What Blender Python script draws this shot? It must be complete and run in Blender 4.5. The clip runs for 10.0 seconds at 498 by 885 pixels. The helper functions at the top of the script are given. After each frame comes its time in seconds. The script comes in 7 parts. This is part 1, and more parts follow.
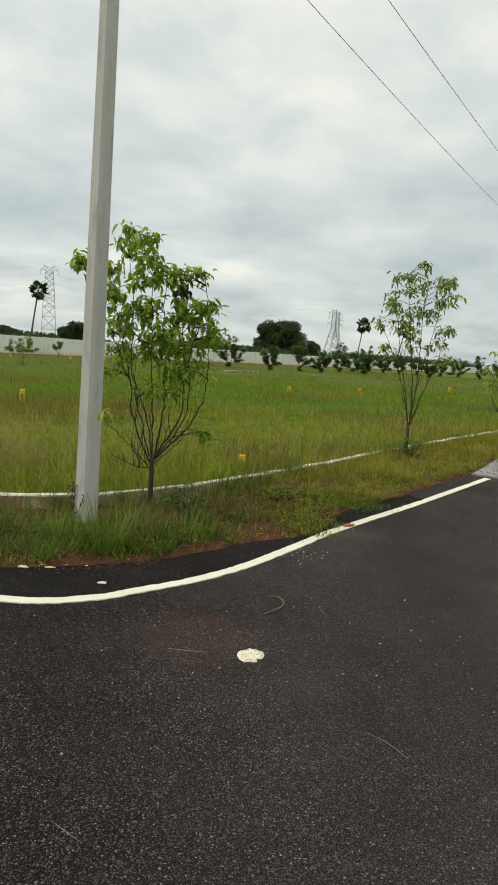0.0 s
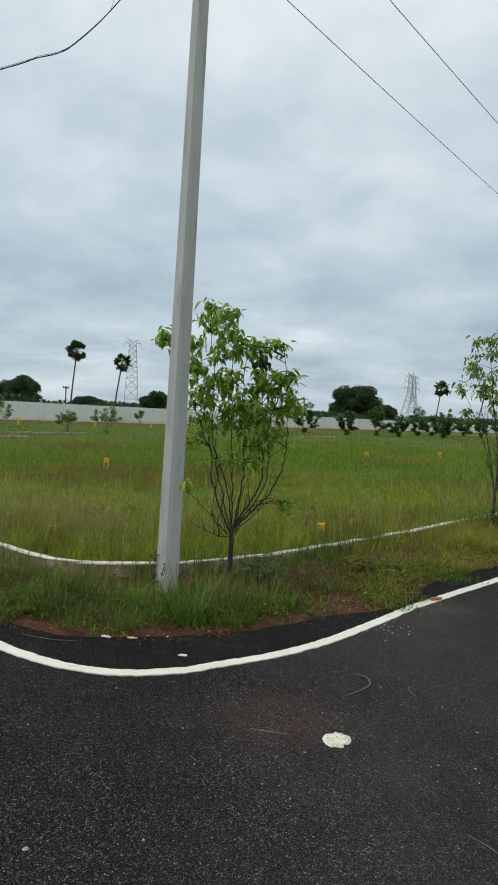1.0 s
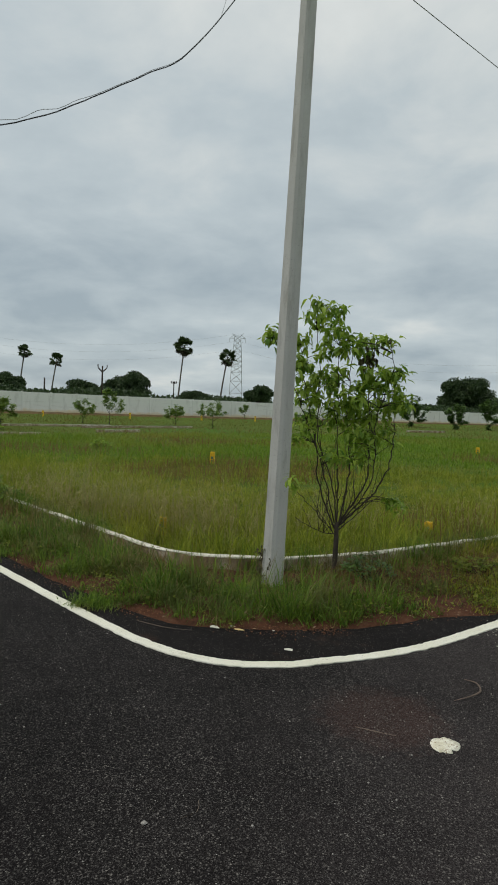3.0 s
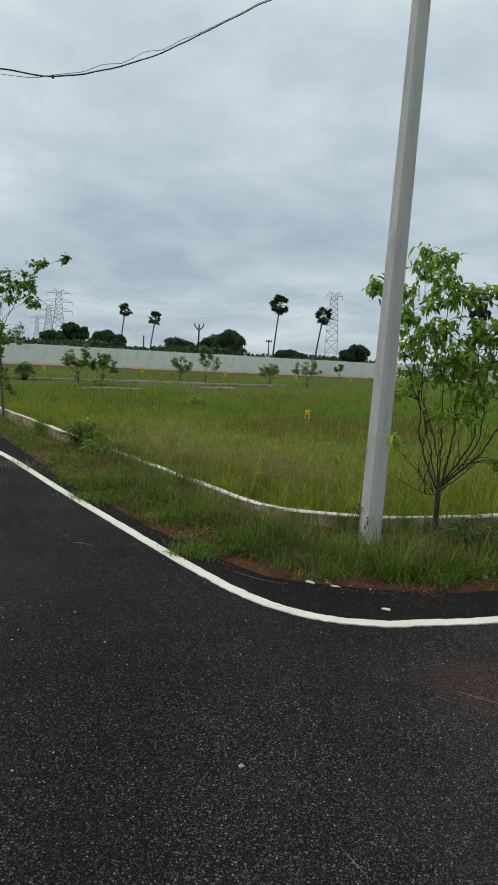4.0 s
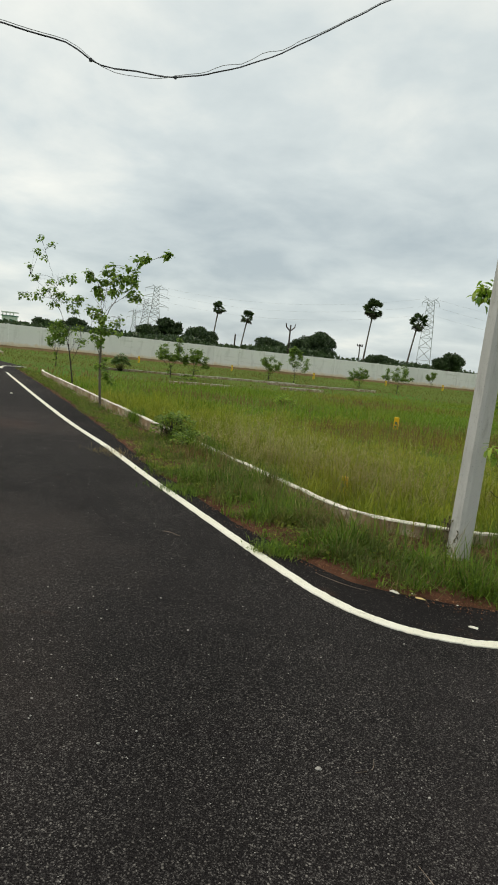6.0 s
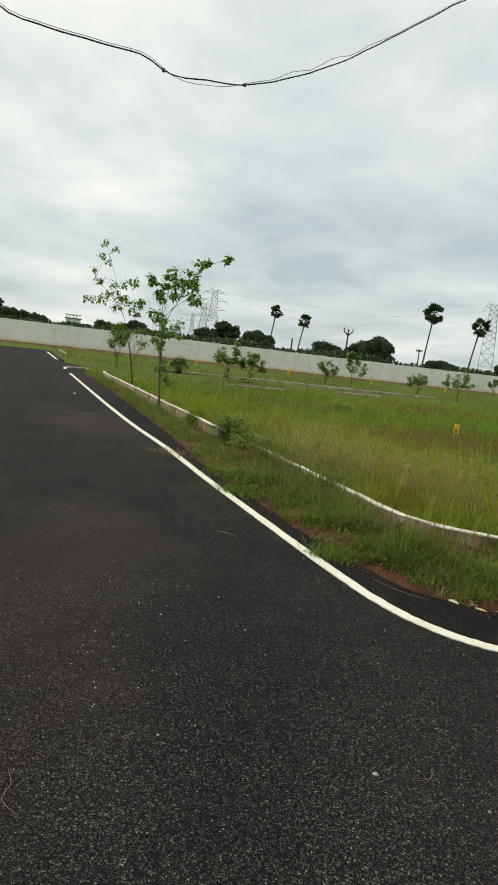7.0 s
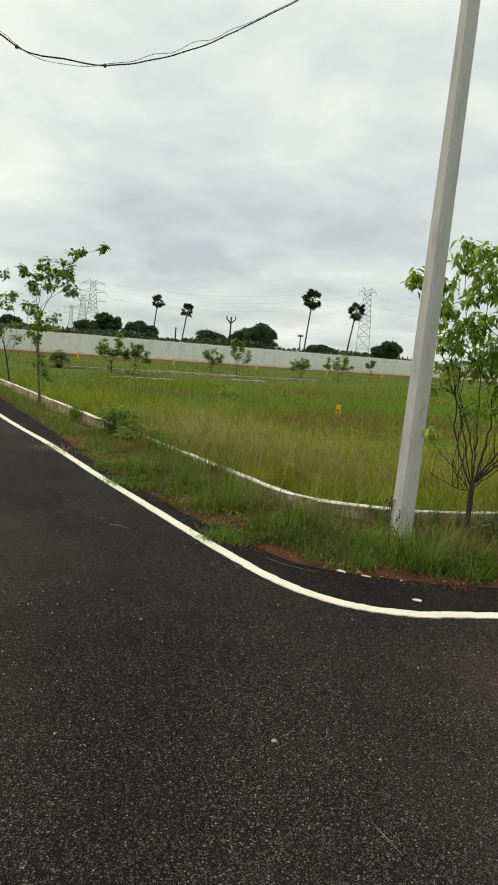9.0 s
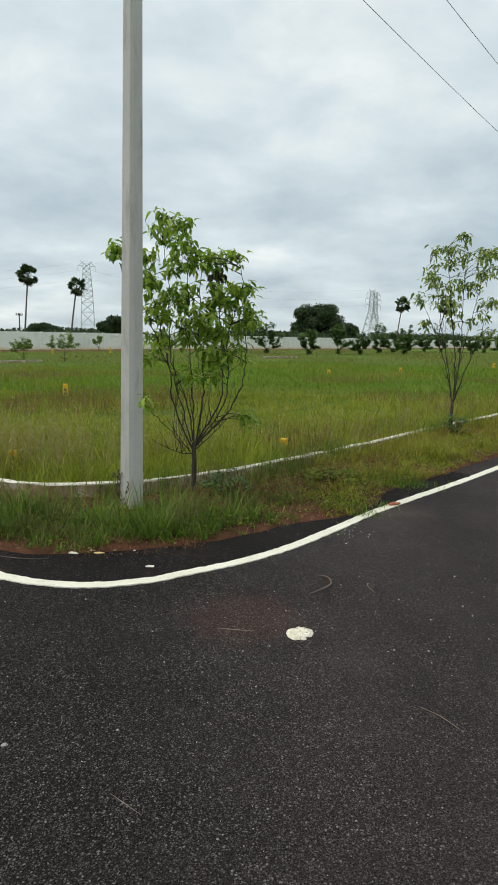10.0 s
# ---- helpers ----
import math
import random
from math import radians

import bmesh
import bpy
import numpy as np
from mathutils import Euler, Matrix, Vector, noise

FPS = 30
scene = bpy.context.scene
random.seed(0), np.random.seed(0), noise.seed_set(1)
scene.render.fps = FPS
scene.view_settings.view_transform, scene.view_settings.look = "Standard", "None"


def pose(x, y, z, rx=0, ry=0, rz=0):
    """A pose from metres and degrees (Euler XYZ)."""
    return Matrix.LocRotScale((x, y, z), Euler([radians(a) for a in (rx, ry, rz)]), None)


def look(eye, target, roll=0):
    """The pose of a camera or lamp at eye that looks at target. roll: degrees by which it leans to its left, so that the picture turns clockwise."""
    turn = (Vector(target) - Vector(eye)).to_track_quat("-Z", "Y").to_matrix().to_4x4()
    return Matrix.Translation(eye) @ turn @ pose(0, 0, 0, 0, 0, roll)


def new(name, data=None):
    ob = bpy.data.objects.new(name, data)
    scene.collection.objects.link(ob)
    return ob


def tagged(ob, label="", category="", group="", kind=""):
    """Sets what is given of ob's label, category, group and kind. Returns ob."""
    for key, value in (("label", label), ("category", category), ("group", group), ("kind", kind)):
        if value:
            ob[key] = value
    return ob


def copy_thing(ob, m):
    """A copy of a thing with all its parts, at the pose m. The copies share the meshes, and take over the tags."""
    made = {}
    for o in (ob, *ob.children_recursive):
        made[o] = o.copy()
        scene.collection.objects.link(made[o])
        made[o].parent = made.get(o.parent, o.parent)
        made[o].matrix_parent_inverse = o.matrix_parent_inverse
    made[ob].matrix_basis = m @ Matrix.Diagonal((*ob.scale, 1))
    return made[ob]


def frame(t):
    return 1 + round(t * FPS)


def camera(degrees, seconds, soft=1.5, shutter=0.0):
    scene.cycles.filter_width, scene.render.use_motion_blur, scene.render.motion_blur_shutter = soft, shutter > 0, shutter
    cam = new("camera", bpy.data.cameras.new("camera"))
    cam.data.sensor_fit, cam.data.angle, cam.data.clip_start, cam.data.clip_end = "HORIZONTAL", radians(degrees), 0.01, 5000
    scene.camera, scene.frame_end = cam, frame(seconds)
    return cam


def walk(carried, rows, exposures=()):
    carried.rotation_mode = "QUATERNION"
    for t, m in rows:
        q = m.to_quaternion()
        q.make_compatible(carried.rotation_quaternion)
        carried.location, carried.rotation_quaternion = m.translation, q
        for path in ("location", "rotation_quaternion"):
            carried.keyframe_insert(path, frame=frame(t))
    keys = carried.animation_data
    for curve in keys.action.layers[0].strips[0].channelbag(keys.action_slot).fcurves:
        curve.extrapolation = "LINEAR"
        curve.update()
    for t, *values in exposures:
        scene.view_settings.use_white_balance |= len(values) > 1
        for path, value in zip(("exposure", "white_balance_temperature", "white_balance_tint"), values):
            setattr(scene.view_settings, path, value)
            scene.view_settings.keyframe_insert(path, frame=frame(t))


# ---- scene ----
cam = camera(42.9, 10.0, 1.8)
PATH = [
    (0, (0.078, 0.062, 1.667), (0.012, 2.042, 1.393), 3.6),
    (0.2, (0.052, 0.056, 1.665), (-0.121, 2.029, 1.385), 4.3),
    (0.5, (0.044, 0.062, 1.674), (-0.246, 2.027, 1.44), 3.6),
    (0.8, (0.042, 0.074, 1.68), (-0.271, 2.041, 1.5), 2.8),
    (1, (0.041, 0.069, 1.698), (-0.275, 2.042, 1.616), 2.6),
    (1.2, (0.045, 0.044, 1.719), (-0.28, 2.018, 1.745), 2.8),
    (1.5, (0.056, 0.008, 1.756), (-0.255, 1.974, 1.959), 1.6),
    (1.7, (0.052, -0.001, 1.76), (-0.255, 1.953, 2.055), 0.8),
    (1.8, (0.062, 0.015, 1.765), (-0.255, 1.966, 2.098), 0.9),
    (2, (0.06, 0.006, 1.773), (-0.263, 1.951, 2.106), 1.1),
    (2.5, (0.017, 0.055, 1.725), (-0.424, 2.006, 1.733), 2.6),
    (2.7, (0.041, 0.001, 1.74), (-0.485, 1.929, 1.662), 2.4),
    (3.8, (-0.038, 0.075, 1.682), (-0.857, 1.89, 1.495), 3.4),
    (4, (-0.048, 0.077, 1.675), (-0.937, 1.85, 1.419), 3.0),
    (4.2, (-0.067, 0.06, 1.669), (-1.045, 1.787, 1.424), 4.1),
    (4.5, (-0.088, 0.057, 1.668), (-1.157, 1.731, 1.436), 5.0),
    (5, (-0.097, 0.051, 1.672), (-1.247, 1.671, 1.445), 5.4),
    (5.2, (-0.1, 0.049, 1.666), (-1.264, 1.661, 1.452), 5.6),
    (6.3, (-0.105, 0.038, 1.655), (-1.207, 1.681, 1.362), 6.0),
    (6.5, (-0.111, 0.04, 1.648), (-1.246, 1.661, 1.353), 6.0),
    (7, (-0.114, -0.011, 1.653), (-1.364, 1.525, 1.373), 6.6),
    (7.5, (-0.12, -0.034, 1.639), (-1.437, 1.44, 1.329), 7.2),
    (8, (-0.108, -0.05, 1.642), (-1.409, 1.443, 1.361), 7.4),
    (8.5, (-0.106, -0.035, 1.632), (-1.299, 1.543, 1.336), 7.0),
    (8.7, (-0.084, -0.021, 1.634), (-1.178, 1.627, 1.338), 6.5),
    (9, (-0.069, -0.007, 1.631), (-1.033, 1.722, 1.351), 4.4),
    (9.2, (-0.039, -0.012, 1.643), (-0.889, 1.781, 1.393), 3.1),
    (9.5, (-0.014, 0.017, 1.634), (-0.648, 1.892, 1.348), 2.2),
    (9.7, (0.035, 0.045, 1.632), (-0.43, 1.966, 1.323), 1.2),
    (10, (0.08, 0.07, 1.622), (-0.114, 2.034, 1.302), 0.8),
]
# the clip's camera darkens and cools its picture as it tilts up, and warms it again: stops, kelvin, tint
EXPOSURES = [
    (0.0, 0.12, 7350, 10), (0.5, 0.10, 6850, 10), (1.0, -0.10, 6300, 10), (1.5, -0.68, 6050, 10), (2.0, -0.65, 6420, 10), (2.5, -0.45, 6800, 10),
    (4.0, -0.20, 6350, 10), (4.5, -0.03, 6420, 10), (5.0, 0.02, 6750, 10), (6.5, 0.10, 7120, 10), (7.0, 0.12, 7150, 10), (7.5, 0.10, 7150, 10),
    (8.0, 0.12, 7200, 10), (8.5, 0.10, 7120, 10), (9.0, 0.18, 7380, 10), (9.5, 0.15, 7320, 10), (10.0, 0.12, 6680, 10),
]
walk(cam, [(t, look(eye, target, roll)) for t, eye, target, roll in PATH], EXPOSURES)

# ---- world and sun: a bright overcast sky with soft grey cloud banks ----
world = bpy.data.worlds.new("overcast_sky")
scene.world = world
world.use_nodes = True
wt = world.node_tree
wt.nodes.clear()
W_OUT = wt.nodes.new("ShaderNodeOutputWorld")
sky = wt.nodes.new("ShaderNodeTexSky")
sky.sky_type, sky.sun_disc = "NISHITA", False
sky.sun_elevation, sky.sun_rotation = radians(52), radians(-70)
bg_sky = wt.nodes.new("ShaderNodeBackground")
bg_sky.inputs["Strength"].default_value = 0.08
wt.links.new(sky.outputs[0], bg_sky.inputs[0])


def wnode(kind, **values):
    n = wt.nodes.new(kind)
    for k, v in values.items():
        n.inputs[k].default_value = v
    return n


def wmath(op, a, b):
    n = wt.nodes.new("ShaderNodeMath")
    n.operation = op
    for i, v in enumerate((a, b)):
        if isinstance(v, (int, float)):
            n.inputs[i].default_value = v
        else:
            wt.links.new(v, n.inputs[i])
    return n.outputs[0]


w_co = wt.nodes.new("ShaderNodeTexCoord")
w_sep = wt.nodes.new("ShaderNodeSeparateXYZ")
wt.links.new(w_co.outputs["Generated"], w_sep.inputs[0])
w_up = wmath("ADD", wmath("MAXIMUM", w_sep.outputs[2], 0.0), 0.22)
w_com = wt.nodes.new("ShaderNodeCombineXYZ")
wt.links.new(wmath("DIVIDE", w_sep.outputs[0], w_up), w_com.inputs[0])
wt.links.new(wmath("DIVIDE", w_sep.outputs[1], w_up), w_com.inputs[1])
w_big = wnode("ShaderNodeTexNoise", Scale=0.72, Detail=3.0, Roughness=0.45, Distortion=0.35)
w_small = wnode("ShaderNodeTexNoise", Scale=2.4, Detail=6.0, Roughness=0.55, Distortion=0.2)
for n in (w_big, w_small):
    wt.links.new(w_com.outputs[0], n.inputs["Vector"])
w_mix = wmath("ADD", wmath("MULTIPLY", w_big.outputs[0], 0.58), wmath("MULTIPLY", w_small.outputs[0], 0.42))
w_mix = wmath("ADD", w_mix, wmath("MULTIPLY", wmath("SUBTRACT", wmath("MAXIMUM", w_sep.outputs[2], 0.0), 0.30), 0.27))


def wvec(op, a, b):
    n = wt.nodes.new("ShaderNodeVectorMath")
    n.operation = op
    for i, v in enumerate((a, b)):
        if isinstance(v, tuple):
            n.inputs[i].default_value = v
        else:
            wt.links.new(v, n.inputs[i])
    return n


# the cloud deck's own banks and breaks: azimuth, height, half-widths (degrees), lightness
w_fray = wnode("ShaderNodeTexNoise", Scale=4.5, Detail=5.0, Roughness=0.6)
wt.links.new(w_co.outputs["Generated"], w_fray.inputs["Vector"])
w_dir = wvec("ADD", w_co.outputs["Generated"], wvec("MULTIPLY", wvec("SUBTRACT", w_fray.outputs["Color"], (0.5, 0.5, 0.5)).outputs[0], (0.16, 0.16, 0.10)).outputs[0]).outputs[0]
BANKS = [(-22, 40, 8, 6, 0.15), (12, 42, 7, 7, 0.09), (-31, 36, 7, 7, 0.09), (-11, 29, 9, 4, 0.06), (2, 34, 10, 4, 0.03),
         (-8, 10.2, 11, 1.8, -0.06), (-5, 6.8, 9, 0.7, 0.05), (-34, 15.6, 4, 2.6, -0.05), (-30, 12, 8, 1.7, -0.035), (-55, 10.5, 8, 1.3, 0.03), (-19.5, 7.7, 5, 0.7, 0.07),
         (-42, 6.5, 16, 1.1, -0.02), (-54, 21, 14, 6, -0.02), (14, 14, 10, 3.5, -0.05), (2, 15, 9, 3, -0.03), (8, 5.5, 10, 1.2, 0.02), (-45, 14, 12, 3, 0.03)]
for az, el, half_az, half_el, light in BANKS:
    a, h = radians(az), radians(el)
    w_x = wmath("DIVIDE", wvec("DOT_PRODUCT", w_dir, (math.cos(a), -math.sin(a), 0.0)).outputs["Value"], radians(half_az))
    w_y = wmath("DIVIDE", wvec("DOT_PRODUCT", w_dir, (-math.sin(a) * math.sin(h), -math.cos(a) * math.sin(h), math.cos(h))).outputs["Value"], radians(half_el))
    w_in = wmath("GREATER_THAN", wvec("DOT_PRODUCT", w_dir, (math.sin(a) * math.cos(h), math.cos(a) * math.cos(h), math.sin(h))).outputs["Value"], 0.0)
    w_bank = wmath("POWER", 2.718, wmath("MULTIPLY", wmath("ADD", wmath("MULTIPLY", w_x, w_x), wmath("MULTIPLY", w_y, w_y)), -1.0))
    w_mix = wmath("ADD", w_mix, wmath("MULTIPLY", wmath("MULTIPLY", w_bank, w_in), light))
w_ramp = wt.nodes.new("ShaderNodeValToRGB")
cr = w_ramp.color_ramp
cr.elements[0].position, cr.elements[0].color = 0.335, (0.435, 0.535, 0.605, 1)
cr.elements[1].position, cr.elements[1].color = 0.63, (0.885, 0.945, 0.945, 1)
e = cr.elements.new(0.72)
e.color = (0.985, 1.045, 1.045, 1)
e = cr.elements.new(0.50)
e.color = (0.645, 0.745, 0.795, 1)
wt.links.new(w_mix, w_ramp.inputs[0])
bg_cloud = wt.nodes.new("ShaderNodeBackground")
bg_cloud.inputs["Strength"].default_value = 1.0
wt.links.new(w_ramp.outputs[0], bg_cloud.inputs[0])
w_shade = wt.nodes.new("ShaderNodeMixShader")
w_shade.inputs[0].default_value = 0.9
wt.links.new(bg_sky.outputs[0], w_shade.inputs[1])
wt.links.new(bg_cloud.outputs[0], w_shade.inputs[2])
wt.links.new(w_shade.outputs[0], W_OUT.inputs[0])

sun = new("sun", bpy.data.lights.new("sun", "SUN"))
sun.data.energy, sun.data.angle, sun.data.color = 1.4, radians(25), (1.0, 0.97, 0.92)
sun.matrix_world = look((-60, -20, 80), (0, 0, 0))


# ---- materials ----
class Mat:
    """A small builder for procedural materials in object space (metres)."""

    def __init__(self, name, rough=0.8, metal=0.0, spec=0.3):
        self.m = bpy.data.materials.new(name)
        self.m.use_nodes = True
        self.t = self.m.node_tree
        self.b = self.t.nodes["Principled BSDF"]
        self.b.inputs["Roughness"].default_value = rough
        self.b.inputs["Metallic"].default_value = metal
        self.b.inputs["Specular IOR Level"].default_value = spec
        self.co = self.t.nodes.new("ShaderNodeTexCoord").outputs["Object"]

    def link(self, a, b):
        self.t.links.new(a, b)

    def noise(self, scale, detail=4.0, rough=0.55, stretch=None, distortion=0.0):
        n = self.t.nodes.new("ShaderNodeTexNoise")
        n.inputs["Scale"].default_value, n.inputs["Detail"].default_value = scale, detail
        n.inputs["Roughness"].default_value, n.inputs["Distortion"].default_value = rough, distortion
        src = self.co
        if stretch:
            mp = self.t.nodes.new("ShaderNodeMapping")
            mp.inputs["Scale"].default_value = stretch
            self.link(self.co, mp.inputs[0])
            src = mp.outputs[0]
        self.link(src, n.inputs["Vector"])
        return n.outputs["Fac"]

    def cells(self, scale, what="Distance", rand=1.0):
        n = self.t.nodes.new("ShaderNodeTexVoronoi")
        n.inputs["Scale"].default_value, n.inputs["Randomness"].default_value = scale, rand
        self.link(self.co, n.inputs["Vector"])
        return n.outputs[what]

    def warp(self, scale, amount):
        """Lets the patterns that follow run unevenly."""
        n = self.t.nodes.new("ShaderNodeTexNoise")
        n.inputs["Scale"].default_value, n.inputs["Detail"].default_value = scale, 2.0
        self.link(self.co, n.inputs["Vector"])
        mul = self.t.nodes.new("ShaderNodeVectorMath")
        mul.operation = "MULTIPLY_ADD"
        self.link(n.outputs["Color"], mul.inputs[0])
        mul.inputs[1].default_value = (amount, amount, 0.0)
        self.link(self.co, mul.inputs[2])
        self.co = mul.outputs[0]
        return self

    def ramp(self, fac, *stops):
        n = self.t.nodes.new("ShaderNodeValToRGB")
        r = n.color_ramp
        for i, (p, c) in enumerate(stops):
            el = r.elements[i] if i < 2 else r.elements.new(p)
            el.position = p
            el.color = (*c, 1) if len(c) == 3 else c
        self.link(fac, n.inputs[0])
        return n.outputs[0]

    def grey(self, fac, a, b):
        return self.ramp(fac, (a, (0, 0, 0)), (b, (1, 1, 1)))

    def mix(self, fac, a, b, how="MIX"):
        n = self.t.nodes.new("ShaderNodeMix")
        n.data_type, n.blend_type = "RGBA", how
        for sock, v in ((n.inputs[0], fac), (n.inputs[6], a), (n.inputs[7], b)):
            if isinstance(v, (int, float)):
                sock.default_value = v
            elif isinstance(v, tuple):
                sock.default_value = (*v, 1)
            else:
                self.link(v, sock)
        return n.outputs[2]

    def random(self):
        return self.t.nodes.new("ShaderNodeObjectInfo").outputs["Random"]

    def island(self):
        return self.t.nodes.new("ShaderNodeNewGeometry").outputs["Random Per Island"]

    def colour(self, c):
        if isinstance(c, tuple):
            self.b.inputs["Base Color"].default_value = (*c, 1)
        else:
            self.link(c, self.b.inputs["Base Color"])
        return self

    def bump(self, height, strength=0.3, distance=0.01):
        n = self.t.nodes.new("ShaderNodeBump")
        n.inputs["Strength"].default_value, n.inputs["Distance"].default_value = strength, distance
        self.link(height, n.inputs["Height"])
        self.link(n.outputs[0], self.b.inputs["Normal"])
        return self

    def thin(self, colour, amount=0.35):
        """Light through a leaf."""
        tr = self.t.nodes.new("ShaderNodeBsdfTranslucent")
        self.link(colour, tr.inputs["Color"])
        mx = self.t.nodes.new("ShaderNodeMixShader")
        mx.inputs[0].default_value = amount
        self.link(self.b.outputs[0], mx.inputs[1])
        self.link(tr.outputs[0], mx.inputs[2])
        self.link(mx.outputs[0], self.t.nodes["Material Output"].inputs["Surface"])
        return self


def make_asphalt():
    k = Mat("asphalt", 0.92, spec=0.08)
    base = k.ramp(k.noise(0.55, 5, 0.6), (0.32, (0.0056, 0.0048, 0.0049)), (0.7, (0.0125, 0.0108, 0.0108)))
    dust = k.grey(k.noise(0.23, 4, 0.6), 0.54, 0.80)
    base = k.mix(dust, base, (0.034, 0.027, 0.024))
    red = k.grey(k.noise(0.7, 5, 0.7), 0.66, 0.80)
    base = k.mix(red, base, (0.050, 0.030, 0.022))
    # two spills of red dust
    for at, size in (((-10.07, 6.81, 0), 0.55), ((-0.30, 3.60, 0), 0.30)):
        d = k.t.nodes.new("ShaderNodeVectorMath")
        d.operation = "DISTANCE"
        k.link(k.co, d.inputs[0])
        d.inputs[1].default_value = at
        rough = k.t.nodes.new("ShaderNodeMath")
        rough.operation = "MULTIPLY_ADD"
        k.link(k.noise(4.0 / size, 5, 0.7), rough.inputs[0])
        rough.inputs[1].default_value = -size * 1.6
        k.link(d.outputs["Value"], rough.inputs[2])
        spill = k.ramp(rough.outputs[0], (0.0, (0.16, 0.16, 0.16)), (min(0.9, size * 0.6), (0, 0, 0)))
        base = k.mix(spill, base, (0.060, 0.026, 0.018))
    # the base colour is multiplied paler towards +x, a gradient tuned for brightness
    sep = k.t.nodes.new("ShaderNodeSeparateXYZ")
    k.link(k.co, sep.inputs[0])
    # old is only x plus noise, which frays the paler part's border
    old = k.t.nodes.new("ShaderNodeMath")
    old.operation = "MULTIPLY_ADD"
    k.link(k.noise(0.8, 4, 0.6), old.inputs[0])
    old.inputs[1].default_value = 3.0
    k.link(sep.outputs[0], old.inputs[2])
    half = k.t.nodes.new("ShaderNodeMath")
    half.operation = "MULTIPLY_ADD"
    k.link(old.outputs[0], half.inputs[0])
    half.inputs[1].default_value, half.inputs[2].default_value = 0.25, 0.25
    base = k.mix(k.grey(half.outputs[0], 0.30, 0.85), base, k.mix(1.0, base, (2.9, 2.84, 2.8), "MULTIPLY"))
    fine = k.ramp(k.noise(140, 4, 0.78), (0.41, (0.2, 0.2, 0.2)), (0.62, (2.5, 2.5, 2.5)))
    base = k.mix(0.9, base, fine, "MULTIPLY")
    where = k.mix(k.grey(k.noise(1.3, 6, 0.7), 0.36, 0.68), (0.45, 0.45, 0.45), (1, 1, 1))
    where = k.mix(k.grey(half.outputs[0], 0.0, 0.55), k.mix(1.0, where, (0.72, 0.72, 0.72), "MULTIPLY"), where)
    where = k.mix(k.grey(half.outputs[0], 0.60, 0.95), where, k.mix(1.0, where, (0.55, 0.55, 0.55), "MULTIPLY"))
    # stones of uneven outline and tone set in the tar, and paler chips here and there
    k.warp(55, 0.010)
    core = k.ramp(k.cells(175, "Distance"), (0.20, (1, 1, 1)), (0.58, (0.22, 0.22, 0.22)))
    stone = k.ramp(k.cells(175, "Color"), (0.46, (0.001, 0.001, 0.001)), (0.58, (0.016, 0.015, 0.0145)), (0.68, (0.075, 0.070, 0.066)), (0.82, (0.220, 0.205, 0.190)))
    stone = k.mix(1.0, stone, core, "MULTIPLY")
    base = k.mix(k.mix(1.0, where, (0.80, 0.80, 0.80), "MULTIPLY"), base, k.mix(1.0, base, stone, "ADD"))
    for scale, low, high, pale in ((120, 0.60, 0.68, (0.150, 0.140, 0.130)), (80, 0.72, 0.78, (0.27, 0.25, 0.225))):
        core = k.ramp(k.cells(scale, "Distance"), (0.16, (1, 1, 1)), (0.42, (0, 0, 0)))
        chip = k.mix(1.0, k.grey(k.cells(scale, "Color"), low, high), core, "MULTIPLY")
        base = k.mix(k.mix(1.0, chip, where, "MULTIPLY"), base, pale)
    k.colour(base)
    k.bump(k.noise(140, 4, 0.75), 0.9, 0.006)
    return k.m


def make_asphalt_edge():
    k = Mat("unworn_asphalt", 0.92, spec=0.09)
    base = k.ramp(k.noise(1.2, 5, 0.6), (0.3, (0.0075, 0.0066, 0.0066)), (0.7, (0.0150, 0.0130, 0.0125)))
    base = k.mix(k.grey(k.noise(2.1, 5, 0.7), 0.58, 0.76), base, (0.040, 0.025, 0.019))
    base = k.mix(0.8, base, k.ramp(k.noise(140, 4, 0.78), (0.41, (0.35, 0.35, 0.35)), (0.62, (1.9, 1.9, 1.9))), "MULTIPLY")
    k.warp(55, 0.010)
    core = k.ramp(k.cells(110, "Distance"), (0.16, (1, 1, 1)), (0.42, (0, 0, 0)))
    chip = k.mix(1.0, k.grey(k.cells(110, "Color"), 0.70, 0.78), core, "MULTIPLY")
    k.colour(k.mix(chip, base, (0.17, 0.155, 0.14))).bump(k.noise(140, 4, 0.75), 0.6, 0.005)
    return k.m


def make_soil():
    k = Mat("red_soil", 0.95, spec=0.1)
    c = k.ramp(k.noise(6, 6, 0.65), (0.3, (0.050, 0.025, 0.016)), (0.55, (0.120, 0.053, 0.031)), (0.8, (0.17, 0.098, 0.062)))
    c = k.mix(k.grey(k.noise(60, 3, 0.7), 0.55, 0.7), c, (0.05, 0.034, 0.022))
    k.colour(c).bump(k.noise(45, 5, 0.7), 0.9, 0.02)
    return k.m


def make_field_soil():
    k = Mat("grass_covered_soil", 0.95, spec=0.1)
    c = k.ramp(k.noise(1.7, 6, 0.65), (0.3, (0.090, 0.110, 0.020)), (0.55, (0.120, 0.170, 0.026)), (0.8, (0.160, 0.150, 0.045)))
    c = k.mix(k.grey(k.noise(30, 4, 0.7), 0.45, 0.75), c, (0.085, 0.115, 0.020))
    c = k.mix(k.grey(k.noise(0.09, 4, 0.6, (1, 1, 1)), 0.42, 0.62), c, (0.080, 0.170, 0.018))
    k.colour(c).bump(k.noise(18, 5, 0.7), 1.0, 0.08)
    return k.m


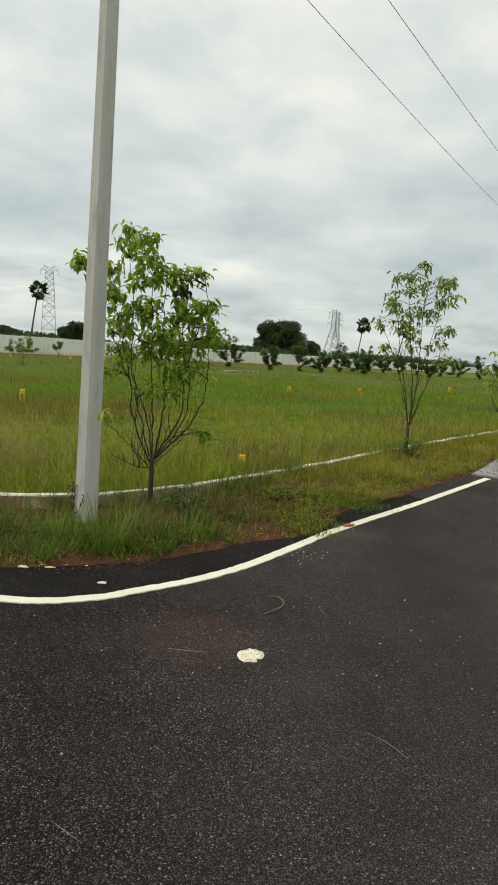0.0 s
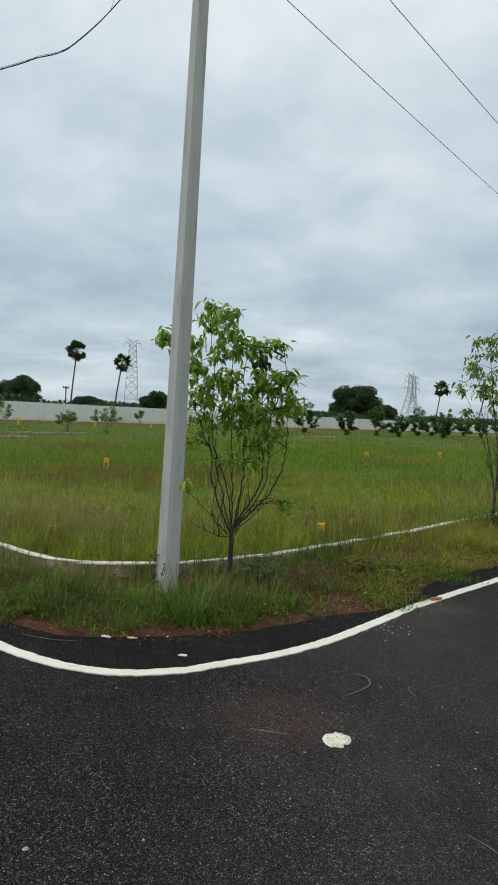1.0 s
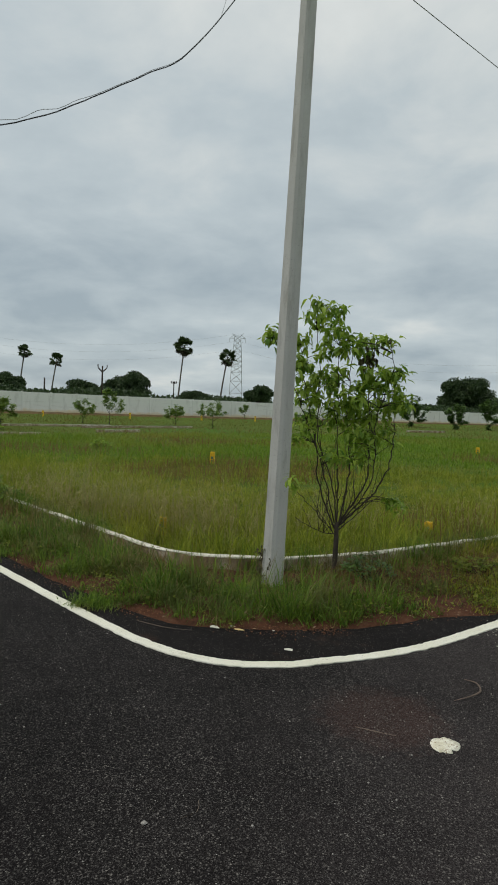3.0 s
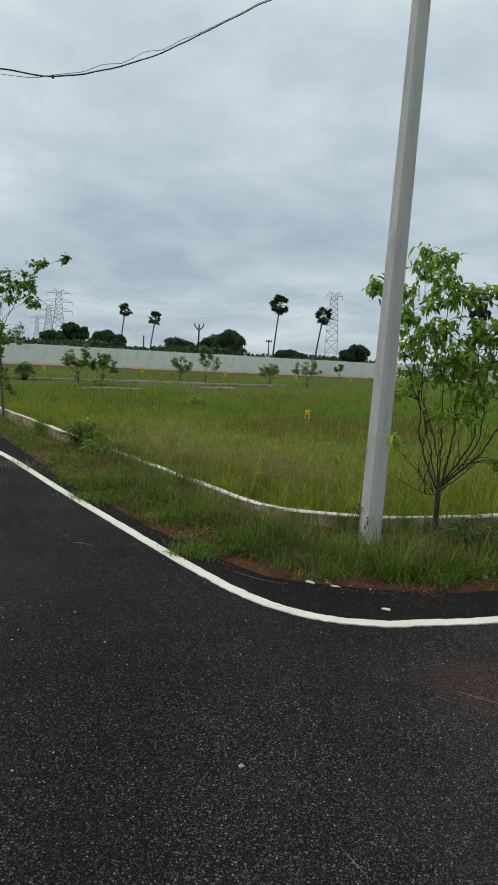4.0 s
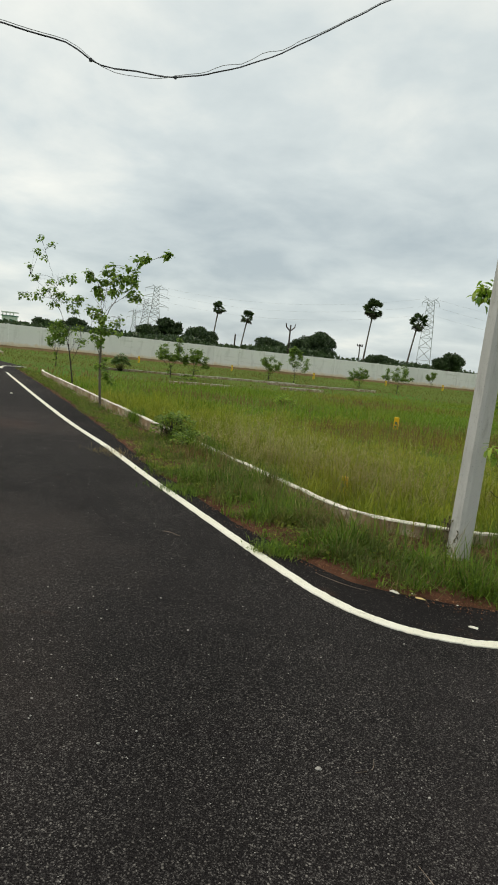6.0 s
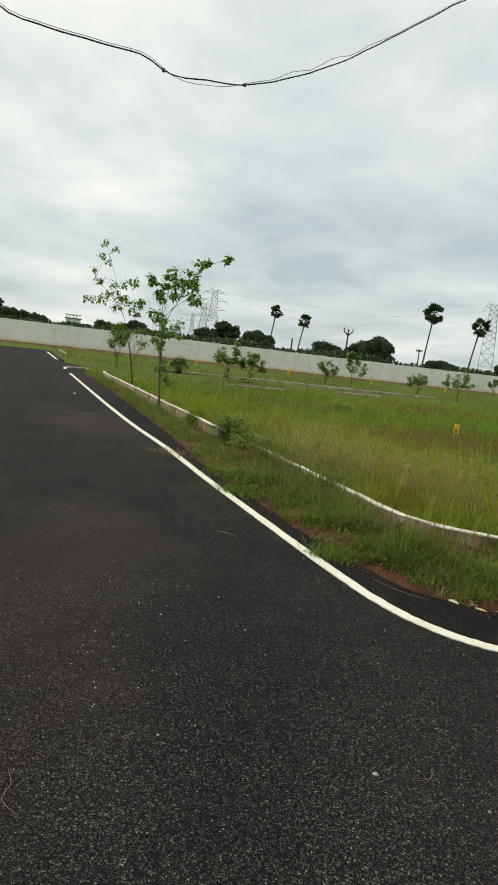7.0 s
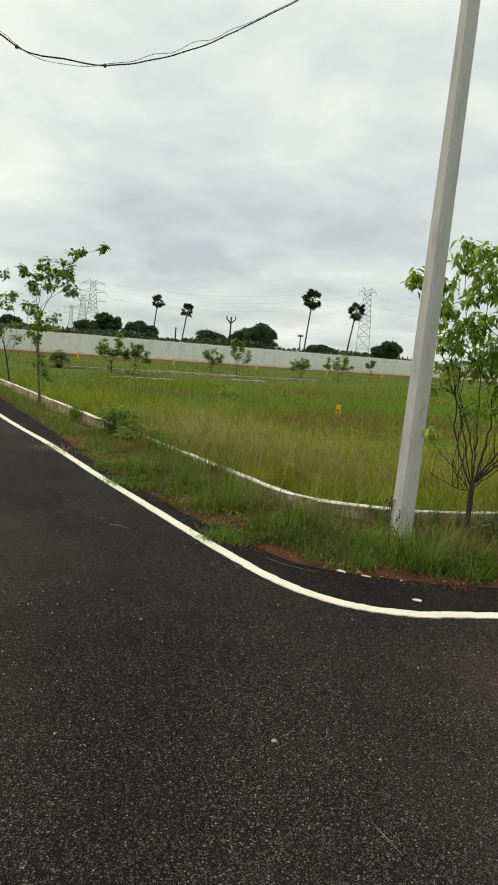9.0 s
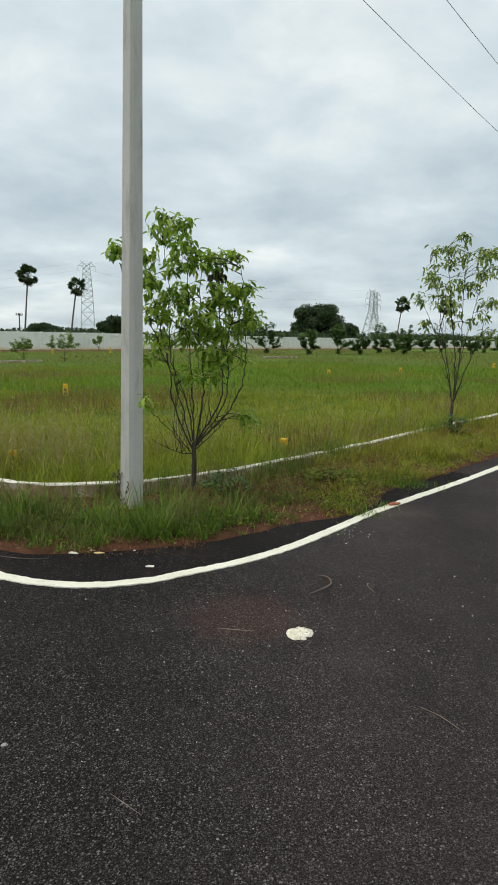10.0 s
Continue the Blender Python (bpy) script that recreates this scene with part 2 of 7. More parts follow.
def make_grass(name, low, mid, dry, seed_scale=0.3, dryness=(0.45, 0.7)):
    k = Mat(name, 0.65, spec=0.2)
    c = k.mix(k.island(), low, mid)
    patch = k.grey(k.noise(seed_scale, 4, 0.6), *dryness)
    c = k.mix(patch, c, dry)
    c = k.mix(k.grey(k.noise(2.3, 3, 0.6), 0.5, 0.8), c, k.mix(0.5, c, low))
    c = k.mix(k.grey(k.noise(0.75, 5, 0.7), 0.52, 0.66), c, k.mix(0.75, c, low))
    c = k.mix(k.grey(k.noise(3.6, 4, 0.7), 0.46, 0.62), c, k.mix(1.0, c, (0.80, 0.82, 0.78), "MULTIPLY"))
    k.colour(c)
    k.thin(c, 0.4)
    return k.m


def make_leaf(name, dark, light, amount=0.35, spec=0.3):
    k = Mat(name, 0.5, spec=spec)
    c = k.mix(k.island(), dark, light)
    c = k.mix(k.grey(k.noise(9, 3, 0.6), 0.45, 0.75), c, k.mix(0.5, c, light))
    k.colour(c)
    k.thin(c, amount)
    return k.m


def make_leaf_piece():
    k = Mat("sapling_leaf_single", 0.45, spec=0.4)
    c = k.mix(k.random(), (0.080, 0.190, 0.016), (0.40, 0.53, 0.070))
    c = k.mix(k.grey(k.noise(30, 3, 0.6), 0.45, 0.75), c, (0.20, 0.32, 0.05))
    k.colour(c)
    k.thin(c, 0.4)
    return k.m


def make_bark(name, a, b):
    k = Mat(name, 0.9, spec=0.15)
    c = k.ramp(k.noise(22, 5, 0.65, (1, 1, 0.25)), (0.3, a), (0.7, b))
    k.colour(c).bump(k.noise(60, 4, 0.7, (1, 1, 0.2)), 0.6, 0.008)
    return k.m


def make_concrete():
    k = Mat("cast_concrete", 0.85, spec=0.25)
    c = k.ramp(k.noise(2.2, 6, 0.6, (1, 1, 0.35)), (0.3, (0.42, 0.415, 0.39)), (0.7, (0.58, 0.57, 0.54)))
    c = k.mix(k.grey(k.noise(14, 5, 0.7, (1, 1, 0.15)), 0.52, 0.78), c, (0.30, 0.29, 0.26))
    c = k.mix(k.grey(k.noise(120, 2, 0.6), 0.62, 0.72), c, (0.24, 0.235, 0.22))
    k.colour(c).bump(k.noise(70, 5, 0.7), 0.35, 0.006)
    return k.m


def make_line_paint():
    k = Mat("cream_road_paint", 0.7, spec=0.3)
    c = k.ramp(k.noise(3.5, 5, 0.6), (0.3, (0.70, 0.68, 0.545)), (0.7, (0.82, 0.81, 0.70)))
    c = k.mix(k.grey(k.noise(85, 3, 0.7), 0.60, 0.72), c, (0.34, 0.32, 0.27))
    c = k.mix(k.grey(k.noise(7, 4, 0.65), 0.60, 0.76), c, (0.50, 0.46, 0.36))
    k.colour(c).bump(k.noise(120, 4, 0.7), 0.5, 0.004)
    return k.m


def make_soiled():
    k = Mat("soiled_plaster_scrap", 0.8, spec=0.2)
    c = k.ramp(k.noise(30, 4, 0.6), (0.35, (0.60, 0.55, 0.40)), (0.6, (0.82, 0.80, 0.68)))
    c = k.mix(k.grey(k.noise(55, 4, 0.7), 0.55, 0.66), c, (0.30, 0.22, 0.13))
    c = k.mix(k.grey(k.noise(150, 3, 0.7), 0.62, 0.70), c, (0.16, 0.12, 0.08))
    k.colour(c).bump(k.noise(90, 4, 0.7), 0.6, 0.004)
    return k.m


def make_kerb_paint():
    k = Mat("worn_white_kerb_paint", 0.85, spec=0.2)
    c = k.ramp(k.noise(5, 5, 0.65), (0.3, (0.62, 0.58, 0.48)), (0.7, (0.80, 0.77, 0.68)))
    c = k.mix(k.grey(k.noise(2.6, 5, 0.7), 0.57, 0.68), c, (0.36, 0.30, 0.22))
    c = k.mix(k.grey(k.noise(11, 5, 0.7), 0.59, 0.68), c, (0.28, 0.23, 0.16))
    c = k.mix(k.grey(k.noise(40, 4, 0.7), 0.62, 0.74), c, (0.22, 0.20, 0.16))
    k.colour(c).bump(k.noise(35, 5, 0.7), 0.5, 0.008)
    return k.m


def make_kerb_face():
    k = Mat("stained_kerb_plaster", 0.9, spec=0.15)
    c = k.ramp(k.noise(3.0, 5, 0.65), (0.36, (0.24, 0.15, 0.085)), (0.50, (0.36, 0.28, 0.19)), (0.62, (0.54, 0.48, 0.38)))
    c = k.mix(k.grey(k.noise(9, 5, 0.7, (1, 1, 0.4)), 0.52, 0.66), c, (0.13, 0.10, 0.075))
    k.colour(c).bump(k.noise(40, 5, 0.7), 0.6, 0.01)
    return k.m


def make_wall():
    k = Mat("whitewashed_precast", 0.9, spec=0.15)
    sep = k.t.nodes.new("ShaderNodeSeparateXYZ")
    k.link(k.co, sep.inputs[0])
    # every panel is stained in its own way
    shift = k.t.nodes.new("ShaderNodeCombineXYZ")
    wide = k.t.nodes.new("ShaderNodeMath")
    wide.operation = "MULTIPLY"
    wide.inputs[1].default_value = 60.0
    k.link(k.random(), wide.inputs[0])
    k.link(wide.outputs[0], shift.inputs[0])
    moved = k.t.nodes.new("ShaderNodeVectorMath")
    k.link(k.co, moved.inputs[0])
    k.link(shift.outputs[0], moved.inputs[1])
    k.co = moved.outputs[0]
    tone = k.mix(k.random(), (0.68, 0.68, 0.655), (0.78, 0.775, 0.745))
    c = k.mix(k.grey(k.noise(0.5, 5, 0.6), 0.3, 0.7), tone, (0.79, 0.785, 0.755))
    c = k.mix(k.grey(k.noise(1.4, 5, 0.7, (1, 1, 0.25)), 0.54, 0.78), c, (0.56, 0.555, 0.52))
    c = k.mix(k.grey(k.noise(1.0, 5, 0.7, (0.25, 1, 3.0)), 0.58, 0.70), c, (0.60, 0.59, 0.55))
    add = k.t.nodes.new("ShaderNodeMath")
    add.operation = "MULTIPLY_ADD"
    k.link(k.noise(1.2, 5, 0.7), add.inputs[0])
    add.inputs[1].default_value = 0.9
    k.link(sep.outputs[2], add.inputs[2])
    splash = k.ramp(add.outputs[0], (0.70, (1, 1, 1)), (1.20, (0, 0, 0)))
    c = k.mix(splash, c, (0.70, 0.60, 0.42))
    k.colour(c).bump(k.noise(20, 5, 0.7), 0.3, 0.01)
    return k.m


def make_plain(name, colour, rough=0.6, metal=0.0, spread=0.25, scale=12.0, spec=0.3):
    k = Mat(name, rough, metal, spec)
    lo = tuple(v * (1 - spread) for v in colour)
    hi = tuple(min(0.95, v * (1 + spread)) for v in colour)
    k.colour(k.ramp(k.noise(scale, 5, 0.65), (0.3, lo), (0.7, hi)))
    k.bump(k.noise(scale * 5, 4, 0.7), 0.25, 0.004)
    return k.m


M_ASPHALT, M_ASPHALT_EDGE, M_SOIL, M_FIELD = make_asphalt(), make_asphalt_edge(), make_soil(), make_field_soil()
M_CONCRETE, M_LINE, M_KERB, M_FACE, M_WALL = make_concrete(), make_line_paint(), make_kerb_paint(), make_kerb_face(), make_wall()
M_GRASS_VERGE = make_grass("verge_grass", (0.052, 0.110, 0.016), (0.205, 0.315, 0.036), (0.24, 0.190, 0.080), 1.5, (0.50, 0.66))
M_GRASS_FIELD = make_grass("meadow_grass", (0.150, 0.200, 0.018), (0.390, 0.425, 0.048), (0.40, 0.320, 0.072), 0.30, (0.50, 0.80))
M_GRASS_SIDE = make_grass("olive_verge_grass", (0.150, 0.175, 0.018), (0.420, 0.430, 0.050), (0.42, 0.300, 0.080), 1.1, (0.52, 0.68))
M_GRASS_FAR = make_grass("far_meadow_grass", (0.115, 0.210, 0.018), (0.210, 0.325, 0.028), (0.30, 0.255, 0.052), 0.09, (0.46, 0.66))
M_GRASS_WASTE = make_grass("waste_grass", (0.110, 0.140, 0.024), (0.205, 0.230, 0.045), (0.25, 0.190, 0.070), 0.09, (0.42, 0.60))
M_STRAW = make_grass("dry_seed_grass", (0.24, 0.20, 0.09), (0.36, 0.30, 0.14), (0.28, 0.18, 0.08), 0.5)
M_STALK = make_grass("pale_seed_stalks", (0.27, 0.27, 0.09), (0.42, 0.40, 0.16), (0.36, 0.27, 0.12), 0.8)
M_LEAF_WEED = make_leaf("weed_leaves", (0.090, 0.135, 0.018), (0.27, 0.31, 0.050), 0.5, 0.08)
M_CRUMB = make_leaf("red_soil_crumbs", (0.060, 0.026, 0.015), (0.24, 0.115, 0.060), 0.0, 0.05)
M_LITTER = make_leaf("dead_leaf_litter", (0.10, 0.05, 0.03), (0.42, 0.30, 0.18), 0.1)
M_RUSSET = make_grass("russet_seed_grass", (0.17, 0.085, 0.040), (0.26, 0.14, 0.065), (0.22, 0.16, 0.07), 0.5)
M_LEAF_CREEPER = make_leaf("dry_creeper_leaves", (0.035, 0.032, 0.018), (0.11, 0.10, 0.045), 0.2, 0.1)
M_LEAF_PIECE = make_leaf_piece()
M_LEAF = make_leaf("sapling_leaves", (0.080, 0.190, 0.016), (0.40, 0.53, 0.070), 0.50, 0.45)
M_LEAF_DULL = make_leaf("dull_sapling_leaves", (0.080, 0.140, 0.030), (0.34, 0.42, 0.10), 0.45, 0.4)
M_LEAF_MID = make_leaf("mid_green_leaves", (0.050, 0.120, 0.016), (0.26, 0.38, 0.055), 0.45)
M_LEAF_DARK = make_leaf("dark_young_tree_leaves", (0.040, 0.090, 0.018), (0.115, 0.200, 0.042), 0.3)
M_LEAF_TREE = make_leaf("old_tree_leaves", (0.022, 0.046, 0.018), (0.062, 0.098, 0.034), 0.2)
M_PALM = make_leaf("palm_fans", (0.024, 0.048, 0.017), (0.066, 0.100, 0.032), 0.2)
M_PALM_DRY = make_leaf("dry_palm_fans", (0.034, 0.034, 0.020), (0.072, 0.064, 0.038), 0.1)
M_BARK = make_bark("sapling_bark", (0.032, 0.027, 0.022), (0.085, 0.070, 0.056))
M_BARK_PALE = make_bark("pale_sapling_bark", (0.085, 0.072, 0.058), (0.17, 0.145, 0.115))
M_BARK_DARK = make_bark("dark_bark", (0.03, 0.025, 0.02), (0.07, 0.058, 0.046))
M_STEEL = make_plain("rusty_steel", (0.050, 0.032, 0.027), 0.7, 0.4, 0.5, 30)
M_PALM_BARK = make_bark("palm_trunk", (0.075, 0.066, 0.055), (0.15, 0.13, 0.11))
M_OLD_KERB = make_plain("weathered_kerb", (0.52, 0.49, 0.42), 0.9, 0.0, 0.45, 2.2, 0.1)
M_GALV = make_plain("galvanised_steel", (0.36, 0.38, 0.40), 0.6, 0.1, 0.15, 3)
M_PORCELAIN = make_plain("brown_porcelain", (0.05, 0.045, 0.045), 0.25, 0.0, 0.2, 8)
M_CABLE = make_plain("black_cable", (0.055, 0.057, 0.062), 0.6, 0.0, 0.2, 5)
M_WIRE = make_plain("aluminium_wire", (0.33, 0.335, 0.34), 0.6, 0.1, 0.15, 5)
M_YELLOW = make_plain("yellow_paint", (0.72, 0.43, 0.015), 0.6, 0.0, 0.15, 14)
M_SCRAP = make_soiled()
M_PAPER = make_plain("cream_crumb", (0.72, 0.70, 0.60), 0.8, 0.0, 0.12, 40)
M_YELLOWED = make_plain("yellowed_crumb", (0.66, 0.50, 0.22), 0.8, 0.0, 0.2, 40)
M_BRICK = make_plain("brick_red_clay", (0.36, 0.12, 0.06), 0.85, 0.0, 0.3, 40)
M_BANK = make_plain("dry_ochre_earth", (0.19, 0.125, 0.065), 0.95, 0.0, 0.35, 1.5, 0.1)
M_DRY_STRAW = make_plain("dry_straw", (0.20, 0.155, 0.12), 0.85, 0.0, 0.3, 30)
M_TWIG = make_plain("dry_twig", (0.15, 0.11, 0.085), 0.85, 0.0, 0.3, 30)
M_STONE = make_plain("grey_stone", (0.30, 0.285, 0.26), 0.85, 0.0, 0.35, 25)
M_GRAVEL = make_plain("crushed_stone", (0.27, 0.265, 0.255), 0.9, 0.0, 0.45, 28)
M_BUILDING = make_plain("pale_green_plaster", (0.55, 0.62, 0.56), 0.8, 0.0, 0.1, 1.0)
M_TRIM = make_plain("dark_green_trim", (0.05, 0.16, 0.11), 0.7, 0.0, 0.1, 1.0)


# ---- mesh helpers ----
def mesh_of(name, verts, faces, mat, smooth=False):
    me = bpy.data.meshes.new(name)
    me.from_pydata([tuple(v) for v in verts], [], faces)
    me.materials.append(mat)
    if smooth:
        me.polygons.foreach_set("use_smooth", [True] * len(me.polygons))
    return me


def tri_mesh(name, co, tris, mat):
    """A mesh from large arrays of places and triangles."""
    me = bpy.data.meshes.new(name)
    me.vertices.add(len(co))
    me.vertices.foreach_set("co", np.asarray(co, np.float32).ravel())
    me.loops.add(tris.size)
    me.loops.foreach_set("vertex_index", np.asarray(tris, np.int32).ravel())
    me.polygons.add(len(tris))
    me.polygons.foreach_set("loop_start", np.arange(0, tris.size, 3, dtype=np.int32))
    me.materials.append(mat)
    me.update(calc_edges=True)
    return me


def part(name, me, parent, label=""):
    """A mesh as one part under a thing or a part."""
    ob = new(name, me)
    ob.parent = parent
    if label:
        ob["label"] = label
    return ob


def thing(name, label, category, group="", kind="", at=(0, 0, 0), turn=0.0):
    ob = new(name)
    ob.matrix_basis = pose(*at, 0, 0, turn)
    return tagged(ob, label, category, group, kind)


class Tubes:
    """Collects tapered round stems into one mesh."""

    def __init__(self):
        self.v, self.f = [], []

    def add(self, path, radii, sides=6):
        path = [Vector(p) for p in path]
        base = len(self.v)
        for i, p in enumerate(path):
            d = (path[min(i + 1, len(path) - 1)] - path[max(i - 1, 0)]).normalized()
            side = d.cross(Vector((0.31, 0.95, 0.07))).normalized()
            up = side.cross(d)
            r = radii[i] if isinstance(radii, (list, tuple)) else radii
            for k in range(sides):
                a = 2 * math.pi * k / sides
                self.v.append(p + side * (r * math.cos(a)) + up * (r * math.sin(a)))
        for i in range(len(path) - 1):
            for k in range(sides):
                a, b = base + i * sides + k, base + i * sides + (k + 1) % sides
                self.f.append((a, b, b + sides, a + sides))
        self.f.append(tuple(base + k for k in reversed(range(sides))))
        self.f.append(tuple(base + (len(path) - 1) * sides + k for k in range(sides)))
        return self

    def mesh(self, name, mat):
        return mesh_of(name, self.v, self.f, mat, True)


class Boxes:
    """Collects boxes and prisms into one mesh."""

    def __init__(self):
        self.v, self.f = [], []

    def box(self, lo, hi, m=None):
        b = len(self.v)
        for x in (lo[0], hi[0]):
            for y in (lo[1], hi[1]):
                for z in (lo[2], hi[2]):
                    p = Vector((x, y, z))
                    self.v.append(m @ p if m else p)
        for q in ((0, 1, 3, 2), (4, 6, 7, 5), (0, 4, 5, 1), (2, 3, 7, 6), (0, 2, 6, 4), (1, 5, 7, 3)):
            self.f.append(tuple(b + i for i in q))
        return self

    def bar(self, a, c, w):
        """A square bar from a to c."""
        a, c = Vector(a), Vector(c)
        d = (c - a).normalized()
        s = d.cross(Vector((0.13, 0.27, 0.95))).normalized() * (w / 2)
        u = s.cross(d).normalized() * (w / 2)
        b = len(self.v)
        for p in (a, c):
            for i, j in ((-1, -1), (1, -1), (1, 1), (-1, 1)):
                self.v.append(p + s * i + u * j)
        for q in ((0, 1, 5, 4), (1, 2, 6, 5), (2, 3, 7, 6), (3, 0, 4, 7), (3, 2, 1, 0), (4, 5, 6, 7)):
            self.f.append(tuple(b + i for i in q))
        return self

    def mesh(self, name, mat):
        return mesh_of(name, self.v, self.f, mat)


def bevelled_box(size, bevel=0.01, segments=2, jitter=0.0, seed=0):
    """A box on z = 0 with rounded, slightly uneven edges: verts and faces."""
    bm = bmesh.new()
    bmesh.ops.create_cube(bm, size=1.0)
    for v in bm.verts:
        v.co = Vector((v.co.x * size[0], v.co.y * size[1], (v.co.z + 0.5) * size[2]))
    bmesh.ops.bevel(bm, geom=bm.edges[:], offset=bevel, segments=segments, affect="EDGES", profile=0.5)
    rnd = random.Random(seed)
    for v in bm.verts:
        v.co += Vector([rnd.uniform(-jitter, jitter) for _ in range(3)])
    return bm


def bm_mesh(name, bm, mat, smooth=False):
    me = bpy.data.meshes.new(name)
    bm.to_mesh(me)
    bm.free()
    me.materials.append(mat)
    if smooth:
        me.polygons.foreach_set("use_smooth", [True] * len(me.polygons))
    return me


def spline(points, step):
    """An even Catmull-Rom line through the points."""
    p = [Vector((*q, 0)) if len(q) == 2 else Vector(q) for q in points]
    p = [2 * p[0] - p[1], *p, 2 * p[-1] - p[-2]]
    out = []
    for i in range(1, len(p) - 2):
        n = max(2, int((p[i + 1] - p[i]).length / 0.03))
        for k in range(n):
            t = k / n
            a, b, c, d = p[i - 1], p[i], p[i + 1], p[i + 2]
            out.append(0.5 * (2 * b + (c - a) * t + (2 * a - 5 * b + 4 * c - d) * t * t + (3 * b - a - 3 * c + d) * t**3))
    out.append(p[-2])
    even, left = [out[0]], step
    for a, b in zip(out, out[1:]):
        left -= (b - a).length
        if left <= 0:
            even.append(b)
            left = step
    even.append(out[-1])
    return even


def resample(points, n):
    pts = np.array([tuple(p)[:2] for p in points])
    s = np.r_[0, np.cumsum(np.hypot(*np.diff(pts, axis=0).T))]
    q = np.linspace(0, s[-1], n)
    return np.stack([np.interp(q, s, pts[:, 0]), np.interp(q, s, pts[:, 1])], 1)


def sides_of(points):
    """Left-hand unit normals along a line."""
    pts = [Vector((p[0], p[1], 0)) for p in points]
    out = []
    for i in range(len(pts)):
        d = (pts[min(i + 1, len(pts) - 1)] - pts[max(i - 1, 0)]).normalized()
        out.append(Vector((-d.y, d.x, 0)))
    return out


def inside(xy, poly):
    """Which of the places lie in the polygon."""
    x, y = xy[:, 0], xy[:, 1]
    out = np.zeros(len(xy), bool)
    for (ax, ay), (bx, by) in zip(poly, np.roll(poly, -1, axis=0)):
        cross = ((ay > y) != (by > y)) & (x < (bx - ax) * (y - ay) / (by - ay + 1e-12) + ax)
        out ^= cross
    return out


def beyond(p, k):
    """A place k times as far from the crossing, at eye level 1.66."""
    return Vector((p[0] * k, p[1] * k, 1.66 + (p[2] - 1.66) * k))


# ---- plan: the two roads meet at the origin; ROAD runs off to the far wall ----
ROAD, ACROSS = Vector((-0.868, 0.496, 0)), Vector((0.496, 0.868, 0))
KERB_TOP = 0.18
LINE = spline([(-22.1, 15.12), (-13.8, 10.38), (-9.9, 8.2), (-7.45, 6.93), (-5.5, 5.84), (-4.14, 5.11), (-2.98, 4.49), (-2.2, 4.1), (-1.75, 3.95), (-1.35, 3.94), (-1.0, 4.07), (-0.78, 4.23), (-0.4, 4.54), (-0.07, 4.9), (0.35, 5.52), (0.69, 6.05), (1.16, 6.69), (1.92, 7.69), (3.47, 9.84)], 0.12)
EDGE = spline([(-24.6, 17.3), (-16, 12.4), (-8.9, 8.2), (-5.9, 6.3), (-4.65, 5.66), (-3.4, 5.0), (-2.76, 4.68), (-2.17, 4.5), (-1.78, 4.47), (-1.31, 4.62), (-0.88, 4.84), (-0.5, 5.1), (-0.1, 5.5), (0.58, 6.06), (0.95, 6.95), (1.71, 7.95), (3.14, 9.95), (3.6, 10.6)], 0.2)
KERB = spline([(3, 66), (-8, 46), (-16, 31), (-20.6, 21.6), (-22.1, 18.2), (-22.2, 17.2), (-21.4, 16.3), (-16.2, 13.4), (-12.45, 11.3), (-8.27, 9.0), (-5.85, 7.66), (-4.52, 6.92), (-3.1, 6.16), (-2.53, 6.04), (-2.0, 6.15), (-1.26, 6.65), (-0.71, 7.15), (-0.23, 7.77), (0.59, 8.84), (1.57, 10.3), (2.75, 12.0), (5.72, 16.0), (10.2, 22.1), (22, 38)], 0.25)
KERB_NEAR = [p for p in KERB if p.y < 23 and (p.x > -22.3)]


def wobble(x, y, s=1.0):
    return noise.noise(Vector((x * s, y * s, 3.7)))


def build_ground():
    """One sheet of grassed soil to the horizon, finer near the crossing."""
    ax = [-2500, -1500, -900, -500, -300, -200, -150, -120, -100, -85, -72, -62, -54, -48] + [i * 1.0 for i in range(-44, 31)] + [34, 40, 48, 60, 80, 110, 150, 220, 350, 600, 1000, 1600, 2500]
    ay = [-2500, -1500, -900, -500, -250, -120, -60, -35, -20] + [i * 1.0 for i in range(-14, 61)] + [64, 70, 76, 84, 92, 102, 114, 130, 160, 220, 320, 500, 800, 1300, 2500]
    v, f = [], []
    for y in ay:
        for x in ax:
            near = max(0.0, 1 - max(abs(x + 8), abs(y - 20)) / 40)
            v.append((x, y, -0.07 + 0.035 * near * wobble(x, y, 0.35)))
    for j in range(len(ay) - 1):
        for i in range(len(ax) - 1):
            a = j * len(ax) + i
            f.append((a, a + 1, a + 1 + len(ax), a + len(ax)))
    tagged(new("ground", mesh_of("ground", v, f, M_FIELD, True)), "open level plot of grass-grown soil", "ground", kind="structure")


def slab(name, outline, top, depth, mat):
    """A flat slab with the given outline."""
    n = len(outline)
    v = [(p[0], p[1], top) for p in outline] + [(p[0], p[1], top - depth) for p in outline]
    f = [tuple(range(n))] + [(i, i + n, (i + 1) % n + n, (i + 1) % n) for i in range(n)]
    bm = bmesh.new()
    vs = [bm.verts.new(p) for p in v]
    for q in f:
        bm.faces.new([vs[i] for i in q])
    bmesh.ops.recalc_face_normals(bm, faces=bm.faces[:])
    bmesh.ops.triangulate(bm, faces=[q for q in bm.faces if len(q.verts) > 4])
    return bm_mesh(name, bm, mat)


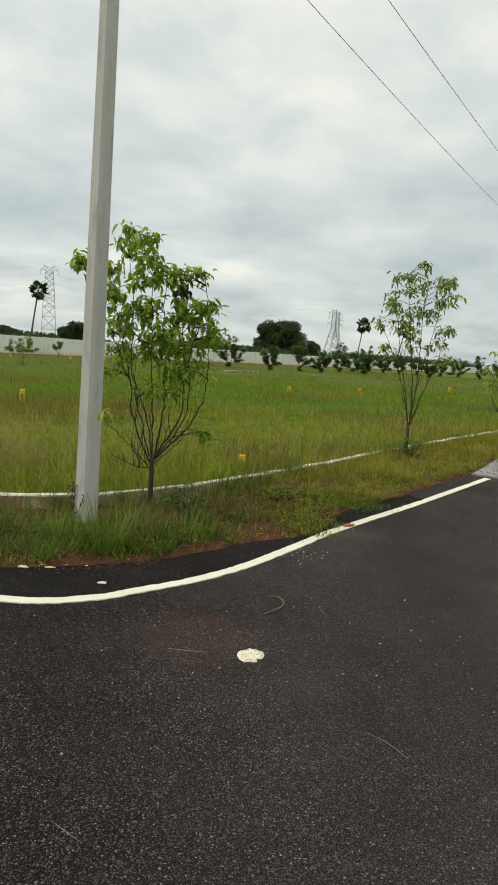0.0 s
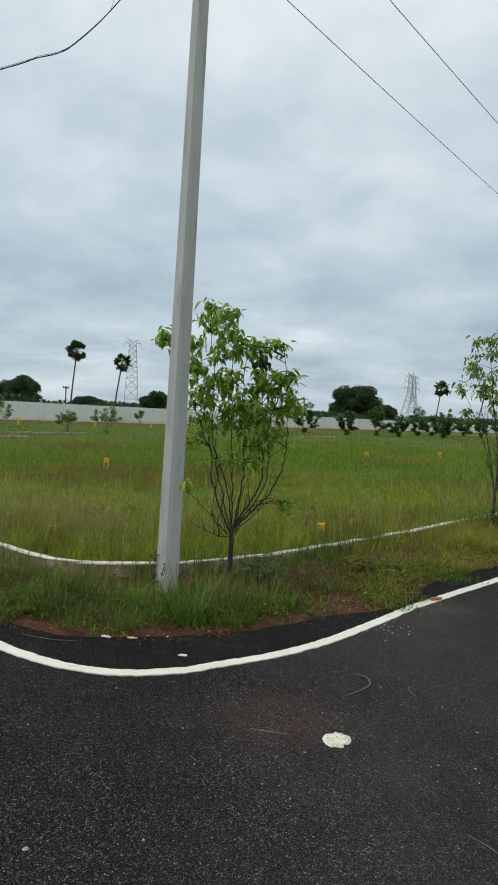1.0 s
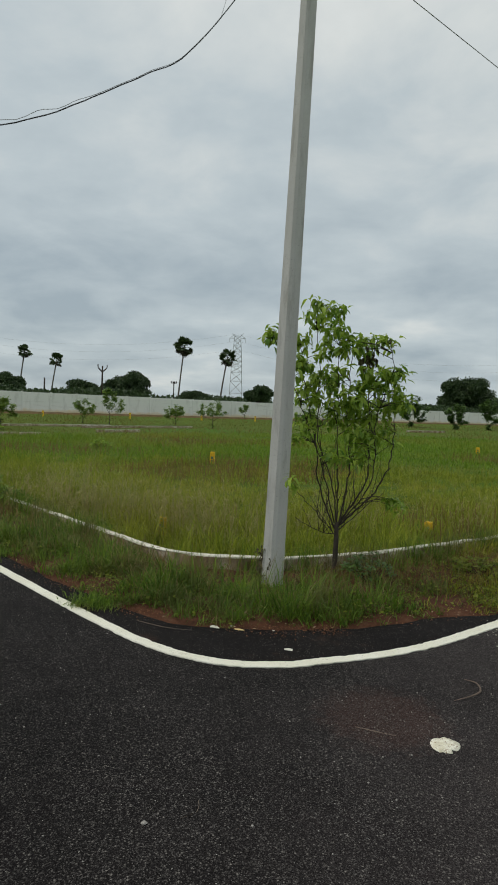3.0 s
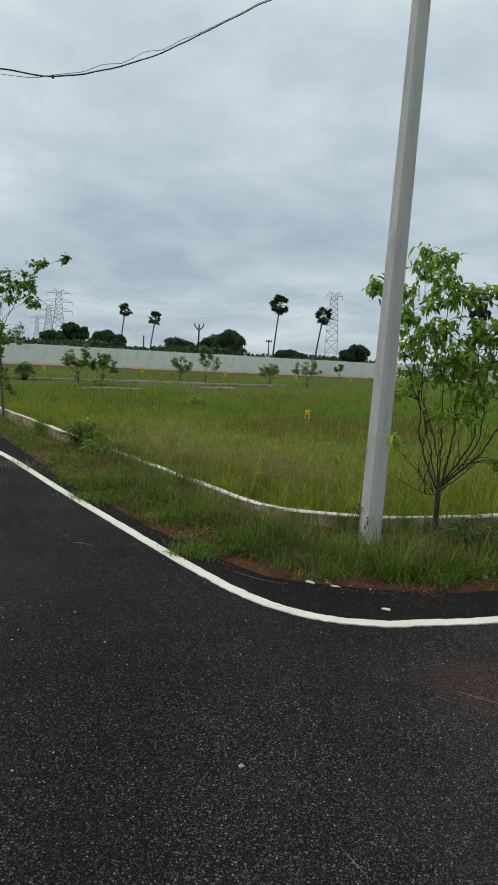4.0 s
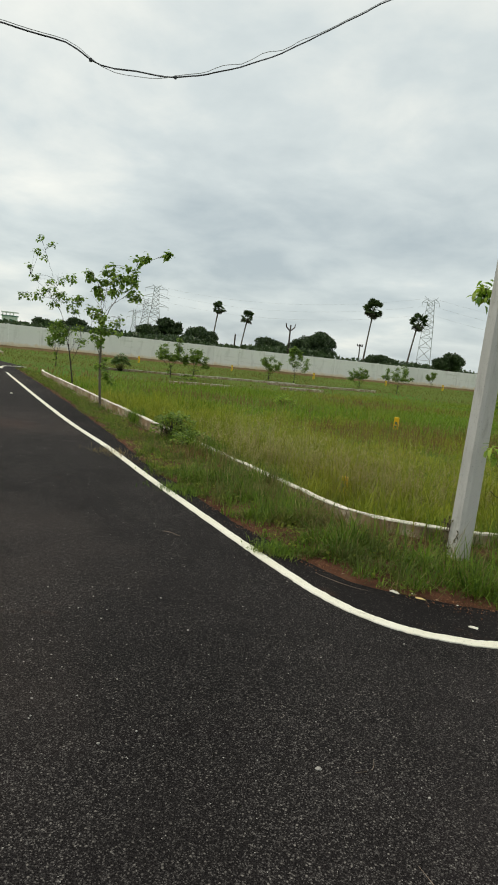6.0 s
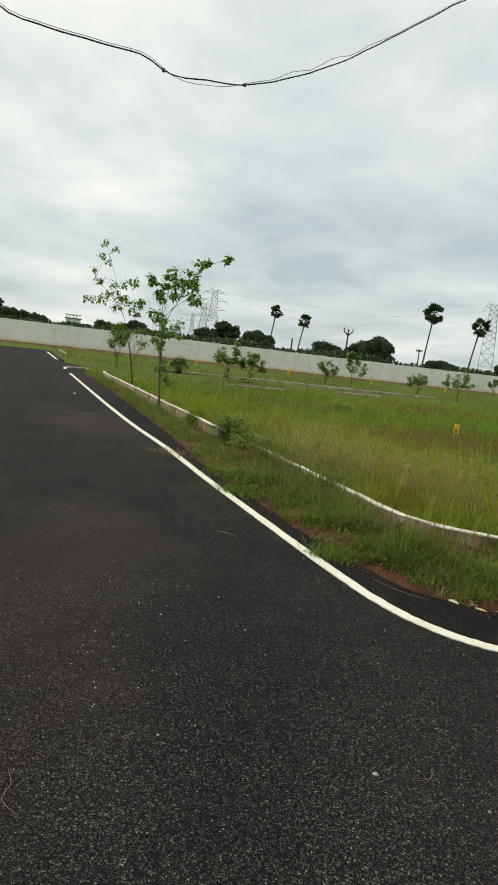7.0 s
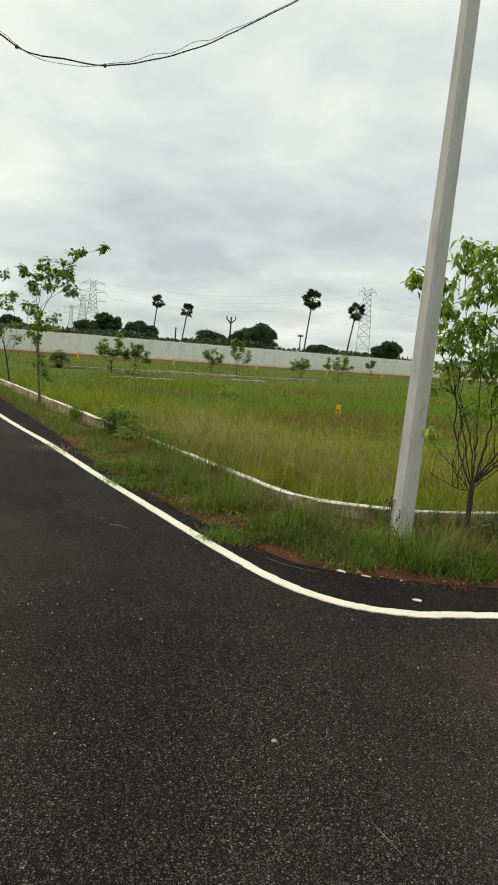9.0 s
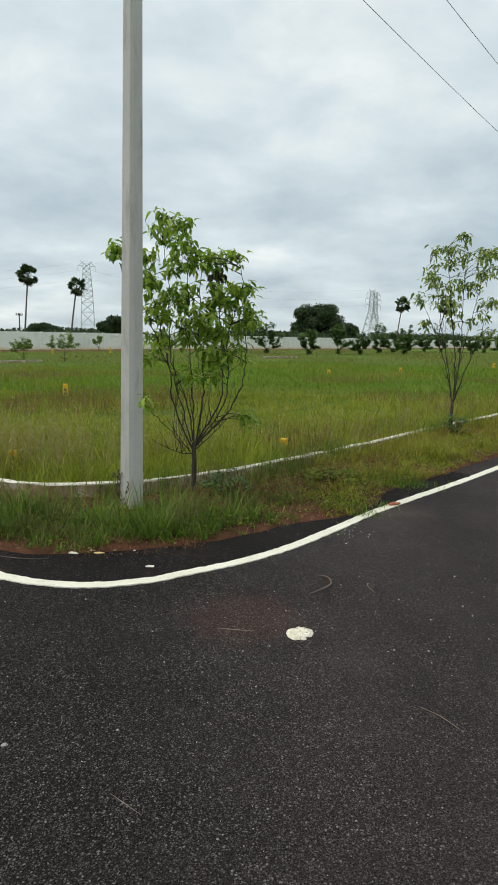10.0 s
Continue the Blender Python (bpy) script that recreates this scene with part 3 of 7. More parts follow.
def build_roads():
    rough = [Vector((p.x + 0.05 * wobble(p.x, p.y, 3), p.y + 0.05 * wobble(p.y, p.x, 3), 0)) for p in EDGE]
    far_r, far_l = ROAD * 53.5 + ACROSS * 2.75, ROAD * 53.5 - ACROSS * 1.95
    outline = [far_r, ROAD * 38.2 + ACROSS * 2.75, (-31.0, 20.5), (-28.6, 19.7), (-26.3, 18.9), *rough,
               (8.5, 7.0), (2.2, -1.6), (-3.5, -9.5), (-9.2, -5.6), ROAD * 7.2 - ACROSS * 2.2, far_l]
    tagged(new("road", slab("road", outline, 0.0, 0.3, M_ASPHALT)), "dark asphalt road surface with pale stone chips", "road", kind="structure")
    # the unworn strip between the edge line and the soil
    line, rim = resample([p for p in LINE if -14 < p.x < 2.2], 160), np.array([tuple(p)[:2] for p in rough])
    v, f = [], []
    for p in line:
        q = rim[np.argmin(np.hypot(*(rim - p).T))]
        q = q + (q - p) * 0.03
        v += [(p[0], p[1], 0.004), (q[0], q[1], 0.004), (q[0], q[1], -0.05), (p[0], p[1], -0.05)]
    for i in range(len(line) - 1):
        a, b = 4 * i, 4 * i + 4
        f += [(a, a + 1, b + 1, b), (a + 1, a + 2, b + 2, b + 1), (a + 3, a, b, b + 3)]
    f += [(0, 3, 2, 1), (len(v) - 4, len(v) - 3, len(v) - 2, len(v) - 1)]
    tagged(new("road", mesh_of("road", v, f, M_ASPHALT_EDGE)), "smooth dark unworn asphalt outside the edge line", "road", kind="structure")


def ribbon(points, width, top, rnd, ragged=0.012, depth=0.012):
    """A thick painted stripe with ragged edges."""
    v, f = [], []
    for p, s in zip(points, sides_of(points)):
        for w in (width / 2, -width / 2):
            chip = 0.3 * width * max(0.0, noise.noise(Vector((p.x * 9, p.y * 9, w * 40))) - 0.30)
            q = p + s * (w + rnd.uniform(-ragged, ragged) - math.copysign(chip, w))
            v.append((q.x, q.y, top + rnd.uniform(-0.001, 0.001)))
            v.append((q.x, q.y, top - depth))
    for i in range(len(points) - 1):
        a, b = 4 * i, 4 * i + 4
        f += [(a, a + 2, b + 2, b), (a + 1, a, b, b + 1), (a + 2, a + 3, b + 3, b + 2)]
    f += [(1, 3, 2, 0), (len(v) - 4, len(v) - 2, len(v) - 1, len(v) - 3)]
    return v, f


def build_lines():
    rnd = random.Random(4)
    fine = spline([tuple(p)[:2] for p in LINE], 0.02)
    v, f = ribbon(fine, 0.094, 0.007, rnd, 0.005)
    tagged(new("road_line", mesh_of("road_line", v, f, M_LINE)), "cream-white painted edge line, chipped along its borders", "road line", "road edge lines", "structure")
    others = [
        [(-24.4, 16.45), (-25.4, 17.1), (-26.0, 17.75), (-26.05, 18.3), (-25.8, 18.7)],
        [tuple((ROAD * a + ACROSS * 2.35)[:2]) for a in (38.4, 42, 46, 49.5)],
        [tuple((ROAD * a - ACROSS * 1.62)[:2]) for a in (9, 16, 24, 32, 40, 48)],
    ]
    for pts in others:
        v, f = ribbon(spline(pts, 0.2), 0.125, 0.007, rnd, 0.012)
        tagged(new("road_line", mesh_of("road_line", v, f, M_LINE)), "cream-white painted edge line on asphalt", "road line", "road edge lines", "structure")


def verge_height(f, x, y):
    """Height across the verge: 0 at the asphalt's edge, 1 at the kerb."""
    dip = 0.09 * min(1.0, max(0.0, (-x - 6.5) / 3.0)) * min(1.0, f * 3)
    return -0.012 - dip + 0.045 * min(1.0, f * 5) + 0.022 * wobble(x, y, 2.1) * min(1, f * 6) + 0.012 * wobble(x, y, 7.0) * min(1, f * 6)


N_VERGE = 420
VERGE_E = resample(EDGE, N_VERGE)
VERGE_K = resample([p for p in KERB if p.x > -23 and p.y < 18.3 and not (p.y > 17.2 and p.x < -10) and p.x < 7.3], N_VERGE)


def match_verge():
    """Pairs each place of the asphalt's edge with the nearest of the kerb, kept in order."""
    k = VERGE_K
    idx = np.array([np.argmin(np.hypot(*(k - e).T)) for e in VERGE_E])
    idx = np.maximum.accumulate(idx)
    smooth = np.convolve(np.pad(idx, 20, mode="edge"), np.ones(41) / 41, mode="valid")
    return np.stack([np.interp(smooth, np.arange(len(k)), k[:, 0]), np.interp(smooth, np.arange(len(k)), k[:, 1])], 1)


VERGE_M = match_verge()


def build_verge():
    rows = 12
    v, f = [], []
    for e, k in zip(VERGE_E, VERGE_M):
        inward = (e - k) / max(1e-6, np.hypot(*(e - k)))
        for j in range(rows):
            t = j / (rows - 1)
            p = e * (1 - t) + k * t + (inward * 0.10 if j == 0 else 0)
            z = -0.05 if j == 0 else verge_height(t, p[0], p[1]) + (0.008 if j == 1 else 0)
            v.append((p[0], p[1], z))
    for i in range(N_VERGE - 1):
        for j in range(rows - 1):
            a = i * rows + j
            f.append((a, a + rows, a + rows + 1, a + 1))
    me = mesh_of("verge", v, f, M_SOIL, True)
    tagged(new("verge", me), "strip of red soil with grass between road and kerb", "verge", kind="structure")
    # the verge goes on past the corner to the gravel
    pts = [(3.5, 10.5), (4.4, 12.1), (6.6, 15.2), (11, 21), (10.0, 21.9), (5.6, 15.9), (2.75, 12.0)]
    tagged(new("verge", slab("verge", pts, 0.01, 0.1, M_SOIL)), "strip of red soil with grass beside gravel", "verge", kind="structure")
    left = [ROAD * 53 - ACROSS * 1.95, ROAD * 7.2 - ACROSS * 2.2, ROAD * 7.2 - ACROSS * 4.2, ROAD * 53 - ACROSS * 4.2]
    tagged(new("verge", slab("verge", left, 0.01, 0.1, M_SOIL)), "grassy soil verge along the road's other side", "verge", kind="structure")


def kerb_wall(points, label, top=KERB_TOP, paint=None):
    """A low plastered plot kerb with a painted top band."""
    rnd = random.Random(len(points))
    ob = thing("kerb", label, "kerb", "plot kerbs", "structure")
    v, f = [], []
    nrm = sides_of(points)
    prof = [(-0.040, -0.25), (-0.034, top - 0.015), (0.034, top - 0.015), (0.040, -0.25)]
    for p, s in zip(points, nrm):
        for o, z in prof:
            q = p + s * (o + rnd.uniform(-0.006, 0.006))
            v.append((q.x, q.y, z + (rnd.uniform(-0.006, 0.004) if z > 0 else 0)))
    for i in range(len(points) - 1):
        for j in range(3):
            a = 4 * i + j
            f.append((a, a + 4, a + 5, a + 1))
    f += [(0, 1, 2, 3), tuple(len(v) - 4 + i for i in (3, 2, 1, 0))]
    part("kerb_face", mesh_of("kerb_face", v, f, M_FACE), ob, "brown-stained plaster face")
    v, f = [], []
    prof = [(-0.040, top - 0.020), (-0.038, top - 0.006), (-0.028, top), (0.028, top), (0.038, top - 0.006), (0.040, top - 0.020)]
    for p, s in zip(points, nrm):
        lift = rnd.uniform(-0.010, 0.008)
        for o, z in prof:
            q = p + s * (o + rnd.uniform(-0.007, 0.007))
            v.append((q.x, q.y, z + lift + rnd.uniform(-0.003, 0.003)))
    for i in range(len(points) - 1):
        for j in range(5):
            a = 6 * i + j
            f.append((a, a + 6, a + 7, a + 1))
    f += [tuple(range(6)), tuple(len(v) - 6 + i for i in reversed(range(6)))]
    part("top_band", mesh_of("top_band", v, f, paint or M_KERB), ob, "flaking white paint on top")
    return ob


def build_kerbs():
    near = [p for p in KERB if not (p.y > 17.0 and p.x < 4)]
    kerb_wall(near, "low white-topped plot kerb with stained plaster face")
    kerb_wall([p for p in KERB if 22.4 < p.y < 25.6 and p.x < 4], "short stretch of low kerb on the plot's far side", 0.07, M_OLD_KERB)
    kerb_wall(spline([(-21.9, 33.5), (-19.4, 39.5), (-18.3, 42.0)], 0.4), "long low kerb of a far plot, paint worn off", 0.09, M_OLD_KERB)
    kerb_wall(spline([(-18.7, 30.0), (-17.5, 32.7)], 0.4), "short low kerb in the meadow, paint worn off", 0.08, M_OLD_KERB)
    kerb_wall(spline([(-4.6, 59.0), (-1.4, 63.4)], 0.4), "short low kerb by the row of trees", 0.11, M_OLD_KERB)
    kerb_wall(spline([(-47, 31), (-43.5, 29.0), (-40.0, 27.0)], 0.4), "low weathered kerb of a far plot, paint worn off", 0.10, M_OLD_KERB)
    kerb_wall(spline([(-28.3, 25.6), (-26.2, 29.6), (-24.5, 32.6), (-22.0, 37.0)], 0.4), "low weathered kerb of the far plots, paint worn off", 0.07, M_OLD_KERB)


WALL_AT, WALL_DIR = Vector((-30.0, 75.0, 0)), Vector((0.55, 0.8352, 0))
WALL_H = 2.3


def build_wall():
    """A whitewashed precast boundary wall: panels between posts on a plinth."""
    turn = math.degrees(math.atan2(WALL_DIR.y, WALL_DIR.x))
    wall = thing("wall_far", "long whitewashed precast boundary wall, rust-splashed at its foot", "wall", kind="structure", at=tuple(WALL_AT), turn=turn)
    panel = bm_mesh("wall_panel", bevelled_box((2.86, 0.09, WALL_H - 0.06), 0.012, 1), M_WALL)
    post = bm_mesh("wall_post", bevelled_box((0.16, 0.17, WALL_H), 0.012, 1), M_WALL)
    rnd = random.Random(8)
    for i in range(-28, 84):
        p = part("wall_panel", panel, wall)
        p.matrix_basis = pose(i * 3.0 + 1.5, rnd.uniform(-0.012, 0.012), -0.05 + rnd.uniform(-0.015, 0.015), rnd.uniform(-0.4, 0.4), 0, rnd.uniform(-0.15, 0.15))
        q = part("wall_post", post, wall)
        q.matrix_basis = pose(i * 3.0, 0, -0.05)
    # a low bank of bare earth along the foot
    v, f = [], []
    n = 320
    side = Vector((WALL_DIR.y, -WALL_DIR.x, 0))
    for i in range(n):
        s = -84 + i * (335 / n)
        for j, (o, z) in enumerate(((0.05, 0.15), (0.35, 0.13), (0.7, 0.05), (1.2, -0.12))):
            p = WALL_AT + WALL_DIR * s + side * (o + 0.15 * wobble(s, j, 1.3) * (j > 0))
            v.append((p.x, p.y, z + 0.07 * wobble(s, j * 3.1, 0.8) * (j < 3)))
    for i in range(n - 1):
        for j in range(3):
            a = 4 * i + j
            f.append((a, a + 1, a + 5, a + 4))
    tagged(new("earth_bank", mesh_of("earth_bank", v, f, M_BANK, True)), "low bank of bare reddish earth along the wall", "earth bank", kind="structure")


build_ground()
build_roads()
build_lines()
build_verge()
build_kerbs()
build_wall()


# ---- pole line ----
POLE_AT = Vector((-1.597, 5.781, 0.0))
POLE_TURN = -30.3


def octagon(w, c):
    h = w / 2
    return [(h, c - h), (h, h - c), (h - c, h), (c - h, h), (-h, h - c), (-h, c - h), (c - h, -h), (h - c, -h)]


def build_pole():
    pole = thing("utility_pole", "grey cast concrete utility pole standing in verge grass", "utility pole", "utility poles", at=tuple(POLE_AT), turn=POLE_TURN)
    v, f = [], []
    levels = [(-0.4, 0.174), (0.0, 0.171), (1.0, 0.162), (2.2, 0.150), (3.5, 0.137), (5.0, 0.124), (6.44, 0.112), (6.46, 0.100)]
    for z, w in levels:
        for x, y in octagon(w, w * 0.17):
            v.append((x + 0.0127 * z, y * 1.08 + 0.0125 * z, z))
    for i in range(len(levels) - 1):
        for k in range(8):
            f.append((8 * i + k, 8 * i + (k + 1) % 8, 8 * i + 8 + (k + 1) % 8, 8 * i + 8 + k))
    f.append(tuple(8 * (len(levels) - 1) + k for k in range(8)))
    part("shaft", mesh_of("shaft", v, f, M_CONCRETE), pole)
    # cross arm: a steel channel, clamped below the top
    cx, cy, cz = 0.020, 0.195, 6.28
    b = Boxes()
    b.box((cx - 0.60, cy - 0.008, cz - 0.05), (cx + 0.62, cy, cz + 0.05))
    b.box((cx - 0.60, cy - 0.05, cz + 0.043), (cx + 0.62, cy, cz + 0.051))
    b.box((cx - 0.60, cy - 0.05, cz - 0.051), (cx + 0.62, cy, cz - 0.043))
    arm = part("cross_arm", b.mesh("cross_arm", M_STEEL), pole, "rusty dark steel channel")
    b = Boxes()
    b.box((cx - 0.085, cy - 0.196, cz - 0.03), (cx + 0.085, cy - 0.186, cz + 0.03)).box((cx - 0.085, cy + 0.001, cz - 0.03), (cx + 0.085, cy + 0.012, cz + 0.03))
    b.box((cx - 0.088, cy - 0.19, cz - 0.025), (cx - 0.076, cy + 0.005, cz + 0.025)).box((cx + 0.076, cy - 0.19, cz - 0.025), (cx + 0.088, cy + 0.005, cz + 0.025))
    part("clamp", b.mesh("clamp", M_STEEL), arm)
    for x in (-0.5, -0.16, 0.25):
        t = Tubes().add([(cx + x, cy - 0.06, cz), (cx + x, cy + 0.02, cz)], 0.010, 6)
        part("bolt", t.mesh("bolt", M_GALV), arm)
    ix, iy = cx + 0.605, cy - 0.025
    part("insulator_pin", Tubes().add([(ix, iy, cz - 0.09), (ix, iy, cz + 0.15)], 0.010, 8).mesh("insulator_pin", M_STEEL), arm)
    ins = Tubes().add([(ix, iy, cz + h) for h in (0.11, 0.13, 0.16, 0.165, 0.21, 0.235, 0.255, 0.28)], [0.044, 0.050, 0.038, 0.036, 0.034, 0.026, 0.030, 0.014], 12)
    part("insulator", ins.mesh("insulator", M_PORCELAIN), arm, "dark glazed porcelain insulator")
    return pole


pole = build_pole()
WIRE_DIR = Vector((0.5255, 0.8508, 0))
SPAN = 34.0
pole_next = copy_thing(pole, pose(*(POLE_AT + WIRE_DIR * SPAN), 0, 0, POLE_TURN))
pole_back = copy_thing(pole, pose(*(POLE_AT - WIRE_DIR * SPAN), 0, 0, POLE_TURN))
pole_drop = copy_thing(pole, pose(-5.20, -0.80, 0, 0, 0, 60))
ARM = pose(*POLE_AT, 0, 0, POLE_TURN)
TIP_R, TIP_L, TIP_W = Vector((-0.991, 5.553, 6.52)), Vector((-1.936, 6.098, 6.20)), Vector((-1.665, 5.953, 6.36))


def sagging(a, b, sag, n=40, wave=0.0):
    out = []
    for i in range(n + 1):
        t = i / n
        p = a.lerp(b, t)
        p.z -= 4 * sag * t * (1 - t)
        p += Vector((wobble(t * 23, 1.0), wobble(t * 23, 5.0), wobble(t * 23, 9.0))) * wave
        out.append(p)
    return out


def build_wires():
    for start in (TIP_R, TIP_W):
        for sign in (1, -1):
            t = Tubes().add(sagging(start, start + WIRE_DIR * SPAN * sign, (0.30 if start is TIP_R else 0.36) if sign > 0 else (1.20 if start is TIP_R else 1.02)), 0.0050, 5)
            tagged(new("power_line", t.mesh("power_line", M_WIRE)), "thin bare aluminium overhead wire between poles", "power line", "overhead wires")
    # sagging service cable to the pole across the road, with a thin bond wire wound on it
    d = Vector((-0.4226, -0.9063, 0))
    sag = spline([(0.0, 6.20), (0.5, 5.45), (1.07, 4.71), (1.49, 4.38), (1.8, 4.15), (2.24, 3.83), (2.63, 3.60), (3.02, 3.43), (3.35, 3.37), (3.55, 3.345), (3.64, 3.365), (3.70, 3.39), (3.82, 3.41), (4.15, 3.395), (4.42, 3.395), (4.60, 3.43), (5.2, 3.75), (6.3, 4.61), (7.56, 6.2)], 0.06)
    main, thin = [], []
    for q in sag:
        p = Vector((TIP_L.x, TIP_L.y, q.y)) + d * q.x
        kink = 0.008 * wobble(q.x * 6, 4.0) * min(1, q.x, 7.56 - q.x)
        main.append(p + Vector((0, 0, kink)))
        low, high = max(0.0, 1 - abs(q.x - 3.34) / 0.30), max(0.0, 1 - abs(q.x - 2.45) / 0.50)
        off = 0.012 - 0.045 * math.sin(low * 1.57) + 0.035 * math.sin(high * 1.57) * (0.6 + 0.4 * math.sin(q.x * 19))
        thin.append(p + Vector((0.006, 0, kink + off)))

    def cable_at(s):
        return min(main, key=lambda m: abs((m - TIP_L).xy.length - s)).copy()

    knots = [cable_at(3.63), cable_at(3.02)]
    low_loop = [cable_at(v) for v in (0.08, 0.15, 0.24, 0.38, 0.52, 0.59, 0.70)]
    head = [Vector((-1.60, 5.93, 6.34)), Vector((-1.72, 6.0, 6.28))]
    main, thin = head + main[1:], head + thin[1:]
    cable = thing("service_cable", "sagging black service cable with thin wire wound round it", "cable", "overhead wires")
    part("sheath", Tubes().add(main, 0.0049, 6).mesh("sheath", M_CABLE), cable)
    part("bond_wire", Tubes().add(thin, 0.0022, 4).mesh("bond_wire", M_WIRE), cable, "thin grey wire")
    for k in knots:
        part("tie", Tubes().add([k + Vector((0, 0.0, 0.010)), k - Vector((0, 0, 0.010))], 0.009, 6).mesh("tie", M_CABLE), cable)
    # loose jumpers at the cross arm
    jumps = [
        [(-0.42, 0.185, 6.26), (-0.45, 0.17, 6.38), (-0.34, 0.16, 6.46), (-0.16, 0.17, 6.40)],
        [(-0.32, 0.185, 6.26), (-0.34, 0.17, 6.36), (-0.30, 0.13, 6.44)],
    ]
    up = Vector((0, 0, 1))
    jumps = [[tuple(ARM @ Vector(p)) for p in pts] for pts in jumps]
    jumps.append([(-1.68, 5.92, 6.24), (-1.664, 5.88, 6.277), (-1.626, 5.80, 6.326), (-1.547, 5.66, 6.356), (-1.478, 5.54, 6.369), (-1.324, 5.34, 6.403), (-1.188, 5.167, 6.447)])
    part("loose_strand", Tubes().add(spline([tuple(p + up * o) for p, o in zip(low_loop, (0, -0.05, 0.0, 0.12, 0.21, 0.13, 0))], 0.03), 0.0024, 4).mesh("loose_strand", M_WIRE), cable, "thin grey strand sprung loose from the cable")
    for pts in jumps:
        line = spline(pts, 0.04)
        tagged(new("jumper_wire", Tubes().add(line, 0.0045, 5).mesh("jumper_wire", M_CABLE)), "loose dark jumper wire looping at the cross arm", "wire", "jumper wires")


build_wires()


# ---- plants ----
def leaf_shape(length, width, droop, fold=0.25):
    """A lance-shaped leaf along +x that bends down: six places and four triangles."""
    pts = []
    for t, w in ((0.0, 0.10), (0.34, 1.0), (0.74, 0.80), (1.0, 0.0)):
        x = length * t * (1 - 0.18 * droop * t)
        z = -droop * length * t * t * 0.75
        half = width / 2 * w
        if w == 0:
            pts.append((x, 0, z))
        else:
            pts += [(x, half, z + fold * half), (x, -half, z + fold * half)]
    tris = [(0, 1, 3), (0, 3, 2), (2, 3, 5), (2, 5, 4), (4, 5, 6)]
    return np.array(pts), np.array(tris)


def whorl_turns(at, rnd, count, spread=1.0):
    """Turns of the leaves of one tuft at a shoot's tip."""
    out = []
    start = rnd.uniform(0, 360)
    for i in range(count):
        az = start + 137.5 * i + rnd.uniform(-20, 20)
        up = rnd.uniform(-10, 50)
        off = Vector((rnd.gauss(0, 1), rnd.gauss(0, 1), rnd.gauss(-0.6, 1))) * 0.020 * spread
        out.append(pose(*(at + off), rnd.uniform(-25, 25), -up, az) @ Matrix.Scale(rnd.uniform(0.65, 1.2), 4))
    return out


def clump_leaf(length, width):
    """A folded diamond, for leaves too far off to show more."""
    return np.array([(0, 0, 0), (length * 0.5, width / 2, -0.1 * width), (length, 0, -0.15 * length), (length * 0.5, -width / 2, -0.1 * width)]), np.array([(0, 2, 1), (0, 3, 2)])


def leaves_mesh(name, turns, shape, mat):
    pts, tris = shape
    m = np.array([np.array(t) for t in turns])
    co = np.einsum("nij,kj->nki", m[:, :3, :3], pts) + m[:, None, :3, 3]
    n, k = len(turns), len(pts)
    idx = (tris[None] + (np.arange(n) * k)[:, None, None]).reshape(-1, 3)
    return tri_mesh(name, co.reshape(-1, 3), idx, mat)


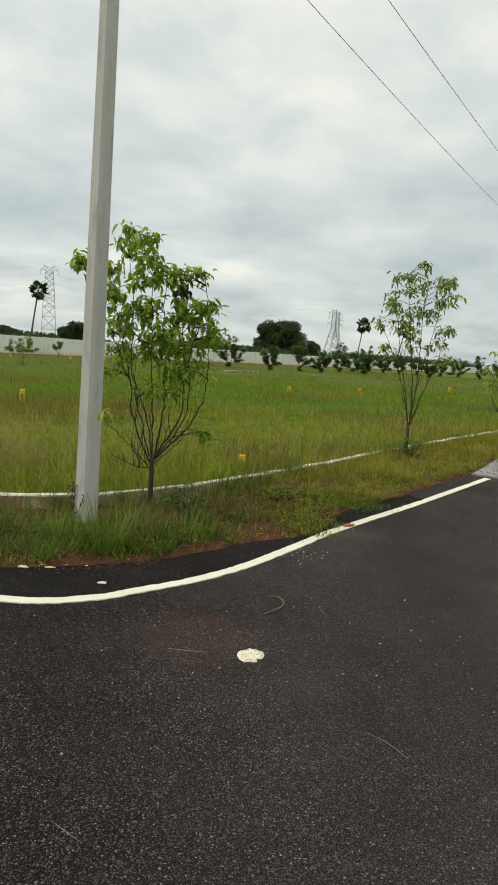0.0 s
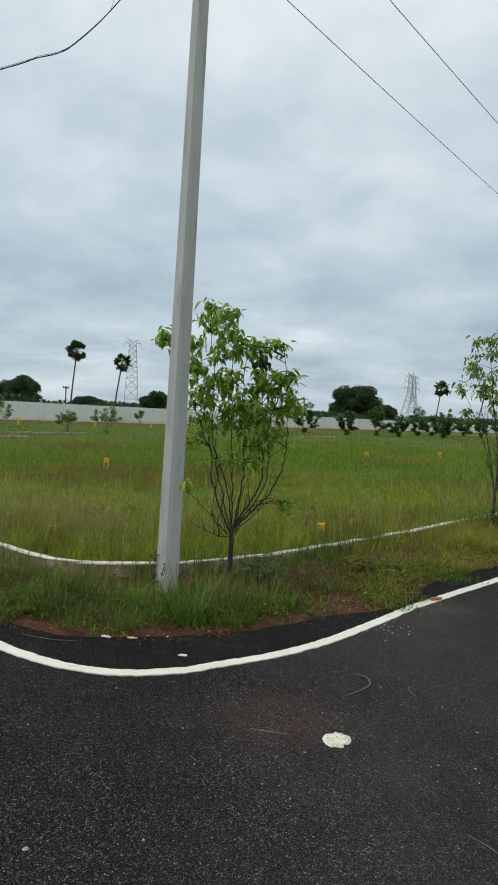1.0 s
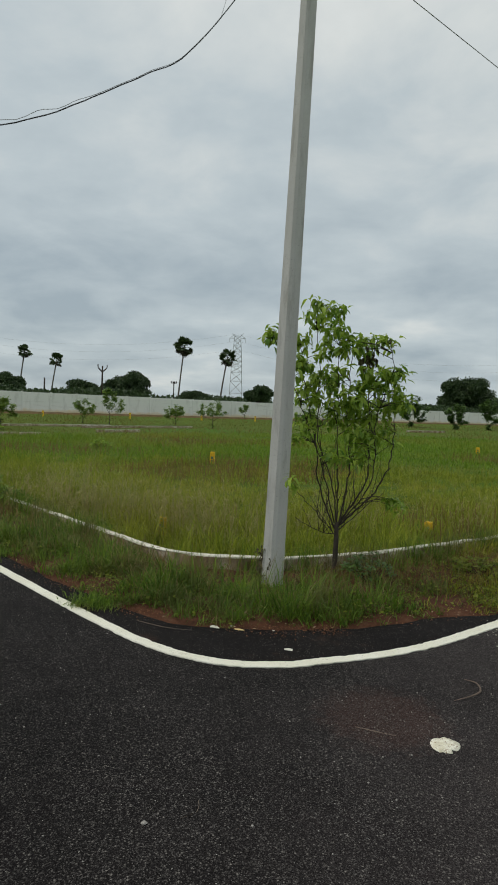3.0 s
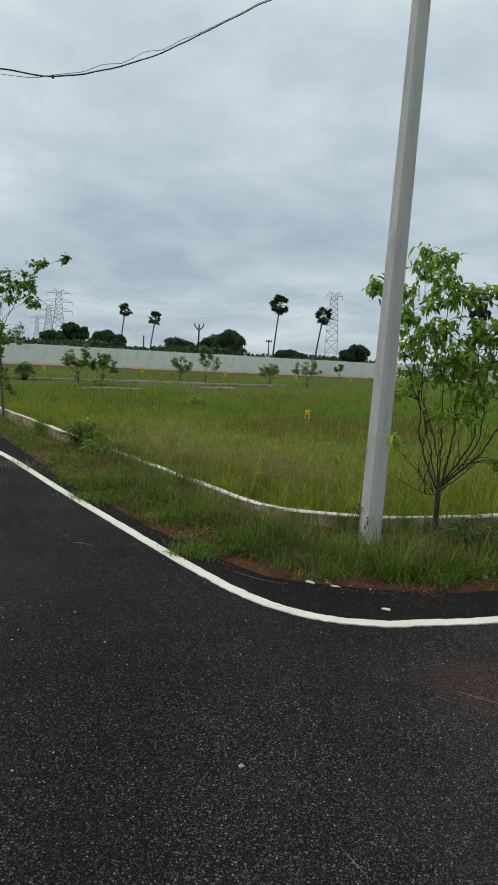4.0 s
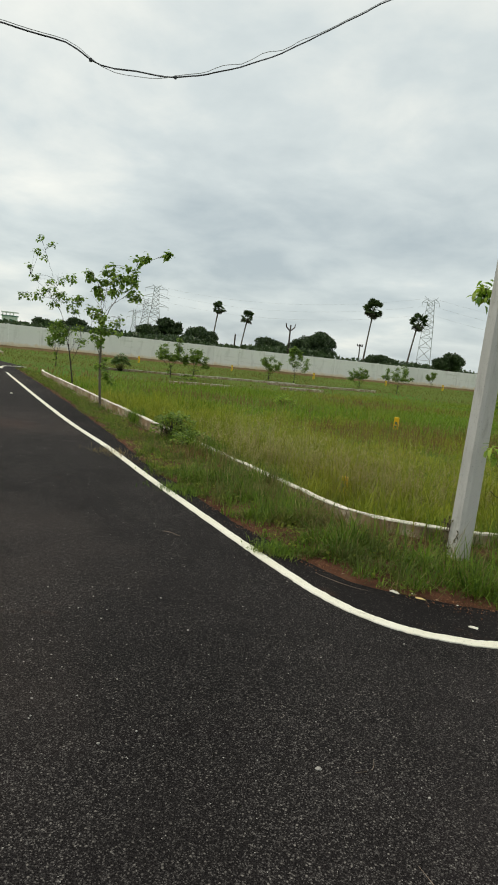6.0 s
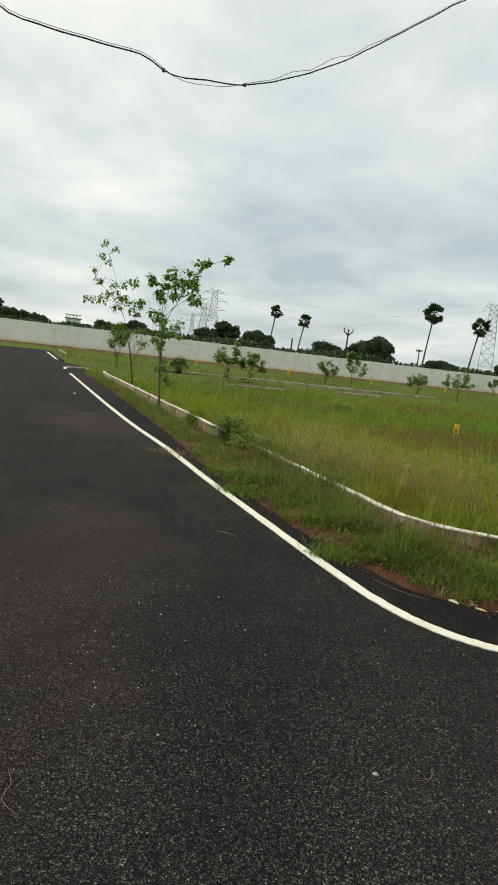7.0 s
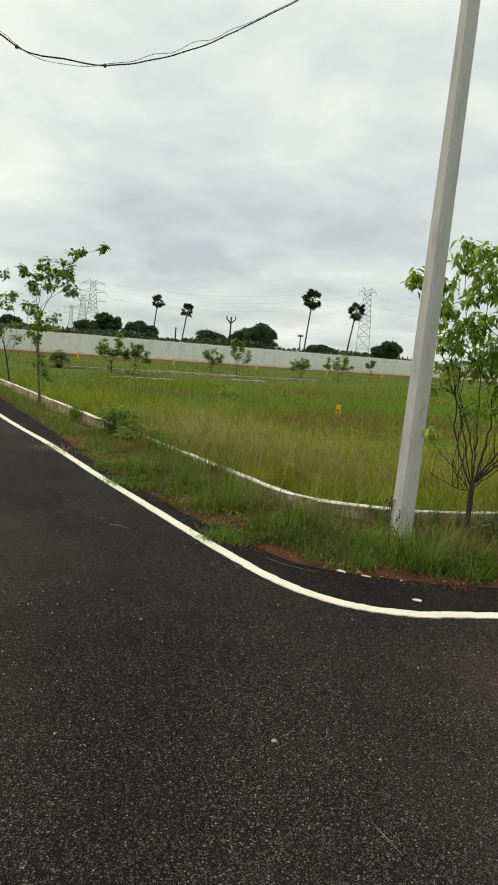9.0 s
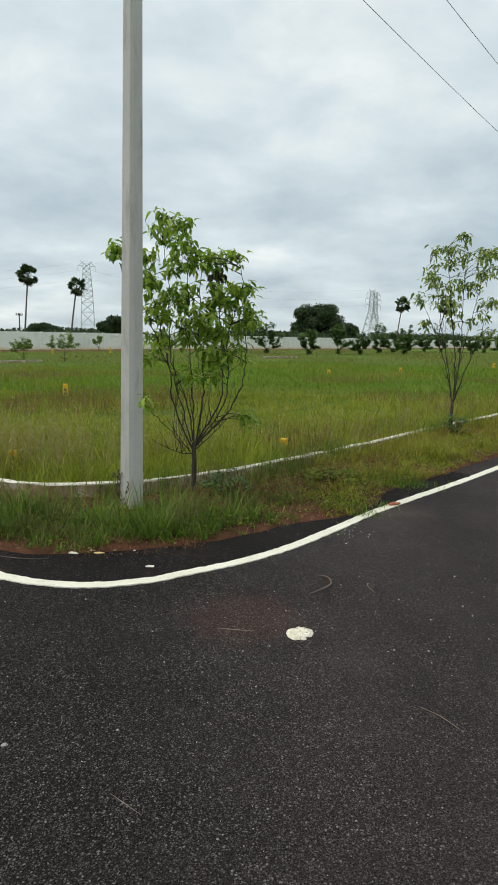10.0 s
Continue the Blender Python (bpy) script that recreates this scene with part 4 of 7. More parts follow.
def sapling(base, trunk, tips, seed, label, leaf=(0.13, 0.045, 1.0), tuft=7, twigs=5, thick=0.022, mat=None, bark=None, name="sapling", group="young roadside trees", bare=0.35, low=0, loose=1.0, turn=0.0, limbs=4):
    """A young tree: a short trunk, a few limbs that fork into stems, twigs with leaf tufts."""
    rnd = random.Random(seed)
    mat, bark = mat or M_LEAF, bark or M_BARK
    tree = thing(name, label, "tree", group, at=base, turn=turn)
    lean = Vector((rnd.uniform(-0.03, 0.03), rnd.uniform(-0.03, 0.03), trunk))
    trunk_t = Tubes().add([(0, 0, -0.12), (0, 0, 0.0), lean * 0.5 + Vector((0.012, -0.008, 0)), lean], [thick * 1.35, thick * 1.25, thick, thick * 0.9], 8)
    tufts = []

    def curve(a, b, bow, n, shake):
        out = []
        for i in range(n + 1):
            t = i / n
            p = Vector((a.x + (b.x - a.x) * t**bow, a.y + (b.y - a.y) * t**bow, a.z + (b.z - a.z) * t))
            out.append(p + Vector((rnd.gauss(0, 1), rnd.gauss(0, 1), 0)) * shake * (0 < i))
        return out

    def twig(stems, p, scale):
        az = rnd.uniform(0, 2 * math.pi)
        ln = rnd.uniform(0.10, 0.30) * scale
        q = p + Vector((math.cos(az) * 0.75, math.sin(az) * 0.75, rnd.uniform(0.2, 0.9))) * ln
        stems.add([p, p.lerp(q, 0.55) + Vector((0, 0, 0.04 * ln)), q], [0.0040, 0.0030, 0.0018], 4)
        tufts.append(q)

    order = sorted((Vector(t) for t in tips), key=lambda t: math.atan2(t.y, t.x))
    groups = [order[i * len(order) // limbs:(i + 1) * len(order) // limbs] for i in range(limbs)]
    for g in groups:
        if not g:
            continue
        stems = Tubes()
        mid = sum(g, Vector()) / len(g)
        low_z = min(t.z for t in g)
        start = lean + Vector((0, 0, rnd.uniform(-0.22, 0.02) * trunk))
        fork = Vector((mid.x * 0.52, mid.y * 0.52, start.z + (low_z - start.z) * rnd.uniform(0.22, 0.40)))
        r1 = thick * rnd.uniform(0.40, 0.54)
        limb = curve(start, fork, 0.75, 4, 0.018)
        stems.add(limb, [r1, r1 * 0.95, r1 * 0.9, r1 * 0.82, r1 * 0.75], 6)
        for k, tip in enumerate(g):
            at = limb[-1] if k % 2 == 0 else limb[-2].lerp(limb[-1], rnd.random())
            h = max(0.2, tip.z - at.z)
            path = curve(at, tip, rnd.uniform(0.6, 1.3), 7, 0.022 * min(1.2, h))
            r0 = r1 * rnd.uniform(0.34, 0.52)
            stems.add(path, [r0 + (0.0026 - r0) * (i / 7) for i in range(8)], 5)
            tufts.append(path[-1])
            for _ in range(twigs):
                u = rnd.uniform(bare, 0.97) * 7
                i = min(6, int(u))
                twig(stems, path[i].lerp(path[i + 1], u - i), min(1.4, max(0.6, h / 1.6)))
            for _ in range(2):
                # thin leafless side shoots low down
                u = rnd.uniform(0.05, 0.5) * 7
                i = int(u)
                p = path[i].lerp(path[i + 1], u - i)
                q = p + Vector((rnd.gauss(0, 0.10), rnd.gauss(0, 0.10), rnd.uniform(0.15, 0.45) * min(1, h)))
                stems.add([p, p.lerp(q, 0.5) + Vector((rnd.gauss(0, 0.012), 0, 0)), q], [0.0034, 0.0026, 0.0015], 4)
        part("branch", stems.mesh("branch", bark), tree)
    for _ in range(low):
        az = rnd.uniform(0, 2 * math.pi)
        p = Vector((math.cos(az), math.sin(az), 0)) * rnd.uniform(0.07, 0.22) + Vector((0, 0, rnd.uniform(0.14, 0.72) * trunk * 1.5))
        part("shoot", Tubes().add([(0, 0, p.z * 0.6), p], [0.004, 0.002], 4).mesh("shoot", bark), tree)
        tufts.append(p)
    part("trunk", trunk_t.mesh("trunk", bark), tree)
    turns = [t for p in tufts for t in whorl_turns(p, rnd, max(3, int(rnd.gauss(tuft, 2.0))), loose)]
    shape = leaf_shape(*leaf)
    rnd.shuffle(turns)
    part("crown", leaves_mesh("crown", turns, shape, mat), tree)
    return tree


def spread_tips(n, radius, low, high, seed, squash=1.0):
    rnd = random.Random(seed)
    out = []
    for i in range(n):
        az = 2 * math.pi * (i + rnd.random()) / n
        r = radius * math.sqrt(rnd.uniform(0.05, 1))
        z = high - (high - low) * (r / radius) ** 1.5 * rnd.uniform(0.5, 1.1)
        out.append((r * math.cos(az), r * math.sin(az) * squash, z))
    return out


def grown_tree(base, turn, trunk, stems, clumps, label, seed, thick, depth, leaf, tuft, mat, bark, loose=1.0, droop=(-45, 30), crowd=1.0, singles=0, wisps=2, withered=()):
    """A young tree from its stems (across, up) and leafy clumps (across, up, half-widths, tufts), with a depth where it matters: every tuft hangs on a twig of the nearest stem."""
    rnd = random.Random(seed)
    tree = thing("sapling", label, "tree", "young roadside trees", at=base, turn=turn)
    foot = spline([(trunk[0][0], 0, -0.15), *[(u, 0, z) for u, z in trunk]], 0.08)
    part("trunk", Tubes().add(foot, [thick * (1.3 - 0.45 * i / (len(foot) - 1)) for i in range(len(foot))], 8).mesh("trunk", bark), tree)
    lines, tubes = [], []
    for n, pts in enumerate(stems):
        reach = depth * rnd.uniform(-0.8, 0.8)
        top = pts[-1][1] - pts[0][1]
        line = spline([(q[0], q[2] if len(q) > 2 else reach * max(0.0, (q[1] - pts[0][1]) / max(0.1, top)) ** 0.8, q[1]) for q in pts], 0.06)
        line = [p + Vector((rnd.gauss(0, 0.006), rnd.gauss(0, 0.006), 0)) * (0 < i) for i, p in enumerate(line)]
        r0 = thick * rnd.uniform(0.30, 0.50) * min(1.0, 0.5 + top / 3)
        lines.append(line)
        tubes.append(Tubes().add(line, [r0 + (0.0028 - r0) * (i / (len(line) - 1)) ** 0.7 for i in range(len(line))], 6))
    spots = [(p, n) for n, line in enumerate(lines) for p in line[2:]]
    tufts = []
    for u, z, ru, rz, count, *far in clumps:
        d0 = far[0] if far else depth * rnd.uniform(-0.7, 0.7)
        for _ in range(round(count * crowd)):
            p = Vector((u + ru * rnd.uniform(-0.95, 0.95), d0 + 1.5 * ru * rnd.uniform(-1, 1), z + rz * rnd.uniform(-1.15, 0.75)))
            root, n = min(spots, key=lambda s: (s[0] - p).length + 2.0 * max(0.0, s[0].z - p.z + 0.04))
            mid = root.lerp(p, 0.5) + Vector((rnd.gauss(0, 0.012), rnd.gauss(0, 0.012), 0.10 * (p - root).length))
            tubes[n].add([root, mid, p], [0.0042, 0.0030, 0.0018], 4)
            tufts.append(p)
    for n, line in enumerate(lines):
        for _ in range(wisps):
            # thin leafless side shoots low down
            p = line[rnd.randint(1, max(1, len(line) // 2))]
            q = p + Vector((rnd.gauss(0, 0.10), rnd.gauss(0, 0.10), rnd.uniform(0.15, 0.45)))
            tubes[n].add([p, p.lerp(q, 0.5) + Vector((rnd.gauss(0, 0.015), 0, -0.02)), q], [0.0034, 0.0026, 0.0015], 4)
        part("branch", tubes[n].mesh("branch", bark), tree)

    def whorl(p, count, spread):
        out, start = [], rnd.uniform(0, 360)
        for i in range(count):
            off = Vector((rnd.gauss(0, 1), rnd.gauss(0, 1), rnd.gauss(-0.5, 1))) * 0.020 * spread
            out.append(pose(*(p + off), rnd.uniform(-30, 30), -rnd.uniform(*droop), start + 137.5 * i + rnd.uniform(-20, 20)) @ Matrix.Scale(rnd.uniform(0.6, 1.25), 4))
        return out

    turns = [t for p in tufts for t in whorl(p, max(4, int(rnd.gauss(tuft, 2.0))), loose)]
    rnd.shuffle(turns)
    crown = part("crown", leaves_mesh("crown", turns[singles:], leaf_shape(*leaf), mat), tree)
    if singles:
        pieces = [mesh_of("leaf", *[x.tolist() for x in leaf_shape(leaf[0], leaf[1], leaf[2] * d)], M_LEAF_PIECE) for d in (0.7, 1.0, 1.3)]
        for i, t in enumerate(turns[:singles]):
            part("leaf", pieces[i % 3], crown).matrix_basis = t
    for u, z, r, count in withered:
        turns = [pose(u + r * rnd.gauss(0, 0.45), r * rnd.gauss(0, 0.45), z + r * rnd.gauss(0, 0.45), rnd.uniform(-60, 60), rnd.uniform(10, 80), rnd.uniform(0, 360)) @ Matrix.Scale(rnd.uniform(0.7, 1.2), 4) for _ in range(count)]
        part("withered_leaves", leaves_mesh("withered_leaves", turns, leaf_shape(leaf[0], leaf[1], leaf[2]), M_LEAF_CREEPER), crown, "bunch of withered dark brown leaves")
    return tree


# the tree beside the pole: a vase of thin stems with drooping bright leaves
STEMS_MAIN = [[(0.02, 0.46), (-0.19, 0.94), (-0.22, 1.31), (-0.39, 2.06), (-0.42, 2.36)], [(0.03, 0.52), (-0.06, 1.0), (-0.21, 1.4), (-0.22, 2.06), (-0.31, 2.74)],
              [(0.03, 0.50), (0.01, 1.06), (-0.02, 1.62), (-0.04, 2.6)], [(0.04, 0.50), (0.13, 1.11), (0.08, 1.68), (0.1, 2.4)], [(0.04, 0.52), (0.29, 0.94), (0.32, 1.4), (0.28, 1.96), (0.34, 2.4)],
              [(0.04, 0.50), (0.38, 0.84), (0.54, 1.17), (0.58, 1.58), (0.52, 2.05)], [(0.05, 0.52), (0.34, 0.97), (0.36, 1.63), (0.49, 2.1), (0.44, 2.38)], [(0.0, 0.54), (-0.15, 1.11), (-0.43, 1.84), (-0.69, 2.44)],
              [(0.02, 0.40, 0.0), (-0.16, 0.66, -0.3), (-0.34, 0.90, -0.65), (-0.42, 1.06, -0.86)], [(0.02, 0.42), (-0.15, 0.44), (-0.40, 0.60)], [(0.03, 0.45), (0.30, 0.66), (0.50, 0.82)]]
CLUMPS_HIGH = [(-0.29, 2.78, 0.07, 0.04, 3), (-0.24, 2.64, 0.15, 0.08, 9), (-0.05, 2.67, 0.10, 0.09, 7), (-0.07, 2.47, 0.12, 0.07, 7), (0.09, 2.37, 0.13, 0.09, 8), (0.30, 2.45, 0.12, 0.04, 6), (0.43, 2.42, 0.04, 0.06, 3), (-0.40, 2.41, 0.08, 0.06, 4),
               (-0.41, 2.17, 0.10, 0.08, 8), (-0.17, 2.31, 0.09, 0.07, 5), (-0.24, 2.01, 0.18, 0.12, 16), (-0.05, 2.11, 0.11, 0.08, 8), (0.04, 1.90, 0.16, 0.14, 15), (0.32, 2.02, 0.13, 0.13, 15), (0.48, 2.09, 0.11, 0.08, 8), (0.55, 1.86, 0.10, 0.09, 9)]
CLUMPS_LOW = [(0.63, 1.82, 0.07, 0.06, 5), (0.35, 1.73, 0.19, 0.12, 17), (0.06, 1.68, 0.16, 0.10, 11), (-0.22, 1.62, 0.16, 0.08, 8), (-0.38, 1.59, 0.10, 0.09, 6), (-0.43, 1.41, 0.08, 0.04, 4), (-0.33, 1.84, 0.11, 0.09, 7), (0.21, 1.46, 0.16, 0.10, 11), (0.47, 1.49, 0.13, 0.09, 8),
              (-0.04, 1.26, 0.13, 0.04, 5), (0.24, 1.26, 0.13, 0.05, 5), (0.52, 0.82, 0.10, 0.04, 4), (-0.42, 1.06, 0.05, 0.03, 2, -0.86), (-0.71, 2.44, 0.04, 0.08, 6)]
grown_tree((-1.15, 6.45, 0.03), 10.9, [(0.02, 0.0), (0.03, 0.28), (0.025, 0.54)], STEMS_MAIN, CLUMPS_HIGH + CLUMPS_LOW, "young leafy tree with many thin stems beside the concrete pole", 11, 0.026, 0.46, (0.088, 0.036, 1.0), 11, M_LEAF, M_BARK,
           loose=1.5, droop=(-40, 45), crowd=1.2, singles=290, wisps=7, withered=[(0.26, 2.24, 0.080, 48), (0.05, 2.36, 0.06, 14)])
# the sparse tree further along the other road
STEMS_SECOND = [[(-0.08, 0.54), (-0.17, 1.12), (-0.34, 1.87), (-0.46, 2.7), (-0.58, 2.95)], [(-0.08, 0.54), (-0.07, 1.23), (-0.19, 2.15), (-0.3, 3.15)], [(-0.08, 0.54), (-0.01, 1.23), (0.0, 2.15), (-0.03, 3.3)],
                [(-0.08, 0.57), (0.01, 1.32), (0.18, 2.15), (0.34, 3.13)], [(-0.08, 0.57), (-0.23, 1.22), (-0.51, 1.97), (-0.76, 2.42)], [(-0.08, 0.57), (0.10, 1.13), (0.26, 1.61), (0.42, 2.27)]]
CLUMPS_SECOND = [(-0.06, 3.31, 0.06, 0.06, 2), (-0.4, 3.18, 0.16, 0.08, 5), (-0.21, 3.09, 0.13, 0.10, 5), (0.12, 3.05, 0.25, 0.13, 9), (0.33, 3.13, 0.13, 0.10, 5), (-0.4, 2.93, 0.25, 0.06, 6), (0.41, 2.83, 0.13, 0.08, 4), (-0.56, 2.68, 0.10, 0.05, 3), (-0.32, 2.65, 0.25, 0.10, 9), (0.06, 2.61, 0.23, 0.10, 8),
                 (0.24, 2.8, 0.08, 0.10, 3), (-0.73, 2.39, 0.10, 0.06, 4), (-0.35, 2.36, 0.16, 0.10, 6), (-0.18, 2.25, 0.13, 0.13, 5), (0.36, 2.29, 0.16, 0.06, 5), (-0.54, 1.97, 0.10, 0.10, 4), (-0.16, 2.04, 0.13, 0.08, 3), (0.24, 2.09, 0.15, 0.10, 4), (0.39, 1.8, 0.19, 0.08, 5)]
grown_tree((2.57, 11.28, 0.0), -12.5, [(-0.09, 0.0), (-0.08, 0.35), (-0.08, 0.62)], STEMS_SECOND, CLUMPS_SECOND, "slender young tree with sparse drooping pale green leaves", 12, 0.028, 0.55, (0.100, 0.038, 1.1), 10, M_LEAF_DULL, M_BARK, loose=2.0, droop=(-40, 40), crowd=1.35, wisps=10)
sapling((6.1, 17.0, 0.0), 0.6, [(-0.45, 0, 1.7), (-0.3, 0.3, 2.1), (0.1, 0, 2.5), (0.4, 0.1, 2.2), (-0.5, -0.3, 1.3)], 13, "slender young tree with drooping green leaves by the kerb", (0.16, 0.055, 1.2), 7, 4, 0.026, low=2)
# two thin trees on the kerb along the straight road
STEMS_A = [[(-0.06, 1.5), (-0.09, 2.27), (-0.17, 2.82), (-0.36, 3.22)], [(-0.09, 1.95), (0.05, 2.42), (0.6, 2.89)], [(-0.09, 2.0), (0.2, 2.61), (0.58, 3.31), (0.86, 3.68), (1.42, 3.92)], [(-0.08, 2.35), (-0.01, 2.98), (-0.01, 3.42)], [(-0.05, 1.2), (-0.3, 1.9), (-0.30, 2.35)]]
CLUMPS_A = [(-0.4, 3.23, 0.13, 0.13, 7), (-0.01, 3.42, 0.16, 0.12, 7), (0.43, 3.34, 0.23, 0.15, 9), (0.21, 3.13, 0.20, 0.13, 7), (0.58, 3.25, 0.13, 0.13, 5), (-0.06, 3.03, 0.16, 0.10, 5), (-0.18, 2.8, 0.12, 0.13, 5), (0.38, 2.88, 0.29, 0.10, 9), (0.68, 2.82, 0.16, 0.09, 6), (-0.28, 2.38, 0.16, 0.13, 7),
            (-0.03, 2.13, 0.19, 0.13, 6), (0.27, 2.2, 0.13, 0.13, 4), (-0.14, 1.83, 0.20, 0.15, 8), (0.2, 1.88, 0.19, 0.10, 4), (-0.03, 1.53, 0.12, 0.10, 3), (0.0, 1.14, 0.13, 0.15, 5), (0.13, 0.79, 0.16, 0.17, 8), (0.65, 3.66, 0.10, 0.09, 3), (0.88, 3.76, 0.10, 0.10, 5), (1.41, 3.96, 0.10, 0.10, 5)]
grown_tree((-12.25, 11.05, 0.0), 47.6, [(0.02, 0.0), (-0.04, 0.84), (-0.06, 1.56), (-0.09, 2.05)], STEMS_A, CLUMPS_A, "thin crooked young tree with small round leaf clusters", 14, 0.027, 0.5, (0.105, 0.074, 0.5), 12, M_LEAF_MID, M_BARK_PALE, loose=1.9, droop=(-50, 40), crowd=1.15, wisps=2)
STEMS_B = [[(-0.2, 1.2), (-0.43, 2.15), (-0.71, 2.85), (-0.89, 3.66), (-1.29, 4.75)], [(-0.22, 1.3), (-0.20, 1.98), (0.02, 2.89)], [(-0.57, 2.5), (-1.03, 3.07), (-1.53, 3.5)], [(-0.68, 2.8), (-1.21, 2.93), (-1.84, 2.91)], [(-0.17, 1.1), (0.10, 1.59), (0.46, 1.59)], [(-0.79, 3.2), (-0.29, 3.6)], [(-0.1, 0.7), (0.14, 1.5), (0.10, 2.3), (-0.14, 2.57)]]
CLUMPS_B = [(-1.29, 4.75, 0.08, 0.08, 2), (-0.96, 4.56, 0.08, 0.06, 2), (-1.4, 4.33, 0.10, 0.08, 2), (-1.17, 4.15, 0.10, 0.06, 2), (-1.56, 3.83, 0.08, 0.08, 2), (-1.46, 3.55, 0.16, 0.10, 4), (-1.0, 3.44, 0.10, 0.08, 2), (-0.64, 3.45, 0.16, 0.08, 3), (-0.29, 3.63, 0.16, 0.12, 4), (-1.84, 2.91, 0.14, 0.08, 3),
            (-1.46, 2.92, 0.26, 0.10, 5), (-0.89, 3.05, 0.24, 0.14, 7), (-0.44, 3.02, 0.26, 0.16, 9), (0.0, 2.9, 0.16, 0.16, 7), (-0.14, 2.57, 0.20, 0.14, 5), (-0.72, 2.67, 0.16, 0.12, 3), (-0.8, 1.75, 0.20, 0.20, 6), (-0.39, 1.76, 0.18, 0.18, 6), (0.2, 1.56, 0.24, 0.16, 5), (0.04, 1.95, 0.16, 0.10, 3)]
grown_tree((-17.52, 14.56, 0.0), 49.5, [(0.0, 0.0), (-0.1, 0.7), (-0.22, 1.39)], STEMS_B, CLUMPS_B, "tall thin young tree with a bare leading shoot", 15, 0.023, 0.7, (0.105, 0.066, 0.5), 10, M_LEAF_MID, M_BARK, loose=2.2, droop=(-50, 40), crowd=1.6, wisps=6)
# young trees and bushes of the plots further off: base, height, spread, seed
MIDWAY = [((-29.0, 22.9), 2.6, 0.7, 21), ((-24.4, 27.2), 2.35, 0.95, 22), ((-23.4, 28.0), 1.8, 0.95, 23), ((-26.1, 40.0), 1.8, 1.0, 24), ((-23.4, 39.2), 2.7, 1.0, 25),
          ((-21.1, 45.2), 1.6, 1.0, 26), ((-17.3, 43.4), 2.3, 1.15, 27), ((-26.0, 76.0), 2.0, 0.8, 28)]
for (x, y), h, r, s in MIDWAY:
    sapling((x, y, -0.04), 0.28 * h, spread_tips(13, r, 0.42 * h, h, s), s, "small round-headed young tree in the far plots", (0.13, 0.10, 0.4), 11, 9, 0.024, mat=M_LEAF_MID, bare=0.3, low=4, loose=2.6)
ROW = [(-5.7, 80.0, 3.8, 1.7), (-0.5, 79.0, 3.4, 1.6), (3.3, 83.0, 3.2, 1.5), (6.2, 85.0, 2.9, 1.5), (9.6, 95.0, 3.6, 1.7), (12.6, 104.0, 3.7, 1.8), (15.2, 108.0, 3.9, 1.7), (18.4, 109.0, 3.8, 1.8), (21.5, 111.0, 3.4, 1.7), (25.0, 113.0, 3.6, 1.7), (28.8, 112.0, 3.5, 1.7), (32.4, 114.0, 3.8, 1.8), (36.4, 115.0, 3.4, 1.7), (40.0, 116.0, 3.6, 1.7), (44.0, 118.0, 3.5, 1.7), (12.2, 88.0, 3.0, 1.4), (24.0, 100.0, 3.1, 1.5)]
for i, (x, y, h, r) in enumerate(ROW):
    sapling((x, y, -0.05), 0.16 * h, spread_tips(11, r * random.Random(i).uniform(0.85, 1.3), 0.14 * h, h * random.Random(i + 50).uniform(0.9, 1.3), 40 + i), 40 + i, "dark green young tree in a row before the wall", (0.24, 0.19, 0.4), 20, 10, 0.05, M_LEAF_DARK, M_BARK_DARK, bare=0.12, low=8, loose=5.0, group="row of trees by the wall")


def bush(base, r, h, seed, label, mat, leaf=(0.10, 0.05, 0.5), count=260):
    rnd = random.Random(seed)
    ob = thing("bush", label, "bush", at=base)
    turns = []
    for _ in range(count // 8):
        az, k = rnd.uniform(0, 6.283), math.sqrt(rnd.random())
        p = Vector((math.cos(az) * r * k, math.sin(az) * r * k, h * (0.25 + 0.75 * math.sqrt(max(0, 1 - k * k)) * rnd.uniform(0.5, 1))))
        t = Tubes().add([(p.x * 0.1, p.y * 0.1, -0.05), (p.x * 0.6, p.y * 0.6, p.z * 0.6), p], [0.005, 0.0035, 0.0015], 4)
        part("stem", t.mesh("stem", M_BARK), ob)
        turns += whorl_turns(p, rnd, 8, r * 2.5)
    part("foliage", leaves_mesh("foliage", turns, leaf_shape(*leaf), mat), ob)
    return ob


bush((-27.6, 26.4, -0.05), 0.55, 1.0, 61, "dense dark round bush among the plots", M_LEAF_DARK, (0.14, 0.08, 0.4), 700)
bush((-7.50, 8.52, 0.0), 0.42, 0.55, 62, "low leafy weed bush beside the kerb", M_LEAF_MID, (0.070, 0.040, 0.5), 760)
bush((-6.75, 8.18, 0.0), 0.42, 0.30, 63, "low leafy weed bush beside the kerb", M_LEAF_MID, (0.065, 0.040, 0.5), 700)
bush((-12.4, 20.2, -0.05), 0.35, 0.4, 64, "small pale weed clump in the meadow", M_LEAF, (0.12, 0.06, 0.5), 160)
bush((-23.0, 27.2, -0.05), 0.5, 0.25, 65, "low yellow-green weed patch under a young tree", M_LEAF, (0.14, 0.06, 0.5), 160)
bush((-0.75, 6.35, 0.02), 0.30, 0.30, 66, "trailing dull weeds at the foot of the tree", M_LEAF_DARK, (0.05, 0.026, 0.6), 260)
bush((2.56, 11.2, 0.0), 0.22, 0.45, 68, "dark weed clump at the foot of a slender tree", M_LEAF_DARK, (0.06, 0.03, 0.6), 260)
